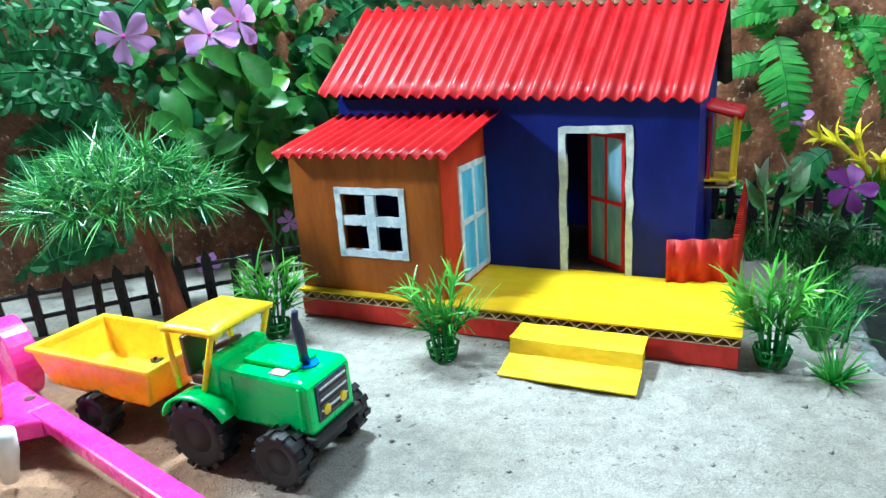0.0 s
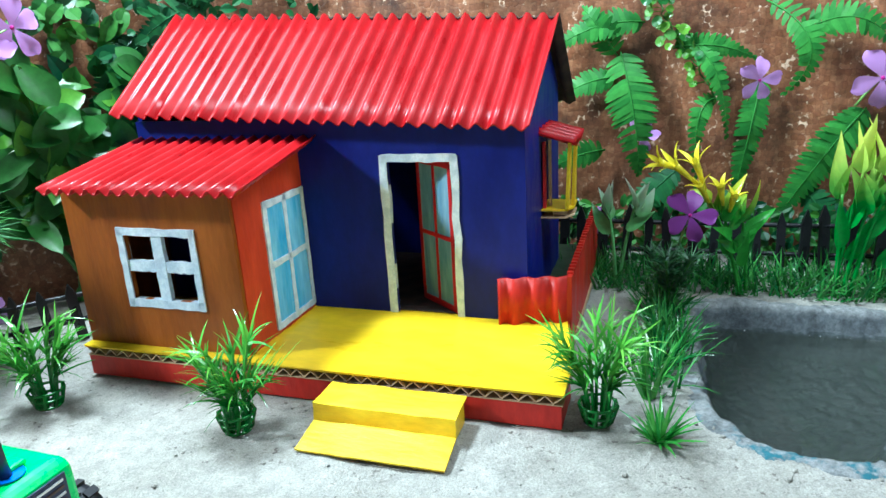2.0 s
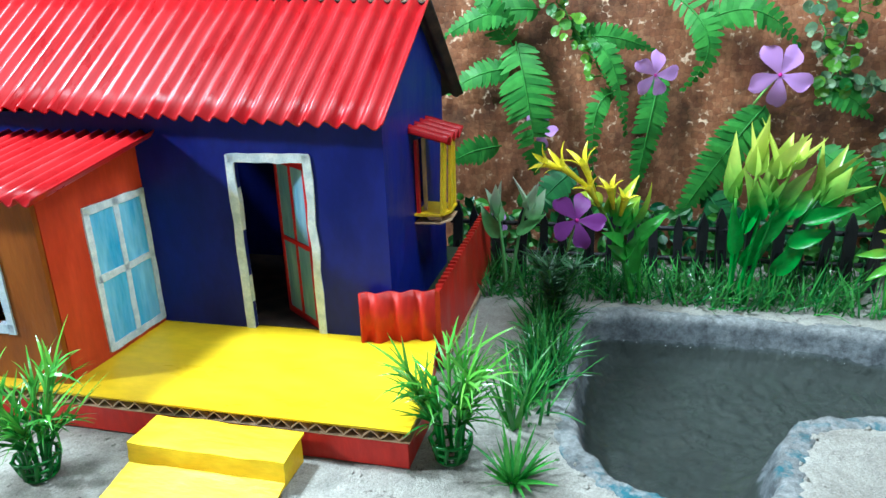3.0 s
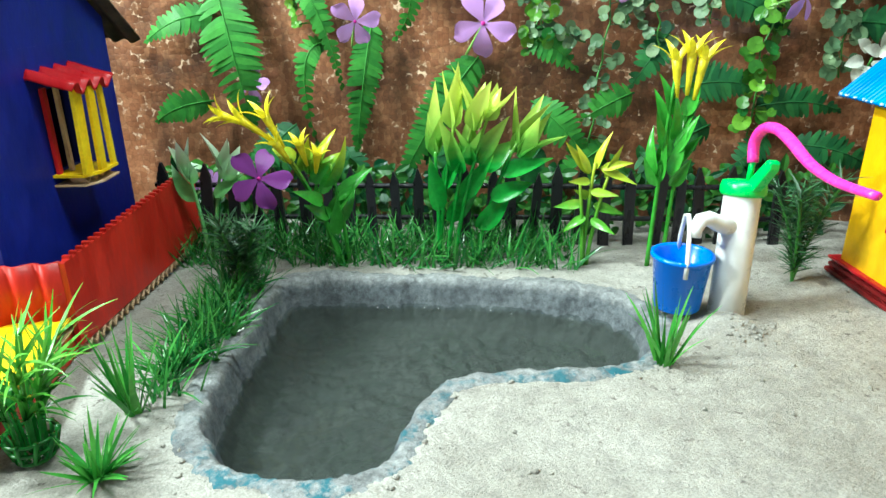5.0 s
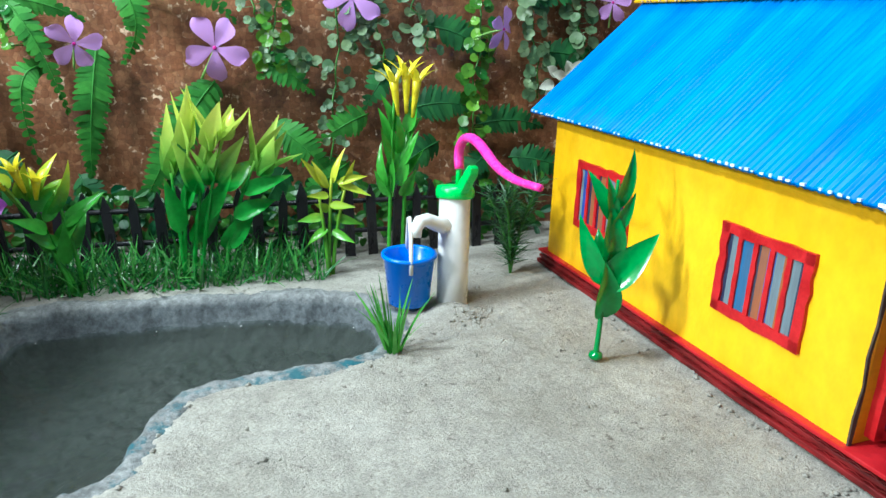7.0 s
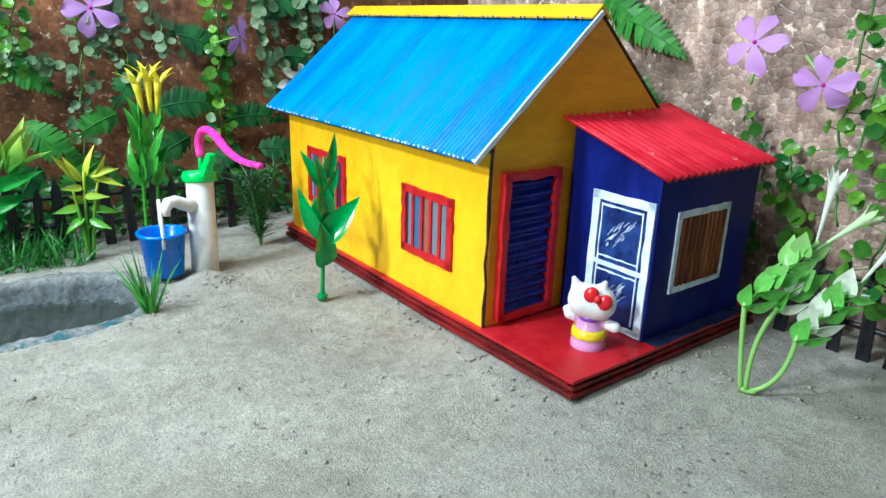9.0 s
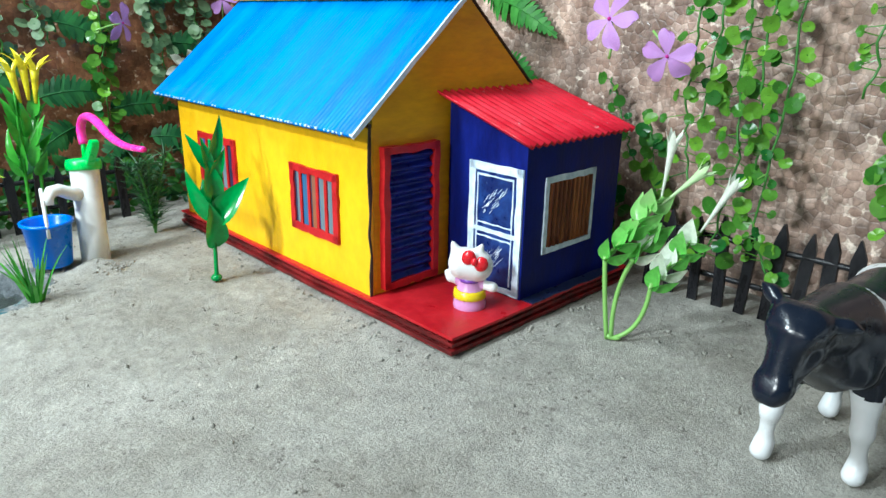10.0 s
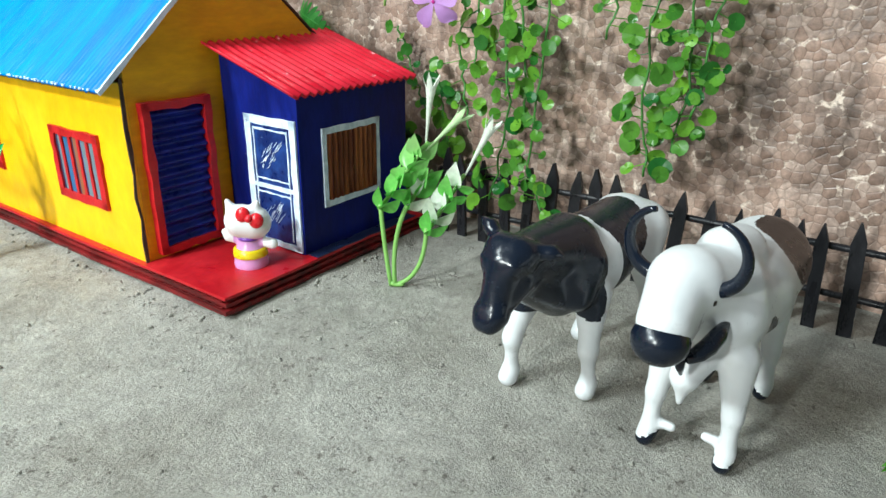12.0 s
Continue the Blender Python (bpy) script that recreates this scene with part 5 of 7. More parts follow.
        Mesh().tube([(-0.0115, v, 0.0560), (-0.0095, v, 0.0300)], 0.0012, 8).make("cab_post", P_YELLOW, t, smooth=True)
    for v in (-0.0005, 0.0345):
        fen = Mesh().grid(lambda i, j: (0.002 + 0.0172 * math.cos(math.pi * (0.93 - 0.80 * i)), v + 0.0105 * j, 0.0150 + 0.0155 * math.sin(math.pi * (0.93 - 0.80 * i)) ** 0.7), 16, 3)
        ob = fen.make("fender", P_GREEN, t, smooth=True)
        ob.modifiers.new("thick", "SOLIDIFY").thickness = 0.0012
    s = new("seat")
    s.parent = t
    Mesh().box(-0.0120, 0.0010, 0.0140, 0.0300, 0.0270, 0.0315).make("cushion", P_BROWN, s, bevel=0.0012)
    Mesh().prism([(-0.0140, 0.0140, 0.0300), (-0.0110, 0.0140, 0.0300), (-0.0125, 0.0140, 0.0475), (-0.0150, 0.0140, 0.0475)], (0, 0.016, 0)).make("backrest", P_BROWN, s, bevel=0.0008)
    st = new("steering_wheel")
    st.parent = t
    st.matrix_local = pose(0.0020, 0.0220, 0.0435, 0, -25, 0)
    ringp = [(0.0062 * math.cos(a), 0.0062 * math.sin(a), 0) for a in np.linspace(0, 2 * math.pi, 25)]
    Mesh().tube(ringp, 0.0010, 8).make("rim", P_BROWN, st, smooth=True)
    for a in (0.5, 2.6, 4.7):
        Mesh().tube([(0, 0, 0), (0.006 * math.cos(a), 0.006 * math.sin(a), 0)], 0.0008, 6).make("spoke", P_BROWN, st)
    Mesh().tube([(0, 0, 0.0005), (0.002, 0, -0.008)], 0.0014, 8).make("column", P_BROWN, st)
    for u, r, w in ((0.0020, 0.0147, 0.0105), (0.0405, 0.0114, 0.0092)):
        for v in (0.0040, 0.0415):
            tyre(t, (u, v, r - 0.0004), r, w, 12 if r > 0.012 else 11)
        Mesh().tube([(u, 0.0040, r), (u, 0.0415, r)], 0.0016, 8).make("axle", P_BLACK, t)
    tr = thing("toy_trailer", T, "yellow plastic tipping trailer with black wheels", "toy trailer")
    def bin_ring(k, inset, z):
        a, b = Vector((-0.0985, 0.0035)), Vector((-0.0235, 0.0430))
        c, d = Vector((-0.0895, 0.0065)), Vector((-0.0300, 0.0400))
        p, q = a.lerp(c, k), b.lerp(d, k)
        return [(p.x + inset, p.y + inset, z), (q.x - inset, p.y + inset, z), (q.x - inset, q.y - inset, z), (p.x + inset, q.y - inset, z)]
    bn = Mesh()
    rings = [bin_ring(1.25, 0.001, 0.0155), bin_ring(0.75, 0, 0.0185), bin_ring(0.06, 0, 0.0335), bin_ring(0.0, -0.0012, 0.0337), bin_ring(0.0, -0.0012, 0.0362), bin_ring(0.0, 0.0018, 0.0362), bin_ring(0.10, 0.0016, 0.0325), bin_ring(0.70, 0.0014, 0.0205), bin_ring(1.2, 0.0012, 0.0175)]
    bn.add([p for q in rings for p in q], [(4 * j + i, 4 * j + (i + 1) % 4, 4 * j + 4 + (i + 1) % 4, 4 * j + 4 + i) for j in range(len(rings) - 1) for i in range(4)] + [(3, 2, 1, 0), tuple(range(4 * len(rings) - 4, 4 * len(rings)))])
    bn.make("bin", P_YELLOW, tr, "open yellow plastic bin", bevel=0.0013)
    Mesh().box(-0.0760, -0.0200, 0.0180, 0.0290, 0.0125, 0.0168).make("frame", P_BROWN, tr, bevel=0.0006)
    for v in (0.0045, 0.0415):
        tyre(tr, (-0.0600, v, 0.0100), 0.0102, 0.0090, 11)
    Mesh().tube([(-0.0600, 0.0045, 0.0102), (-0.0600, 0.0415, 0.0102)], 0.0016, 8).make("axle", P_BLACK, tr)


def pink_toy():
    t = thing("toy_implement", pose(-0.1205, 0.3295, 0, 0, 0, -35.5), "bright pink plastic toy part with yellow post", "toy")
    Mesh().prism([(0.004, -0.0048, 0.0170), (0.120, -0.0048, 0.0170), (0.230, -0.0048, 0.0050), (0.230, -0.0048, 0.0005), (0.120, -0.0048, 0.0105), (0.020, -0.0048, 0.0110), (0.012, -0.0048, 0.0075), (0.004, -0.0048, 0.0075)], (0, 0.0096, 0)).make("beam", P_PINK, t, bevel=0.0010)
    Mesh().prism([(-0.034, -0.040, 0.0090), (0.000, -0.040, 0.0090), (0.011, -0.012, 0.0090), (0.016, -0.0049, 0.0090), (0.0039, -0.0047, 0.0090), (0.0039, 0.0047, 0.0090), (-0.034, 0.0047, 0.0090)], (0, 0, 0.0080)).make("yoke", P_PINK, t, bevel=0.0010)
    Mesh().lathe([(0.0006, 0), (0.0022, 0), (0.0022, 0.0004), (0.0006, 0.0004)], 14, (-0.009, 0.0, 0.0170)).make("screw_hole", P_BROWN, t)
    Mesh().lathe([(0.0205 * 0.2, -0.003), (0.0205 * 0.82, -0.003), (0.0205 * 0.84, -0.006), (0.0205, -0.006), (0.0205, 0.006), (0.0205 * 0.84, 0.006), (0.0205 * 0.82, 0.003), (0.0205 * 0.2, 0.003)], 44, (-0.0600, 0.0120, 0.0190), turn=Matrix.Rotation(radians(90), 3, "X")).make("wheel", P_PINK, t, bevel=0.0006)
    Mesh().tube([(-0.0040, -0.0150, 0.0165), (0.0150, -0.0150, 0.0570)], [0.0030, 0.0026], 12).make("post", P_YELLOW, t, smooth=True)
    Mesh().tube([(0.0314, -0.0220, 0.0256), (0.0276, -0.0220, 0.0157), (0.0258, -0.0230, 0.0032)], [0.0036, 0.0040, 0.0030], 12).make("foot", P_WHITE, t, smooth=True)


def pump():
    axis = Vector((0.0055, 0.0066, 0.0550)).normalized()
    stand = Matrix.Translation((0.4805, 0.3770, 0)) @ axis.to_track_quat("Z", "Y").to_matrix().to_4x4()
    back = Matrix.Rotation(-math.atan2((stand @ Vector((1, 0, 0)) - stand.translation).y, (stand @ Vector((1, 0, 0)) - stand.translation).x), 3, "Z")
    p = thing("hand_pump", stand, "white plastic toy hand pump with pink lever", "hand pump")

    def turned(degrees, points):
        """Points (along, side, up) turned to a compass direction about the barrel."""
        m = back @ Matrix.Rotation(radians(degrees), 3, "Z")
        return [m @ Vector(q) for q in points]
    Mesh().lathe([(0.0080, -0.003), (0.0079, 0.0200), (0.0079, 0.0552), (0.0076, 0.0565)], 28).make("barrel", P_WHITE, p, "white plastic barrel", smooth=True)
    Mesh().tube(turned(186, [(0.0055, 0, 0.0415), (0.0120, 0, 0.0425), (0.0185, 0, 0.0450), (0.0232, 0, 0.0444), (0.0256, 0, 0.0410), (0.0258, 0, 0.0372)]), [0.0050, 0.0038, 0.0034, 0.0033, 0.0030, 0.0029], 14).make("spout", P_WHITE, p, smooth=True)
    Mesh().lathe([(0.0092, 0.0548), (0.0098, 0.0562), (0.0098, 0.0588), (0.0090, 0.0610), (0.0050, 0.0616), (0.0010, 0.0618)], 26).make("cap", P_CAP, p, "bright green cap", smooth=True)
    Mesh().prism(turned(-102, [(0.0035, -0.0024, 0.0590), (0.0100, -0.0024, 0.0575), (0.0195, -0.0024, 0.0675), (0.0200, -0.0024, 0.0710), (0.0172, -0.0024, 0.0722), (0.0080, -0.0024, 0.0640)]), turned(-102, [(0, 0.0048, 0)])[0]).make("bracket", P_CAP, p, "green lever bracket", bevel=0.0008)
    Mesh().tube(turned(-102, [(0.0030, 0, 0.0610), (0.0040, 0, 0.0730)]), 0.0014, 10).make("rod", P_CAP, p, smooth=True)
    lever = [(0.0040, 0.0700), (0.0030, 0.0785), (0.0080, 0.0850), (0.0165, 0.0868), (0.0260, 0.0845), (0.0400, 0.0785), (0.0560, 0.0758), (0.0755, 0.0765)]
    fine = [0.5 * (2 * q + (r - o) * t + (2 * o - 5 * q + 4 * r - w) * t * t + (3 * q - o - 3 * r + w) * t ** 3) for o, q, r, w in ((Vector(lever[max(i - 1, 0)]), Vector(lever[i]), Vector(lever[i + 1]), Vector(lever[min(i + 2, 7)])) for i in range(7)) for t in (0, 0.25, 0.5, 0.75)] + [Vector(lever[7])]
    Mesh().tube(turned(-102, [(q.x, 0, q.y - 0.139 * q.x) for q in fine]), [0.0026 + 0.0004 * math.sin(i / 9) - 0.00003 * i for i in range(29)], 12, flat=0.85).make("lever", P_PINK, p, "hot pink curved lever", smooth=True)
    b = thing("bucket", pose(0.4600, 0.3860, 0.0032, 0, 0, 0), "small blue plastic bucket with white bail", "bucket")
    Mesh().lathe([(0.0010, 0.0), (0.0094, 0.0), (0.0102, 0.0006), (0.0126, 0.0240), (0.0138, 0.0246), (0.0138, 0.0262), (0.0124, 0.0264), (0.0117, 0.0252), (0.0092, 0.0020), (0.0010, 0.0018)], 30).make("pail", P_BLUE, b, smooth=True)
    q, s = Vector((-0.50, -0.86, 0)), Vector((0.0, 0.0, 1))
    Mesh().tube([q * 0.0126 + s * 0.0190, q * 0.0130 + s * 0.0260, q * 0.0085 + s * 0.0390, q * 0.0020 + s * 0.0445, q * -0.0055 + s * 0.0420, q * -0.0116 + s * 0.0310, q * -0.0126 + s * 0.0230], 0.0010, 8).make("bail", P_WHITE, b, smooth=True)


cows()
figurine()
tractor()
pink_toy()
pump()

# ---- plants ----
def rnd(rng, a, b):
    return a + (b - a) * rng.random()


def disc(m, centre, normal, r, cup=0.2, n=9, mat=0, stretch=1.0, roll=0.0):
    """A round leaf with a slight cup and a notch at its stalk."""
    d = Vector(normal).normalized()
    s = d.orthogonal().normalized()
    s = (Matrix.Rotation(roll, 3, d) @ s)
    o, c = d.cross(s), Vector(centre)
    vs = [c - d * (r * cup * 0.4)]
    for k in range(n):
        a = 2 * math.pi * k / n
        rr = r * (0.72 if k == 0 else 1.0)
        vs.append(c + (s * (math.cos(a) * stretch) + o * math.sin(a)) * rr + d * (r * cup * (0.6 + 0.4 * math.cos(2 * a))))
    return m.add(vs, [(0, 1 + k, 1 + (k + 1) % n) for k in range(n)], mat)


def bezier(a, b, c, n):
    a, b, c = Vector(a), Vector(b), Vector(c)
    return [a * (1 - t) ** 2 + b * (2 * t * (1 - t)) + c * t * t for t in (k / n for k in range(n + 1))]


def blade(m, base, way, length, width, droop, rng, n=5, mat=0):
    d = Vector(way).normalized()
    side = d.cross(Vector((0, 0, 1)))
    side = side.normalized() if side.length > 0.01 else Vector((1, 0, 0))
    side = (Matrix.Rotation(rnd(rng, -0.9, 0.9), 3, d) @ side)
    vs, p = [], Vector(base)
    for i in range(n + 1):
        w = width * 0.5 * (1 - (i / n) ** 2.2) + 0.00006
        vs += [p - side * w, p + side * w]
        d = (d + Vector((0, 0, -droop / n))).normalized()
        p = p + d * (length / n)
    m.add(vs, [(2 * i, 2 * i + 1, 2 * i + 3, 2 * i + 2) for i in range(n)], mat)


def grass_bush(x, y, seed, h, label):
    rng = random.Random(seed)
    t = thing("grass_bush", pose(x, y, 0), label, "plant", "plastic grass bushes")
    cup = Mesh()
    for z, r in ((0.0005, 0.0055), (0.0045, 0.0068), (0.0085, 0.0078)):
        cup.tube([(r * math.cos(a), r * math.sin(a), z) for a in np.linspace(0, 2 * math.pi, 17)], 0.0007, 5)
    for k in range(9):
        a = 2 * math.pi * k / 9
        cup.tube([(0.003 * math.cos(a), 0.003 * math.sin(a), 0.0), (0.006 * math.cos(a), 0.006 * math.sin(a), 0.0015), (0.0080 * math.cos(a + 0.2), 0.0080 * math.sin(a + 0.2), 0.0092)], 0.0009, 5)
    cup.make("lattice_base", LEAF_BUSH, t, "dark green lattice foot", smooth=True)
    leaves = Mesh()
    for k in range(12):
        a = 2 * math.pi * k / 12 + rnd(rng, -0.3, 0.3)
        out = rnd(rng, 0.006, 0.018)
        top = Vector((out * math.cos(a), out * math.sin(a), h * rnd(rng, 0.45, 0.75)))
        path = bezier((0.004 * math.cos(a), 0.004 * math.sin(a), 0.001), (0.005 * math.cos(a), 0.005 * math.sin(a), h * 0.4), top, 5)
        Mesh().tube(path, 0.0007, 5).make("stem", LEAF_BUSH, t)
        for p in range(20):
            b = path[2 + p % 4]
            c = a + rnd(rng, -1.6, 1.6)
            blade(leaves, b, (math.cos(c) * rnd(rng, 0.3, 1.0), math.sin(c) * rnd(rng, 0.3, 1.0), rnd(rng, 0.4, 1.5)), rnd(rng, 0.20, 0.44) * h, rnd(rng, 0.0009, 0.0014), rnd(rng, 0.0, 1.5), rng)
    tagged(leaves.make("grass", LEAF_BUSH, t), kind="stuff")


def tuft(x, y, seed, n, l, label, spread=0.6, mat=None):
    rng = random.Random(seed)
    t = thing("grass_tuft", pose(x, y, 0), label, "plant", "grass tufts")
    m = Mesh()
    for k in range(n):
        a = rnd(rng, 0, 2 * math.pi)
        blade(m, (0.003 * math.cos(a) * rng.random(), 0.003 * math.sin(a) * rng.random(), -0.001), (math.cos(a) * rnd(rng, 0, spread), math.sin(a) * rnd(rng, 0, spread), 1), l * rnd(rng, 0.55, 1.1), rnd(rng, 0.0011, 0.0021), rnd(rng, 0.0, 0.8), rng, 5)
    tagged(m.make("grass", mat or LEAF_GRASS, t), kind="stuff")


def lawn():
    rng = random.Random(77)
    m = Mesh()
    f = pose(0.355, 0.527, 0, 0, 0, -22)
    spots = []
    while len(spots) < 1500:
        p = f @ Vector((rnd(rng, -0.125, 0.115), rnd(rng, -0.042, 0.002), 0))
        if pond_distance(p.x, p.y) > 0.006:
            spots.append(p)
    while len(spots) < 2050:
        k = rng.random()
        p = Vector((0.245 + 0.037 * k + rnd(rng, -0.012, 0.008), 0.395 + 0.10 * k + rnd(rng, -0.010, 0.012), 0))
        if pond_distance(p.x, p.y) > 0.003 and noise.noise((p.x * 70, p.y * 70, 5)) > -0.15:
            spots.append(p)
    for p in spots:
        a = rnd(rng, 0, 2 * math.pi)
        lean = rnd(rng, 0.1, 1.3)
        blade(m, (p.x, p.y, ground_height(p.x, p.y) - 0.001), (math.cos(a) * lean, math.sin(a) * lean, 1), rnd(rng, 0.012, 0.030), rnd(rng, 0.0007, 0.0014), rnd(rng, 0, 0.9), rng, 4)
    tagged(m.make("grass", LEAF_GRASS), "thin glossy plastic grass round the pond", "grass", kind="stuff")


def tree():
    rng = random.Random(5)
    t = thing("toy_tree", pose(-0.121, 0.461, 0), "small toy tree with brown trunk and bristly green crown", "tree")
    trunk = [(0.001, 0, -0.002), (0.000, 0.0, 0.012), (-0.003, 0.001, 0.034), (-0.009, 0.0, 0.056), (-0.012, 0.001, 0.075)]
    Mesh().tube(trunk, [0.0085, 0.0066, 0.0056, 0.0050, 0.0042], 12).make("trunk", BARK, t, "reddish brown modelled trunk", smooth=True)
    for a, l in ((0.4, 0.05), (2.3, 0.055), (3.6, 0.06), (5.2, 0.05), (1.3, 0.04)):
        Mesh().tube(bezier((-0.011, 0, 0.068), (-0.011 + 0.5 * l * math.cos(a), 0.5 * l * math.sin(a), 0.082), (-0.012 + l * math.cos(a), 0.8 * l * math.sin(a), 0.088), 5), [0.0030, 0.0026, 0.0022, 0.0018, 0.0014, 0.0010], 6).make("limb", BARK, t, smooth=True)
    m = Mesh()
    for k in range(300):
        a, r = rnd(rng, 0, 2 * math.pi), math.sqrt(rng.random())
        c = Vector((-0.018 + 0.056 * r * math.cos(a), 0.040 * r * math.sin(a), 0.088 + 0.024 * (1 - r * r) * rnd(rng, -0.6, 1) - 0.012 * r * r))
        g = (c - Vector((-0.016, 0, 0.072))).normalized() * 0.75 + Vector((rnd(rng, -1.2, 1.2), rnd(rng, -1.2, 1.2), rnd(rng, -0.7, 0.7)))
        for q in range(13):
            d = g + Vector((rnd(rng, -0.9, 0.9), rnd(rng, -0.9, 0.9), rnd(rng, -0.7, 0.6)))
            blade(m, c, d, rnd(rng, 0.009, 0.025 if q % 4 else 0.038), rnd(rng, 0.0006, 0.0011), rnd(rng, -0.8, 2.0) * (1 if q % 4 else 0.25), rng, 5)
    tagged(m.make("crown", LEAF_TREE, t, "dark green bristle crown"), kind="stuff")


def pine_sprig(x, y, seed, h, label, lean=(0, 0)):
    rng = random.Random(seed)
    t = thing("pine_sprig", pose(x, y, 0), label, "plant", "pine sprigs")
    m = Mesh()
    for k in range(4):
        a = 1.57 * k + rnd(rng, 0, 1)
        o = 0.013 * (k > 0)
        path = bezier((0, 0, -0.001), (o * 0.3 * math.cos(a), o * 0.3 * math.sin(a), h * 0.5), (o * math.cos(a) + lean[0], o * math.sin(a) + lean[1], h * rnd(rng, 0.75, 1.0)), 10)
        Mesh().tube(path, 0.0008, 5).make("stem", STEM, t)
        for i, p in enumerate(path[1:]):
            for q in range(14):
                b = rnd(rng, 0, 6.28)
                blade(m, p + Vector((0, 0, rnd(rng, 0, h * 0.08))), (math.cos(b), math.sin(b), rnd(rng, 0.3, 1.3)), rnd(rng, 0.008, 0.015), 0.0007, 0.3, rng, 3)
    tagged(m.make("needles", LEAF_PINE, t), kind="stuff")


def spear_plant(x, y, tips, mat, label, leaf=0.028, wide=0.012, n=6, seed=1, bud=4, name="leafy_plant"):
    """Stems to the tips given, each with pointed leaves set round it."""
    rng = random.Random(seed)
    t = thing(name, pose(x, y, 0), label, "plant")
    for tx, ty, tz in tips:
        path = bezier((rnd(rng, -0.003, 0.003), rnd(rng, -0.003, 0.003), -0.002), (tx * 0.25, ty * 0.25, tz * 0.55), (tx, ty, tz - leaf * 0.8), 8)
        Mesh().tube(path, [0.0014 - 0.00008 * k for k in range(9)], 6).make("stem", mat, t, smooth=True)
        for k in range(n):
            q = path[3 + (4 * k) // max(n - 1, 1)]
            a = 2.4 * k + rnd(rng, 0, 0.6)
            up = 1.1 + 1.4 * k / n
            way = Vector((math.cos(a), math.sin(a), up))
            Mesh().leaf(q, way, (-math.cos(a), -math.sin(a), 0.6), leaf * rnd(rng, 0.8, 1.15), wide * rnd(rng, 0.8, 1.15), rnd(rng, 0.0, 0.8), 0.45, 7, shape=0.85).make("leaf", mat, t, smooth=True)
        d, start = (path[-1] - path[-3]).normalized(), rnd(rng, 0, 6)
        side = d.orthogonal().normalized()
        for k in range(bud):
            o = Matrix.Rotation(start + 2 * math.pi * k / bud, 3, d) @ side
            Mesh().leaf(path[-1] + o * (wide * 0.12) - d * (0.002 * (k % 2)), d * 1.9 + o * rnd(rng, 0.45, 0.95), -o, leaf * rnd(rng, 0.85, 1.15), wide * rnd(rng, 0.8, 1.0), rnd(rng, -0.9, -0.3), 0.75, 7, shape=0.8).make("leaf", mat, t, smooth=True)
    return t


def trumpet(parent, base, way, length, r, mat, petals=5, name="flower"):
    d = Vector(way).normalized()
    s = d.orthogonal().normalized()
    o, b = d.cross(s), Vector(base)
    m, n = Mesh(), petals * 4
    prof = [(0.0, 0.12), (0.35, 0.26), (0.7, 0.5), (0.88, 0.8)]
    vs = [b + d * (length * z) + (s * math.cos(2 * math.pi * k / n) + o * math.sin(2 * math.pi * k / n)) * (r * w) for z, w in prof for k in range(n)]
    for k in range(n):
        point = 0.5 + 0.5 * math.cos(2 * math.pi * k * petals / n)
        vs.append(b + d * (length * (0.88 + 0.20 * point)) + (s * math.cos(2 * math.pi * k / n) + o * math.sin(2 * math.pi * k / n)) * (r * (0.8 + 0.75 * point)))
    fs = [(i * n + k, i * n + (k + 1) % n, (i + 1) * n + (k + 1) % n, (i + 1) * n + k) for i in range(4) for k in range(n)]
    m.add(vs, fs)
    return m.make(name, mat, parent, smooth=True)


def bud(parent, a, b, wide, mat, rng, leaves=3):
    """Cupped bracts round an axis from a to b."""
    d = b - a
    s = d.orthogonal().normalized()
    start = rnd(rng, 0, 6)
    for k in range(leaves):
        o = Matrix.Rotation(start + 2 * math.pi * k / leaves, 3, d.normalized()) @ s
        Mesh().leaf(a + o * (wide * 0.10), d.normalized() * 2.6 + o * rnd(rng, 0.45, 1.25), -o, d.length * rnd(rng, 0.62, 1.06), wide * rnd(rng, 0.85, 1.1), rnd(rng, -0.55, 0.35), 0.60, 9, shape=0.62).make("leaf", mat, parent, smooth=True)


def spread_plant(name, x, y, turn, label, stems, leaves, buds, mat, seed, wide, bract, deep=0.006):
    """Stems as (foot, top), leaves and buds as (from, to), all as side and height across the plant."""
    rng = random.Random(seed)
    t = thing(name, pose(x, y, 0, 0, 0, turn), label, "plant")
    lay = lambda p, v: Vector((p[0], v, p[1]))
    for a, b in stems:
        v = rnd(rng, -deep, deep) * 0.5
        Mesh().tube(bezier(lay(a, v), lay((a[0] * 0.7 + b[0] * 0.3, (a[1] + b[1]) * 0.55), v), lay(b, v), 9), [0.0013 - 0.00006 * k for k in range(10)], 7).make("stem", mat, t, smooth=True)
    for a, b in leaves:
        v = rnd(rng, -deep, deep)
        d = lay(b, v + rnd(rng, -deep, 0.3 * deep)) - lay(a, v * 0.5)
        Mesh().leaf(lay(a, v * 0.5), d, (rnd(rng, -0.9, 0.9), -1, 0.45), d.length * 1.06, wide * rnd(rng, 0.8, 1.1), rnd(rng, -0.5, 0.9), 0.48, 9, shape=0.72).make("leaf", mat, t, smooth=True)
    for a, b in buds:
        v = rnd(rng, -deep, deep)
        bud(t, lay(a, v * 0.6), lay(b, v), bract, mat, rng)
    return t


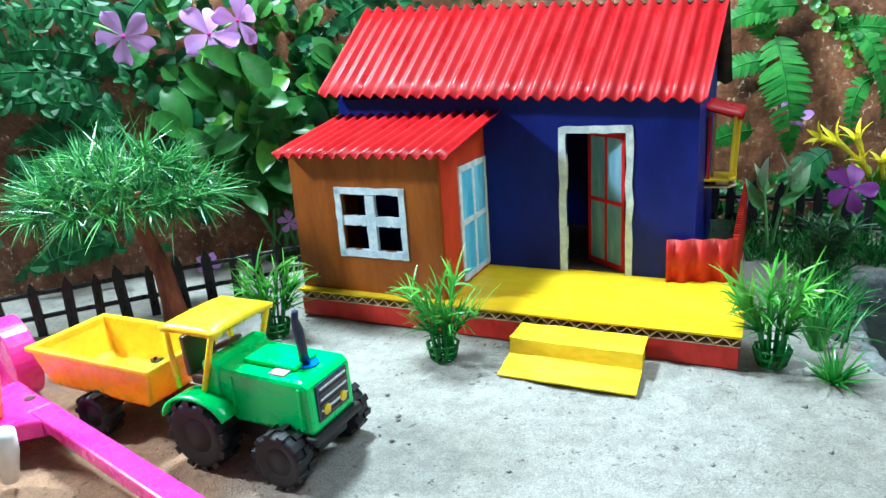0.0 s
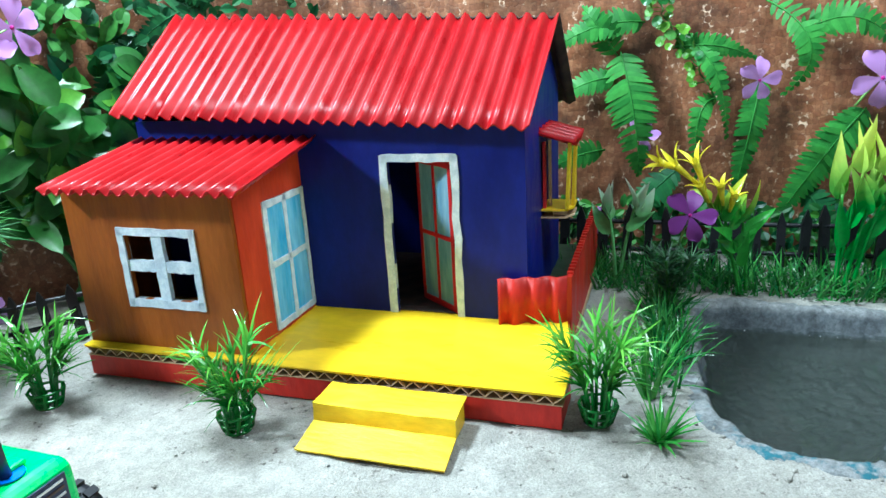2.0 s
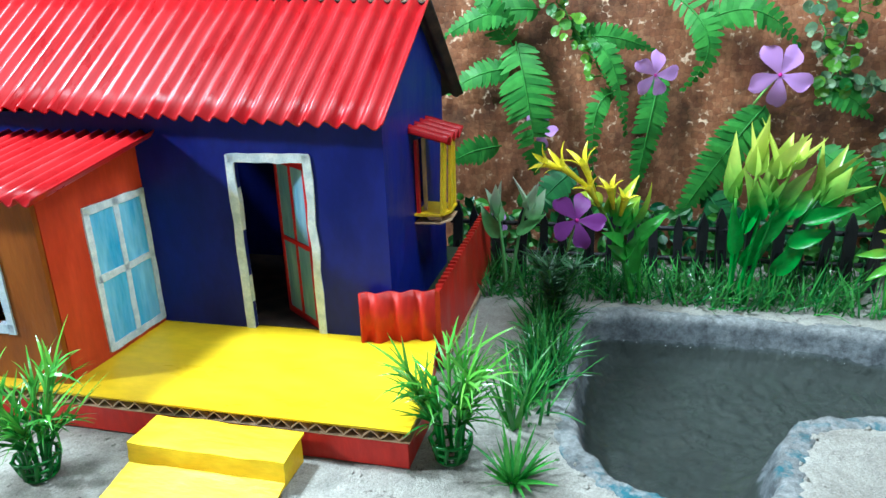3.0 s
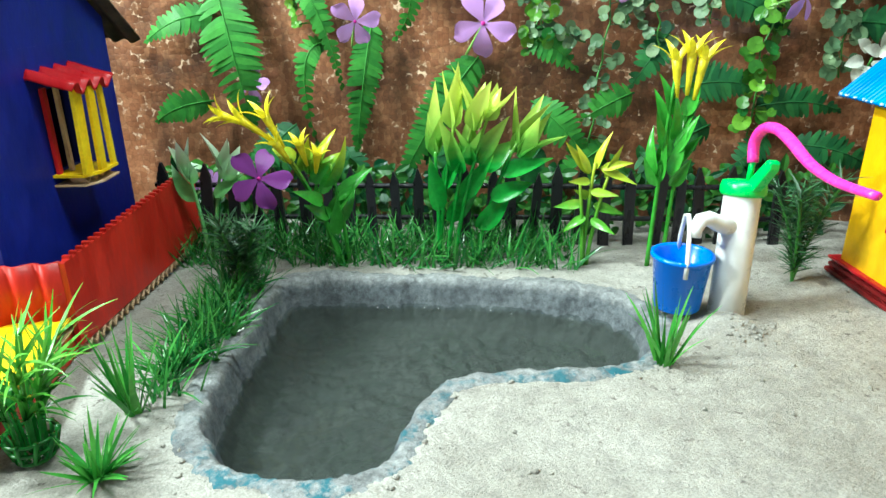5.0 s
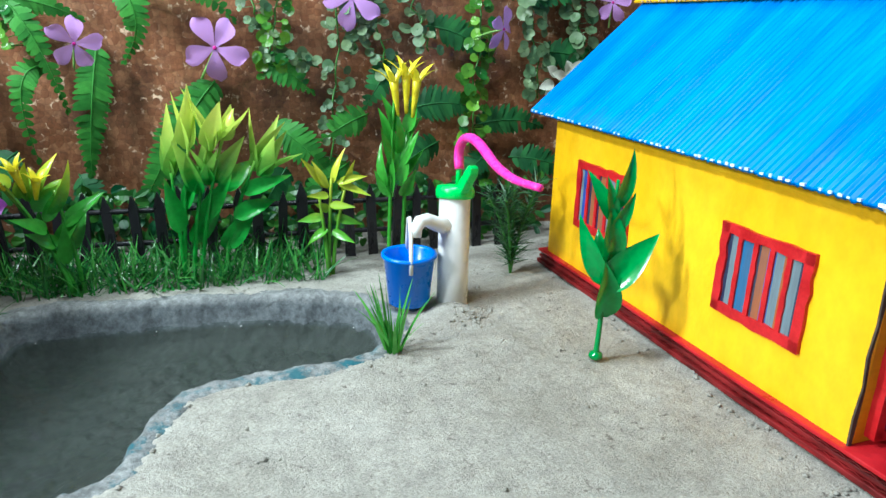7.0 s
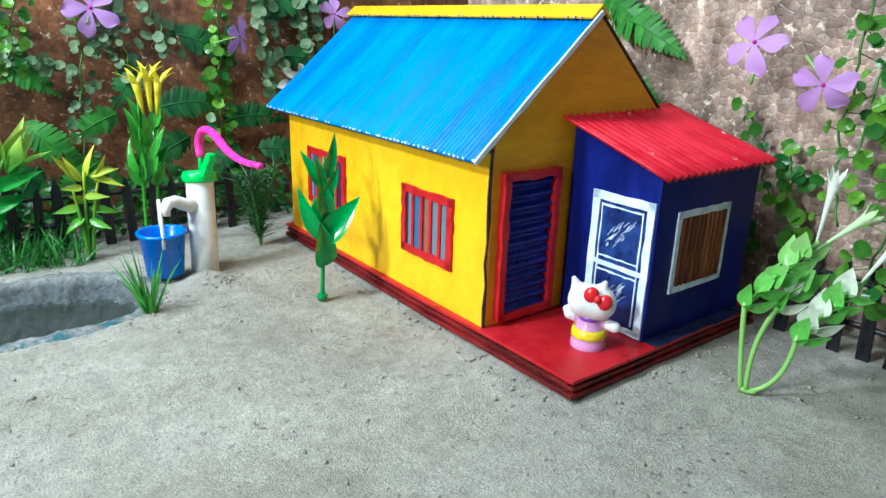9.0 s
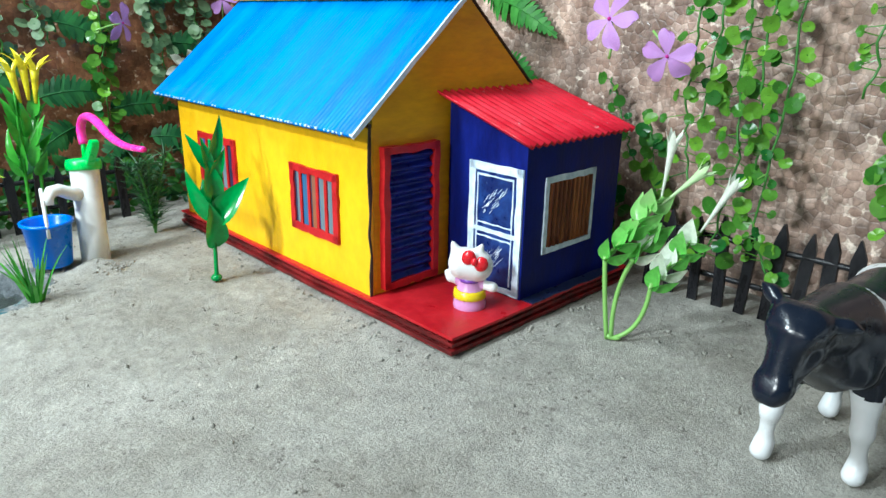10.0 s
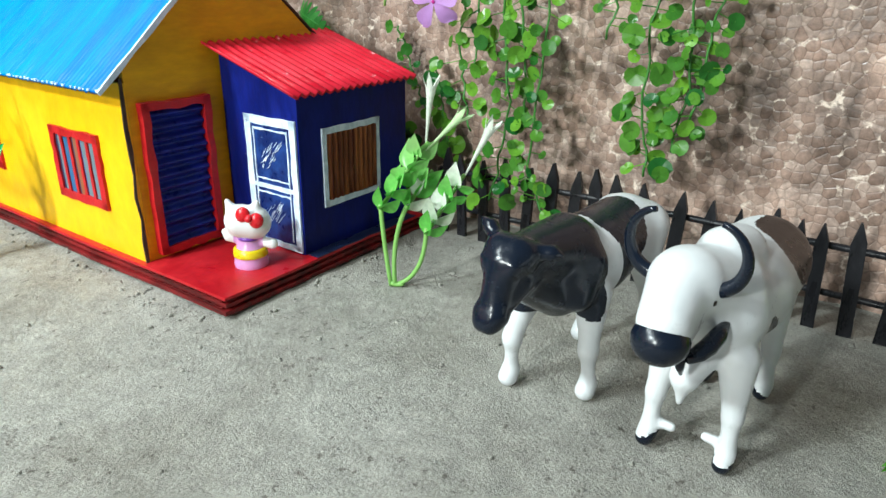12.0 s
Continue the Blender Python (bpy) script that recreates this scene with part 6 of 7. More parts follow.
def narrow_trumpet(parent, a, b, r, mat):
    """A slim tube opening into five narrow petals that curl back."""
    d = (b - a).normalized()
    l = (b - a).length
    s = d.orthogonal().normalized()
    Mesh().tube([a + d * (l * f) for f in (0, 0.2, 0.45, 0.62)], [r * 0.35, r * 0.55, r * 0.8, r], 10).make("tube", mat, parent, smooth=True)
    for k in range(5):
        o = Matrix.Rotation(2 * math.pi * k / 5, 3, d) @ s
        Mesh().leaf(a + d * (l * 0.56) + o * (r * 0.7), d * 2.0 + o * 0.9, -o, l * 0.46, r * 1.15, 0.85, 0.4, 6, shape=0.8).make("petal", mat, parent, smooth=True)


def flower_heads(t, trumpets, mat, r, v=0.0):
    for a, b in trumpets:
        narrow_trumpet(t, Vector((a[0], v, a[1])), Vector((b[0], v - 0.004, b[1])), r, mat)


def periwinkle(mat, label, group):
    t = thing("periwinkle_flower", Matrix.Identity(4), label, "flower", group)
    for k in range(5):
        a = 2 * math.pi * k / 5 + 0.3 + 0.12 * math.sin(k * 2.3)
        way, s = Vector((math.cos(a), 0, math.sin(a))), Vector((-math.sin(a), 0, math.cos(a)))
        l, dip, m, vs = 1.0 - 0.07 * (k % 2), 0.20 + 0.12 * math.sin(k * 1.9), Mesh(), []
        for r, w in ((0.04, 0.05), (0.18, 0.10), (0.36, 0.20), (0.55, 0.29), (0.72, 0.335), (0.86, 0.30), (0.95, 0.20), (1.0, 0.07)):
            c = way * (r * l) + Vector((0, -0.26 * r + dip * 1.7 * r * r, 0))
            for q, lift in ((-1.0, -0.07), (-0.5, -0.01), (0, 0.035), (0.5, 0.0), (0.86, 0.045)):
                vs.append(c + s * (w * q) + Vector((0, lift * r, 0)) + way * (0.05 * q * r))
        m.add(vs, [(5 * i + j, 5 * i + j + 1, 5 * i + j + 6, 5 * i + j + 5) for i in range(7) for j in range(4)])
        m.make("petal", mat, t, smooth=True)
    Mesh().ball((0, -0.05, 0), 0.065, 0.05, 0.065, 10).make("eye", PETAL_EYE, t, smooth=True)
    Mesh().tube(bezier((0, 0.02, 0), (0.05, 0.5, -0.2), (0.15, 0.75, -1.1), 6), 0.045, 6).make("stalk", STEM_PALE, t, smooth=True)
    return t


def place_flowers():
    proto, first = periwinkle(PETAL_LILAC, "lilac periwinkle flower with five petals on the wall", "periwinkle flowers"), True
    tilt = random.Random(19)
    for wall, s, z, r, v, turn in ((WALL_BACK, -0.006, 0.123, 0.0140, -0.037, 10), (WALL_BACK, 0.063, 0.121, 0.0185, -0.024, 35), (WALL_BACK, 0.237, 0.134, 0.014, -0.020, 80), (WALL_BACK, -0.074, 0.088, 0.012, -0.012, 20),
                                   (WALL_BACK, 0.142, 0.150, 0.018, -0.020, 50), (WALL_BACK, 0.313, 0.152, 0.013, -0.018, 5), (WALL_RIGHT, -0.0565, 0.1425, 0.0155, -0.054, 15), (WALL_RIGHT, -0.0205, 0.126, 0.0138, -0.057, 140),
                                   (WALL_LEFT, 0.009, 0.171, 0.019, -0.050, 120), (WALL_LEFT, 0.060, 0.169, 0.021, -0.055, 25), (WALL_LEFT, 0.080, 0.177, 0.019, -0.050, 70), (WALL_LEFT, 0.100, 0.030, 0.010, -0.030, 0), (WALL_BACK, -0.10, 0.03, 0.010, -0.030, 60), (WALL_LEFT, 0.036, 0.008, 0.010, -0.03, 100)):
        m = wall @ pose(s, v, z, tilt.uniform(-26, 26), turn, tilt.uniform(-32, 32)) @ Matrix.Scale(r, 4)
        if first:
            proto.matrix_world = m
            first = False
        else:
            copy_thing(proto, m).scale = (r, r, r)


def pinna(m, base, way, along, up, length, width):
    """A flat blunt leaflet, curving a little towards the frond's tip."""
    vs = []
    for f, w in ((0.0, 0.40), (0.25, 0.52), (0.6, 0.46), (0.88, 0.28), (1.0, 0.05)):
        p = Vector(base) + way * (length * f) + along * (0.16 * length * f * f) - up * (0.10 * length * f * f)
        vs += [p - along * (width * w), p + along * (width * w)]
    m.add(vs, [(k, k + 1, k + 3, k + 2) for k in (0, 2, 4, 6)])


def fern(wall, fronds, mat, label, seed):
    """Fronds given as two or three points on the wall and a width; leaflets in pairs, flat to the frond."""
    rng = random.Random(seed)
    t = thing("fern", wall, label, "fern", "wall ferns")
    for points, breadth in fronds:
        width = breadth * 1.18
        a, c = Vector((points[0][0], -0.007, points[0][1])), Vector((points[-1][0], -0.010, points[-1][1]))
        l = (c - a).length
        out = rnd(rng, 0.008, 0.018)
        if len(points) == 3:
            b = 2 * Vector((points[1][0], -0.010 - out, points[1][1])) - (a + c) / 2
        else:
            b = (a + c) / 2 + Vector((0, -out, 0.16 * abs(c.x - a.x) + 0.04 * l))
        n = max(10, int(l / 0.0031))
        path = bezier(a, b, c, n)
        m = Mesh()
        m.tube(path, [0.0007 - 0.0005 * k / n for k in range(n + 1)], 5)
        face = Vector((rnd(rng, -0.3, 0.3), -1, rnd(rng, -0.1, 0.4)))
        for i in range(1, n + 1):
            f = i / n
            d = (path[min(i + 1, n)] - path[i - 1]).normalized()
            up = (face - d * face.dot(d)).normalized()
            side = d.cross(up).normalized()
            w = width * 0.5 * min(1.0, 0.62 + f * 1.6) * (1 - max(0.0, f - 0.35) ** 1.5 * 1.65)
            for q in (1, -1):
                if rng.random() < 0.03:
                    continue
                way = (side * q + d * rnd(rng, 0.12, 0.26) + up * rnd(rng, -0.16, 0.10)).normalized()
                pinna(m, path[i] + d * (0.0006 * q), way, d, up, max(w, 0.0016) * rnd(rng, 0.90, 1.06), l / n * 1.24)
        m.make("frond", mat, t, smooth=True)


def vine(wall, path, n, r, mat, label, seed, spread=0.0085, v=-0.013, group="creeping vines"):
    rng = random.Random(seed)
    t = thing("creeping_vine", wall, label, "vine", group)
    k = 24
    pts = []
    for i in range(k + 1):
        f = i / k * (len(path) - 1)
        j = min(int(f), len(path) - 2)
        a, b = path[j], path[j + 1]
        s, z = a[0] + (b[0] - a[0]) * (f - j), a[1] + (b[1] - a[1]) * (f - j)
        pts.append(Vector((s + 0.004 * noise.noise((i * 0.4, seed, 0)), v + 0.004 * noise.noise((i * 0.5, seed, 4)), z)))
    Mesh().tube(pts, 0.0006, 5).make("stem", STEM, t, smooth=True)
    m = Mesh()
    for i in range(n):
        p = pts[int(i / n * k)] + Vector((0, 0, rnd(rng, -0.003, 0.003)))
        side = 1 if i % 2 else -1
        off = Vector((side * rnd(rng, 0.35, 1.0) * spread, rnd(rng, -0.7, 0.25) * spread, rnd(rng, -0.4, 0.3) * spread))
        c = p + off
        m.tube([p, c], 0.0003, 3)
        disc(m, c, (off.x * 40 + rnd(rng, -0.6, 0.6), -1, rnd(rng, -0.3, 0.9)), r * rnd(rng, 0.55, 1.15), rnd(rng, 0.05, 0.3), 12, 0, rnd(rng, 0.85, 1.15), rnd(rng, 0, 6.28))
    tagged(m.make("leaves", mat, t), kind="stuff")


def shrub():
    rng = random.Random(31)
    t = thing("flowering_shrub", WALL_LEFT, "broad-leaved green shrub with glossy leaves", "shrub")
    for k in range(9):
        s1, z1 = rnd(rng, 0.03, 0.17), rnd(rng, 0.10, 0.185)
        path = bezier((0.10 + rnd(rng, -0.02, 0.02), -0.02, 0.0), (0.5 * s1 + 0.05, -0.03, 0.08), (s1, rnd(rng, -0.055, -0.02), z1), 10)
        Mesh().tube(path, [0.0022 - 0.00014 * i for i in range(11)], 6).make("branch", STEM, t, smooth=True)
        for i in range(24):
            p = path[3 + i % 8]
            a = 2.4 * i + rnd(rng, 0, 0.5)
            way = Vector((math.cos(a), -0.25 + 0.6 * math.sin(a * 1.7) * -1, math.sin(a) * 0.8 + 0.35))
            Mesh().leaf(p, way, (0, -1, 0.6), rnd(rng, 0.026, 0.044), rnd(rng, 0.012, 0.018), rnd(rng, 0.1, 0.9), 0.3, 8, shape=1.25).make("leaf", LEAF_VINE if rng.random() < 0.16 else LEAF_BIG, t, smooth=True)


def thicket(wall, s0, s1, z0, z1, n, l, mat, label, seed, v0=-0.04, v1=-0.004):
    rng = random.Random(seed)
    m = Mesh()
    for k in range(n):
        a = rnd(rng, 0, 6.28)
        p = (rnd(rng, s0, s1), rnd(rng, v0, v1), rnd(rng, z0, z1))
        m.leaf(p, (math.cos(a), rnd(rng, -0.9, 0.2), math.sin(a)), (0, -1, 0.4), l * rnd(rng, 0.5, 1.2), l * rnd(rng, 0.35, 0.6), rnd(rng, 0, 0.9), 0.3, 4)
    ob = m.make("foliage", mat)
    ob.matrix_world = wall
    tagged(ob, label, "foliage", kind="stuff")


def leaf_plant():
    t = thing("leafy_plant", pose(0.496, 0.295, 0, 0, 0, 0), "glossy green plastic plant stuck in the sand", "plant")
    stem = lambda z: Vector((0.73, -0.68, 0)) * (0.0035 * z / 0.08) + Vector((0.004 * (z / 0.08) ** 1.3, 0.005 * (z / 0.08) ** 1.3, z))
    Mesh().tube([stem(max(z, 0)) for z in (0, 0.004, 0.015, 0.03, 0.045, 0.06, 0.078)], [0.0026, 0.0012, 0.0011, 0.0011, 0.0010, 0.0009, 0.0007], 8).make("stem", LEAF_PLANT, t, smooth=True)
    Mesh().ball((0, 0, 0.0012), 0.0032, 0.0032, 0.0022, 10).make("foot", LEAF_PLANT, t, smooth=True)
    right, out = Vector((0.73, -0.68, 0)), Vector((-0.68, -0.73, 0))
    rng = random.Random(6)
    for (a, z), (b, w), wide, near in (((0.0010, 0.0190), (0.0022, 0.0430), 0.0140, 0.7), ((0.0012, 0.0335), (-0.0130, 0.0605), 0.0092, 0.1), ((0.0020, 0.0320), (0.0205, 0.0560), 0.0140, 0.1), ((0.0020, 0.0440), (0.0035, 0.0670), 0.0115, 0.5), ((0.0020, 0.0560), (0.0105, 0.0720), 0.0066, 0.2),
                                       ((0.0020, 0.0610), (-0.0080, 0.0810), 0.0072, 0.1), ((0.0025, 0.0660), (0.0115, 0.0890), 0.0072, 0.0), ((0.0020, 0.0600), (-0.0010, 0.0790), 0.0060, 0.3), ((0.0020, 0.0400), (-0.0040, 0.0560), 0.0075, -0.5), ((0.0020, 0.0480), (0.0080, 0.0620), 0.0070, -0.5)):
        way = right * (b - a) + Vector((0, 0, w - z)) + out * (0.010 * near)
        Mesh().leaf(stem(z), way, out + right * rnd(rng, -0.8, 0.8) + Vector((0, 0, rnd(rng, 0.0, 0.7))), way.length * 1.06, wide * 0.84, rnd(rng, 0.0, 0.8), 0.52, 9, shape=0.8).make("leaf", LEAF_PLANT, t, smooth=True)


def white_plant():
    rng = random.Random(12)
    t = thing("white_flower_plant", pose(0.537, 0.080, 0, 0, 0, -80), "plastic plant with pale green leaves and white trumpets", "plant")
    lay = lambda a, z, v=0.0: Vector((a, v, z))
    for run in (((-0.004, -0.001), (-0.0070, 0.018), (-0.0085, 0.040)), ((-0.002, -0.001), (-0.0040, 0.024), (0.004, 0.040)), ((0.000, 0.0005), (0.0125, 0.006), (0.0130, 0.030))):
        Mesh().tube(bezier(lay(*run[0]), lay(*run[1]), lay(*run[2]), 10), 0.0011, 8).make("stem", STEM_PALE, t, smooth=True)
    Mesh().tube(bezier(lay(-0.004, 0.0008), lay(-0.001, -0.0008), lay(0.002, 0.0008), 5), 0.0013, 8).make("runner", STEM_PALE, t, smooth=True)
    for k, (a, b, tone) in enumerate(((lay(-0.0085, 0.038), lay(0.0135, 0.0700), 1), (lay(0.003, 0.038, 0.004), lay(0.015, 0.056, 0.004), 2), (lay(0.0128, 0.027), lay(0.0300, 0.0560), 3))):
        d = b - a
        Mesh().tube([a, a + d * 0.5, b], [0.0012, 0.0010, 0.0009], 6).make("stalk", STEM_PALE, t, smooth=True)
        side = lay(d.z, -d.x).normalized()
        n = 5 if k != 1 else 3
        for i in range(n * 2):
            f = (i // 2) / n
            q = 1 if i % 2 else -1
            face = Vector((0, -1, 0))
            way = d.normalized() * 1.0 + side * (q * rnd(rng, 0.15, 0.75)) + face * rnd(rng, -0.5, 0.8)
            pale = rng.random() < (0.06, 0.35, 0.40)[k]
            Mesh().leaf(a + d * f, way, face + side * (0.6 * q), rnd(rng, 0.0125, 0.0165) * (1.1 - 0.35 * f), rnd(rng, 0.0062, 0.0084), rnd(rng, -0.8, 0.1), 0.6, 8, shape=0.85).make("leaf", PETAL_WHITE if pale else LEAF_WHITE, t, smooth=True)
    for a, b, mat in ((lay(0.0125, 0.068), lay(0.0150, 0.0985), PETAL_WHITE), (lay(0.0125, 0.066), lay(0.0305, 0.0845), PETAL_CREAM), (lay(0.0295, 0.054), lay(0.0425, 0.0810), PETAL_WHITE)):
        trumpet(t, a, b - a, (b - a).length * 0.95, 0.0029, mat, 5)


for x, y, seed, h, words in ((-0.048, 0.431, 3, 0.052, "dark green plastic grass bush beside the tractor"), (0.049, 0.393, 8, 0.050, "green plastic grass bush with pale tips before the plinth"), (0.202, 0.373, 4, 0.054, "bright green plastic grass bush at the porch corner")):
    grass_bush(x, y, seed, h, words)
tuft(0.230, 0.389, 3, 34, 0.034, "upright green grass tuft by the pond", 0.6, LEAF_TUFT)
tuft(0.2215, 0.356, 5, 46, 0.020, "low spreading grass tuft on the sand", 1.6, LEAF_TUFT)
tuft(0.4275, 0.3505, 6, 26, 0.034, "stiff green grass tuft at the pond end", 0.55, LEAF_TUFT)
tuft(0.243, 0.410, 9, 40, 0.024, "green grass tuft by the pond", 1.2)
lawn()
tree()
pine_sprig(0.538, 0.395, 3, 0.056, "grey green pine sprig beside the pump")
pine_sprig(0.276, 0.478, 7, 0.040, "dark green pine sprig under a purple flower")
spread_plant("leafy_plant", 0.389, 0.486, -17, "tall plastic plant with yellow tipped spear leaves",
             [((-0.0085, -0.002), (0.0005, 0.078)), ((-0.004, -0.002), (0.0103, 0.078)), ((0.012, -0.002), (0.033, 0.064)), ((-0.008, -0.002), (-0.010, 0.060)), ((0.0, -0.002), (0.018, 0.080))],
             [((0.009, 0.054), (0.027, 0.077)), ((0.025, 0.047), (0.051, 0.055)), ((-0.003, 0.020), (0.0155, 0.047)), ((0.013, 0.017), (0.032, 0.038)), ((-0.008, 0.028), (-0.0145, 0.058)), ((-0.001, 0.052), (-0.006, 0.076)), ((0.014, 0.050), (0.032, 0.065)), ((0.004, 0.034), (0.020, 0.058)), ((-0.004, 0.040), (0.004, 0.066)), ((0.020, 0.034), (0.042, 0.044)), ((0.003, 0.048), (-0.001, 0.070))],
             [((-0.001, 0.072), (0.0005, 0.111)), ((0.0103, 0.071), (0.0115, 0.104)), ((0.016, 0.076), (0.031, 0.102)), ((-0.010, 0.056), (-0.012, 0.093)), ((0.032, 0.058), (0.0475, 0.096)), ((0.034, 0.056), (0.051, 0.080)), ((0.009, 0.052), (0.006, 0.078))], LEAF_SPEAR, 4, 0.0092, 0.0092)
spread_plant("leafy_plant", 0.457, 0.452, -29, "small yellow green plastic plant by the fence",
             [((-0.006, -0.002), (-0.003, 0.055)), ((-0.004, -0.002), (0.004, 0.048)), ((-0.006, -0.002), (-0.010, 0.045))],
             [((-0.005, 0.049), (-0.0196, 0.066)), ((-0.002, 0.052), (0.002, 0.071)), ((0.0, 0.053), (0.018, 0.045)), ((-0.008, 0.033), (-0.022, 0.030)), ((-0.002, 0.032), (0.013, 0.029)), ((-0.005, 0.045), (-0.016, 0.046)), ((0.003, 0.047), (0.008, 0.066)), ((0.001, 0.052), (0.015, 0.058)), ((-0.006, 0.026), (-0.018, 0.020)), ((-0.003, 0.025), (0.010, 0.020)), ((-0.004, 0.040), (0.009, 0.040)), ((-0.006, 0.050), (-0.012, 0.064)), ((-0.005, 0.036), (-0.013, 0.040))],
             [], LEAF_SMALL, 9, 0.0044, 0.005)
spear_plant(0.472, -0.128, [(0.004, 0.006, 0.062), (0.0, -0.012, 0.066), (0.010, 0.0, 0.05), (-0.004, 0.006, 0.030)], LEAF_SMALL, "yellow green plastic plant beside the ox", 0.024, 0.010, 5, 14)
spread_plant("leafy_plant", 0.262, 0.530, -12, "pale green and white plastic blossom by the parapet",
             [((0.0, -0.002), (-0.006, 0.054)), ((0.002, -0.002), (0.012, 0.056))], [((-0.004, 0.034), (-0.016, 0.052)), ((0.006, 0.036), (0.022, 0.048)), ((-0.003, 0.044), (-0.013, 0.064)), ((0.012, 0.046), (0.022, 0.062))],
             [((-0.006, 0.048), (-0.008, 0.072)), ((0.012, 0.050), (0.015, 0.072))], LEAF_PALE, 21, 0.0075, 0.0068)
near = spread_plant("yellow_lily", 0.318, 0.500, -5, "yellow lily plant leaning over the pond edge",
                    [((0.010, -0.002), (-0.012, 0.060)), ((0.015, -0.002), (0.008, 0.055)), ((0.012, -0.002), (-0.022, 0.073))],
                    [((0.000, 0.052), (0.008, 0.074)), ((0.004, 0.044), (0.019, 0.066)), ((0.010, 0.036), (0.027, 0.054)), ((0.002, 0.040), (0.013, 0.058)), ((0.006, 0.026), (0.019, 0.046)), ((-0.002, 0.046), (0.010, 0.056)), ((-0.008, 0.052), (-0.004, 0.070)), ((0.002, 0.036), (-0.010, 0.046)), ((0.006, 0.028), (-0.006, 0.036)), ((-0.010, 0.058), (-0.020, 0.066)), ((0.004, 0.048), (0.014, 0.062)), ((0.010, 0.022), (0.022, 0.040)), ((0.004, 0.024), (-0.004, 0.044)), ((0.008, 0.018), (0.010, 0.040))],
                    [((-0.003, 0.050), (-0.001, 0.066))], LEAF_LOW_LILY, 3, 0.0068, 0.006, 0.009)
flower_heads(near, [((-0.030, 0.078), (-0.050, 0.0875)), ((-0.019, 0.069), (-0.043, 0.0895)), ((-0.0146, 0.066), (-0.027, 0.093)), ((-0.012, 0.058), (-0.023, 0.076)), ((-0.004, 0.056), (-0.009, 0.075)), ((0.000, 0.052), (0.002, 0.068))], LILY_YELLOW, 0.0023, -0.003)
tall = spread_plant("yellow_lily", 0.488, 0.436, -35, "tall yellow lily plant behind the pump",
                    [((-0.0065, -0.002), (-0.003, 0.098)), ((0.001, -0.002), (0.006, 0.096))],
                    [((-0.007, 0.050), (-0.015, 0.073)), ((0.000, 0.050), (0.005, 0.073)), ((-0.005, 0.046), (-0.001, 0.066)), ((-0.004, 0.062), (-0.012, 0.082)), ((0.002, 0.062), (0.010, 0.080)), ((-0.004, 0.072), (-0.010, 0.092)), ((0.003, 0.072), (0.009, 0.090)), ((-0.003, 0.080), (-0.007, 0.100)), ((0.004, 0.080), (0.010, 0.098)), ((-0.006, 0.056), (0.000, 0.076)), ((0.003, 0.055), (0.012, 0.070)), ((-0.001, 0.068), (0.001, 0.090)), ((-0.006, 0.044), (-0.013, 0.060)), ((0.001, 0.044), (0.008, 0.060))],
                    [], LEAF_LILY, 8, 0.0060, 0.006, 0.005)
flower_heads(tall, [((-0.001, 0.088), (-0.0045, 0.119)), ((0.0035, 0.090), (0.0035, 0.123)), ((0.007, 0.088), (0.0105, 0.120))], LILY_YELLOW, 0.0026)
leaf_plant()
white_plant()
purple = periwinkle(PETAL_PURPLE, "dark purple five-petalled flower above a pine sprig", "")
purple.matrix_world = pose(0.2885, 0.485, 0.055, -20, 20, -18) @ Matrix.Scale(0.0155, 4)
place_flowers()
fern(WALL_BACK, [([(-0.0902, 0.1426), (-0.0800, 0.102), (-0.0756, 0.0595)], 0.030), ([(-0.093, 0.126), (-0.134, 0.111)], 0.017), ([(-0.0995, 0.076), (-0.135, 0.064)], 0.018), ([(-0.075, 0.161), (-0.136, 0.146)], 0.018), ([(-0.092, 0.140), (-0.115, 0.172)], 0.020)], LEAF_FERN, "bright green fern fronds on the brown wall", 1)
fern(WALL_BACK, [([(-0.0563, 0.1432), (-0.0064, 0.1353)], 0.014), ([(-0.002, 0.170), (0.0225, 0.1423), (0.0126, 0.1121)], 0.016), ([(0.0152, 0.1457), (0.0449, 0.1568), (0.0743, 0.1361)], 0.019), ([(-0.001, 0.1209), (-0.0129, 0.045)], 0.018), ([(-0.0267, 0.1097), (-0.0388, 0.0976), (-0.0376, 0.0509)], 0.012), ([(-0.050, 0.150), (-0.030, 0.128), (-0.020, 0.085)], 0.013)], LEAF_FERN, "green fern fronds hanging on the brown wall", 2)
fern(WALL_BACK, [([(0.0608, 0.1016), (0.0128, 0.0257)], 0.023), ([(0.0926, 0.076), (0.1289, 0.0396)], 0.020), ([(0.1528, 0.0809), (0.1224, 0.0653)], 0.018), ([(0.085, 0.115), (0.118, 0.095)], 0.018), ([(0.14, 0.05), (0.105, 0.022)], 0.018)], LEAF_FERN, "green fern fronds behind the spear plant", 3)
fern(WALL_BACK, [([(0.178, 0.0832), (0.2225, 0.084)], 0.021), ([(0.2241, 0.0723), (0.272, 0.071)], 0.018), ([(0.2345, 0.055), (0.2108, 0.0347)], 0.016), ([(0.247, 0.152), (0.316, 0.158)], 0.022), ([(0.27, 0.12), (0.33, 0.10)], 0.020), ([(0.200, 0.062), (0.165, 0.040)], 0.020), ([(0.19, 0.135), (0.235, 0.115)], 0.018), ([(0.25, 0.05), (0.30, 0.035)], 0.018), ([(0.17, 0.115), (0.150, 0.085)], 0.018)], LEAF_FERN_DARK, "dark green fern fronds behind the pump", 4)
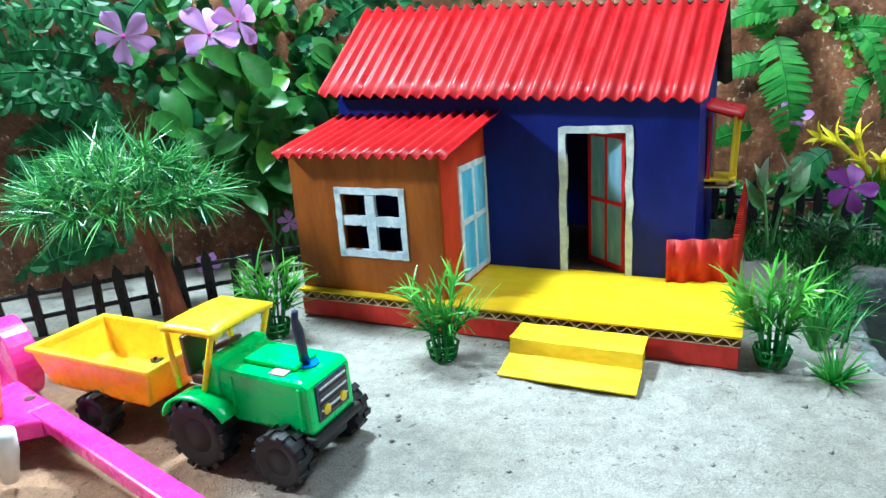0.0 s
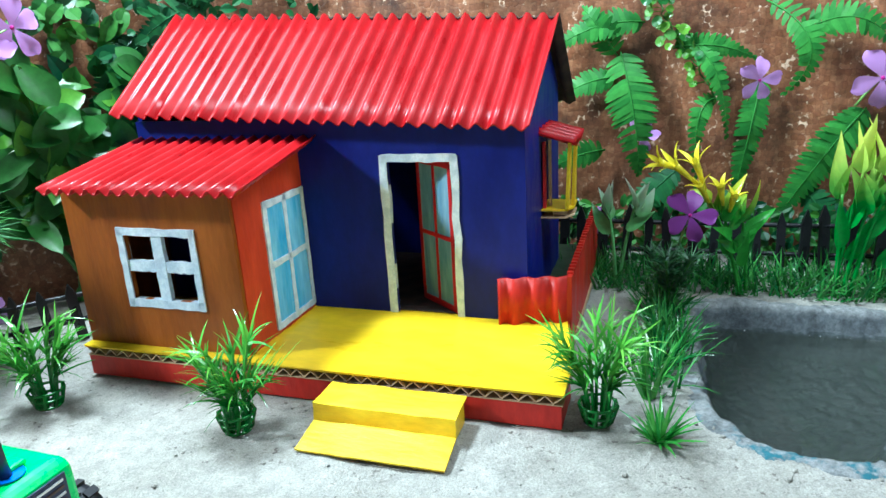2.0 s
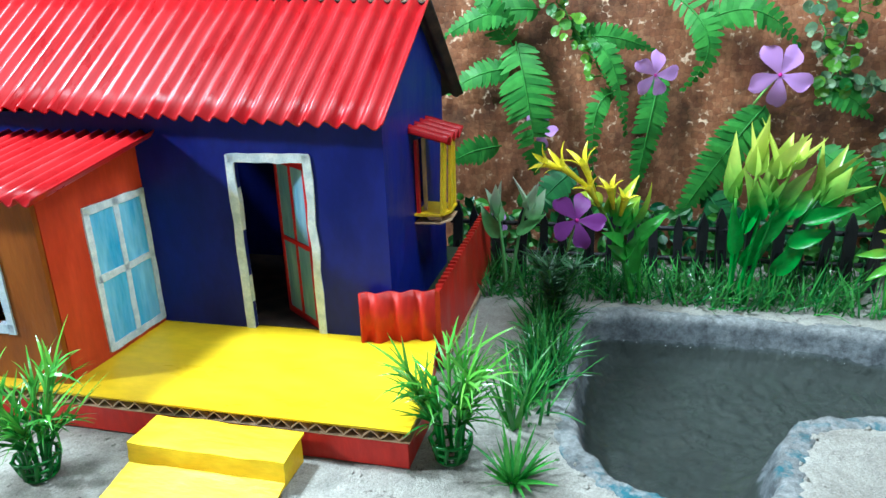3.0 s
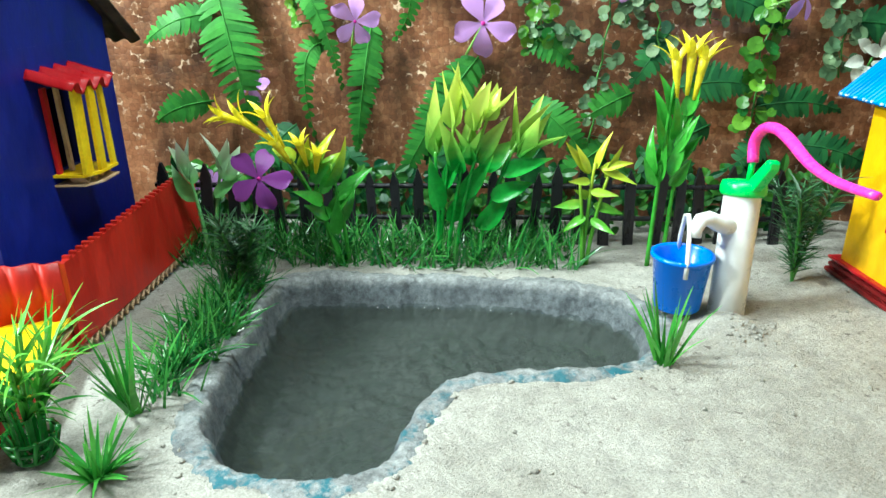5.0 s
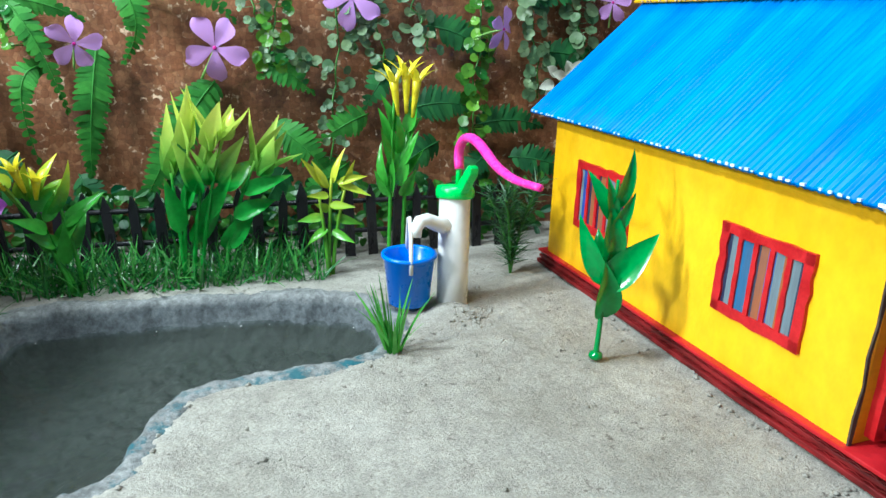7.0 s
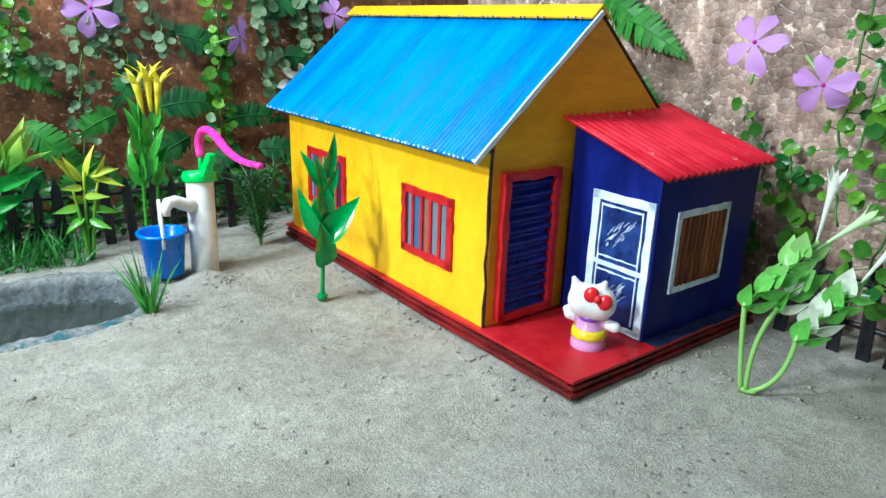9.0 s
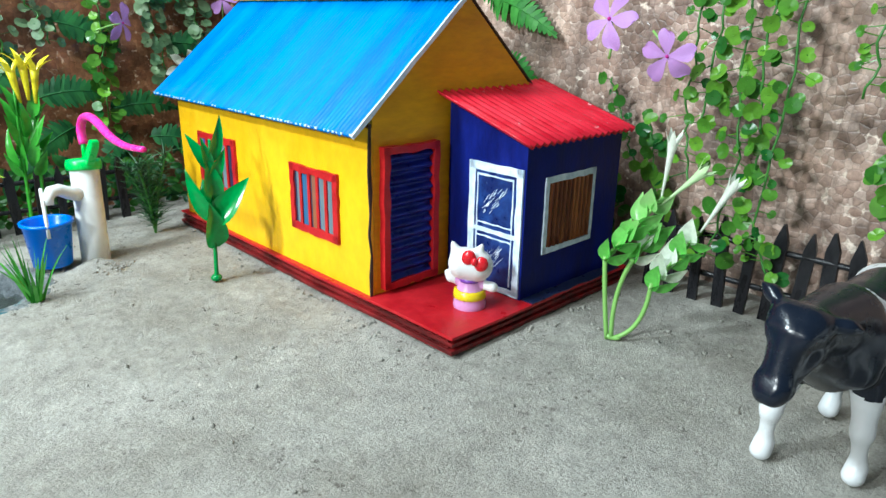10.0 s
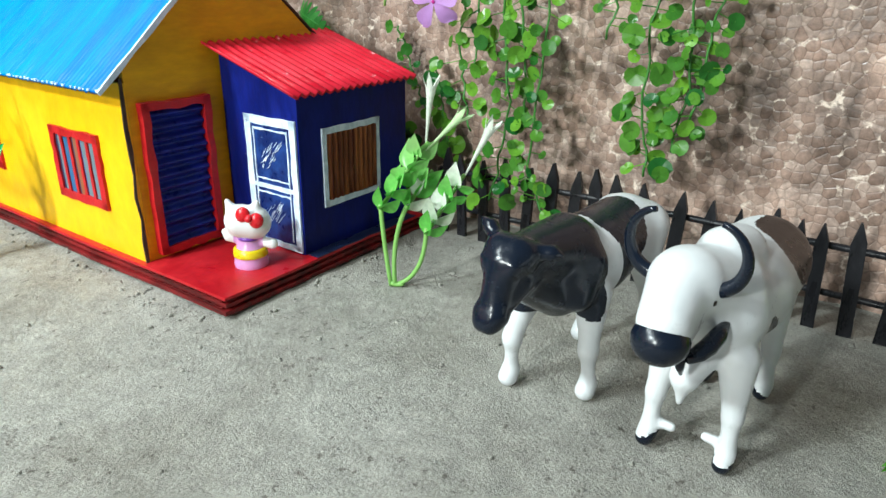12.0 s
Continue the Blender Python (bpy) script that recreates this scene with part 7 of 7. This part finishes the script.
fern(WALL_RIGHT, [([(-0.182, 0.1543), (-0.1243, 0.1332)], 0.022), ([(-0.190, 0.168), (-0.150, 0.145)], 0.021), ([(-0.166, 0.114), (-0.1345, 0.102)], 0.018), ([(-0.20, 0.17), (-0.15, 0.185)], 0.020)], LEAF_FERN, "light green fern fronds above the lean-to roof", 5)
fern(WALL_LEFT, [([(0.000, 0.120), (-0.075, 0.132)], 0.026), ([(0.010, 0.150), (-0.070, 0.165)], 0.024), ([(0.010, 0.092), (-0.080, 0.082)], 0.026), ([(0.020, 0.128), (0.075, 0.100)], 0.022), ([(0.030, 0.200), (-0.010, 0.150)], 0.022), ([(0.02, 0.06), (-0.06, 0.04)], 0.022), ([(-0.04, 0.19), (-0.1, 0.15)], 0.024), ([(0.0, 0.105), (-0.07, 0.108)], 0.024), ([(-0.02, 0.03), (-0.09, 0.015)], 0.022), ([(0.02, 0.175), (-0.06, 0.190)], 0.024), ([(-0.01, 0.142), (-0.10, 0.148)], 0.024), ([(0.005, 0.075), (-0.085, 0.062)], 0.024), ([(0.16, 0.17), (0.115, 0.125)], 0.022), ([(0.20, 0.19), (0.15, 0.165)], 0.022), ([(0.15, 0.11), (0.20, 0.085)], 0.022), ([(0.17, 0.215), (0.21, 0.18)], 0.022)], LEAF_FERN_DARK, "dark fern fronds on the wall behind the tree", 6)
fern(WALL_BACK, [([(-0.05, 0.062), (-0.085, 0.022)], 0.020), ([(-0.02, 0.048), (-0.005, 0.006)], 0.018), ([(0.03, 0.050), (0.055, 0.008)], 0.020), ([(0.10, 0.048), (0.075, 0.006)], 0.020), ([(0.16, 0.045), (0.185, 0.006)], 0.020), ([(0.22, 0.04), (0.245, 0.004)], 0.018)], LEAF_FERN_DARK, "dark drooping fern fronds behind the picket fence", 7)
shrub()
thicket(WALL_BACK, -0.13, 0.27, 0.0, 0.040, 800, 0.010, LEAF_BIG, "dark low foliage behind the picket fence", 9, -0.032, -0.003)
thicket(WALL_LEFT, 0.13, 0.28, 0.05, 0.24, 260, 0.012, LEAF_FERN_DARK, "dark small-leaved foliage beside the roof", 3)
thicket(WALL_LEFT, -0.16, 0.02, 0.02, 0.22, 150, 0.014, LEAF_FERN_DARK, "dark foliage behind the fence", 4, -0.03)
thicket(WALL_LEFT, -0.10, 0.01, 0.13, 0.20, 170, 0.008, LEAF_FERN_DARK, "small-leaved dark creeper behind the tree", 5, -0.06, -0.03)
thicket(WALL_LEFT, 0.02, 0.15, 0.05, 0.2, 240, 0.02, LEAF_BIG, "dense dark leaves behind the shrub", 6, -0.02, -0.003)
for k, (path, n, r) in enumerate(((((-0.022, 0.21), (-0.020, 0.150), (-0.024, 0.085)), 17, 0.0054), (((-0.008, 0.21), (-0.006, 0.120), (-0.001, 0.060), (-0.012, 0.016)), 30, 0.0056), (((0.006, 0.21), (0.004, 0.130), (0.010, 0.070)), 20, 0.0050), (((0.018, 0.21), (0.020, 0.120), (0.012, 0.040), (0.024, 0.014)), 28, 0.0046),
                                  (((-0.030, 0.17), (-0.034, 0.100), (-0.026, 0.055)), 13, 0.0044), (((0.074, 0.21), (0.075, 0.140), (0.072, 0.080), (0.080, 0.046)), 30, 0.0058), (((0.086, 0.21), (0.090, 0.150), (0.094, 0.090), (0.088, 0.060)), 26, 0.0050), (((0.100, 0.21), (0.102, 0.140), (0.098, 0.075)), 24, 0.0042), (((0.062, 0.21), (0.056, 0.170), (0.052, 0.110)), 26, 0.0028))):
    path = [(0.183 + (s - 0.183) * 0.926, 0.1375 + (z - 0.1375) * 0.926) for s, z in path]
    vine(WALL_RIGHT, path, int(n * 1.65), r * 0.80, LEAF_VINE, "round-leaved green creeper hanging before the tan wall", 40 + k, 0.0100, -0.037)
for k, (path, n, r) in enumerate((((( -0.078, 0.110), (-0.068, 0.085), (-0.056, 0.060)), 12, 0.0034), (((-0.075, 0.055), (-0.066, 0.040), (-0.074, 0.014)), 12, 0.0050), (((-0.050, 0.090), (-0.044, 0.060), (-0.036, 0.020)), 18, 0.0055))):
    vine(WALL_RIGHT, path, n, r, LEAF_VINE, "thin creeper strand beside the navy lean-to", 60 + k, 0.006)
for k, (path, n, r) in enumerate((((( 0.131, 0.21), (0.134, 0.135), (0.128, 0.050)), 40, 0.0034), (((0.110, 0.20), (0.100, 0.150), (0.090, 0.105)), 34, 0.0036), (((0.160, 0.21), (0.155, 0.150), (0.165, 0.100)), 24, 0.0038), (((0.185, 0.21), (0.180, 0.150), (0.190, 0.120)), 18, 0.0040), (((0.226, 0.21), (0.224, 0.130), (0.220, 0.056)), 44, 0.0048),
                                  (((0.255, 0.21), (0.258, 0.150), (0.268, 0.090)), 40, 0.0050), (((-0.070, 0.18), (-0.055, 0.150), (-0.032, 0.118)), 30, 0.0036), (((0.080, 0.16), (0.095, 0.120), (0.120, 0.110)), 26, 0.0034), (((0.300, 0.21), (0.290, 0.150), (0.300, 0.11)), 34, 0.0048), (((0.145, 0.2), (0.15, 0.15), (0.143, 0.12)), 30, 0.004))):
    vine(WALL_BACK, path, int(n * 1.5), r, LEAF_VINE_PALE if k not in (1, 4, 6) else LEAF_VINE, "small-leaved creeper hanging on the brown wall", 80 + k)


def white_blossom():
    rng = random.Random(4)
    t = thing("white_blossom", WALL_BACK @ pose(0.278, -0.022, 0.102), "white wall blossom cluster beside the blue roof", "flower")
    Mesh().tube(bezier((0, 0.018, -0.02), (0, 0.004, -0.012), (0, 0, 0), 5), 0.0008, 5).make("stalk", STEM, t, smooth=True)
    for k in range(11):
        a = 2.4 * k
        Mesh().leaf((0.006 * math.cos(a * 1.7), 0, 0.005 * math.sin(a)), (math.cos(a), -0.6, math.sin(a)), (0, -1, 0.3), rnd(rng, 0.009, 0.014), rnd(rng, 0.006, 0.008), 0.6, 0.4, 5).make("petal", PETAL_WHITE, t, smooth=True)


white_blossom()
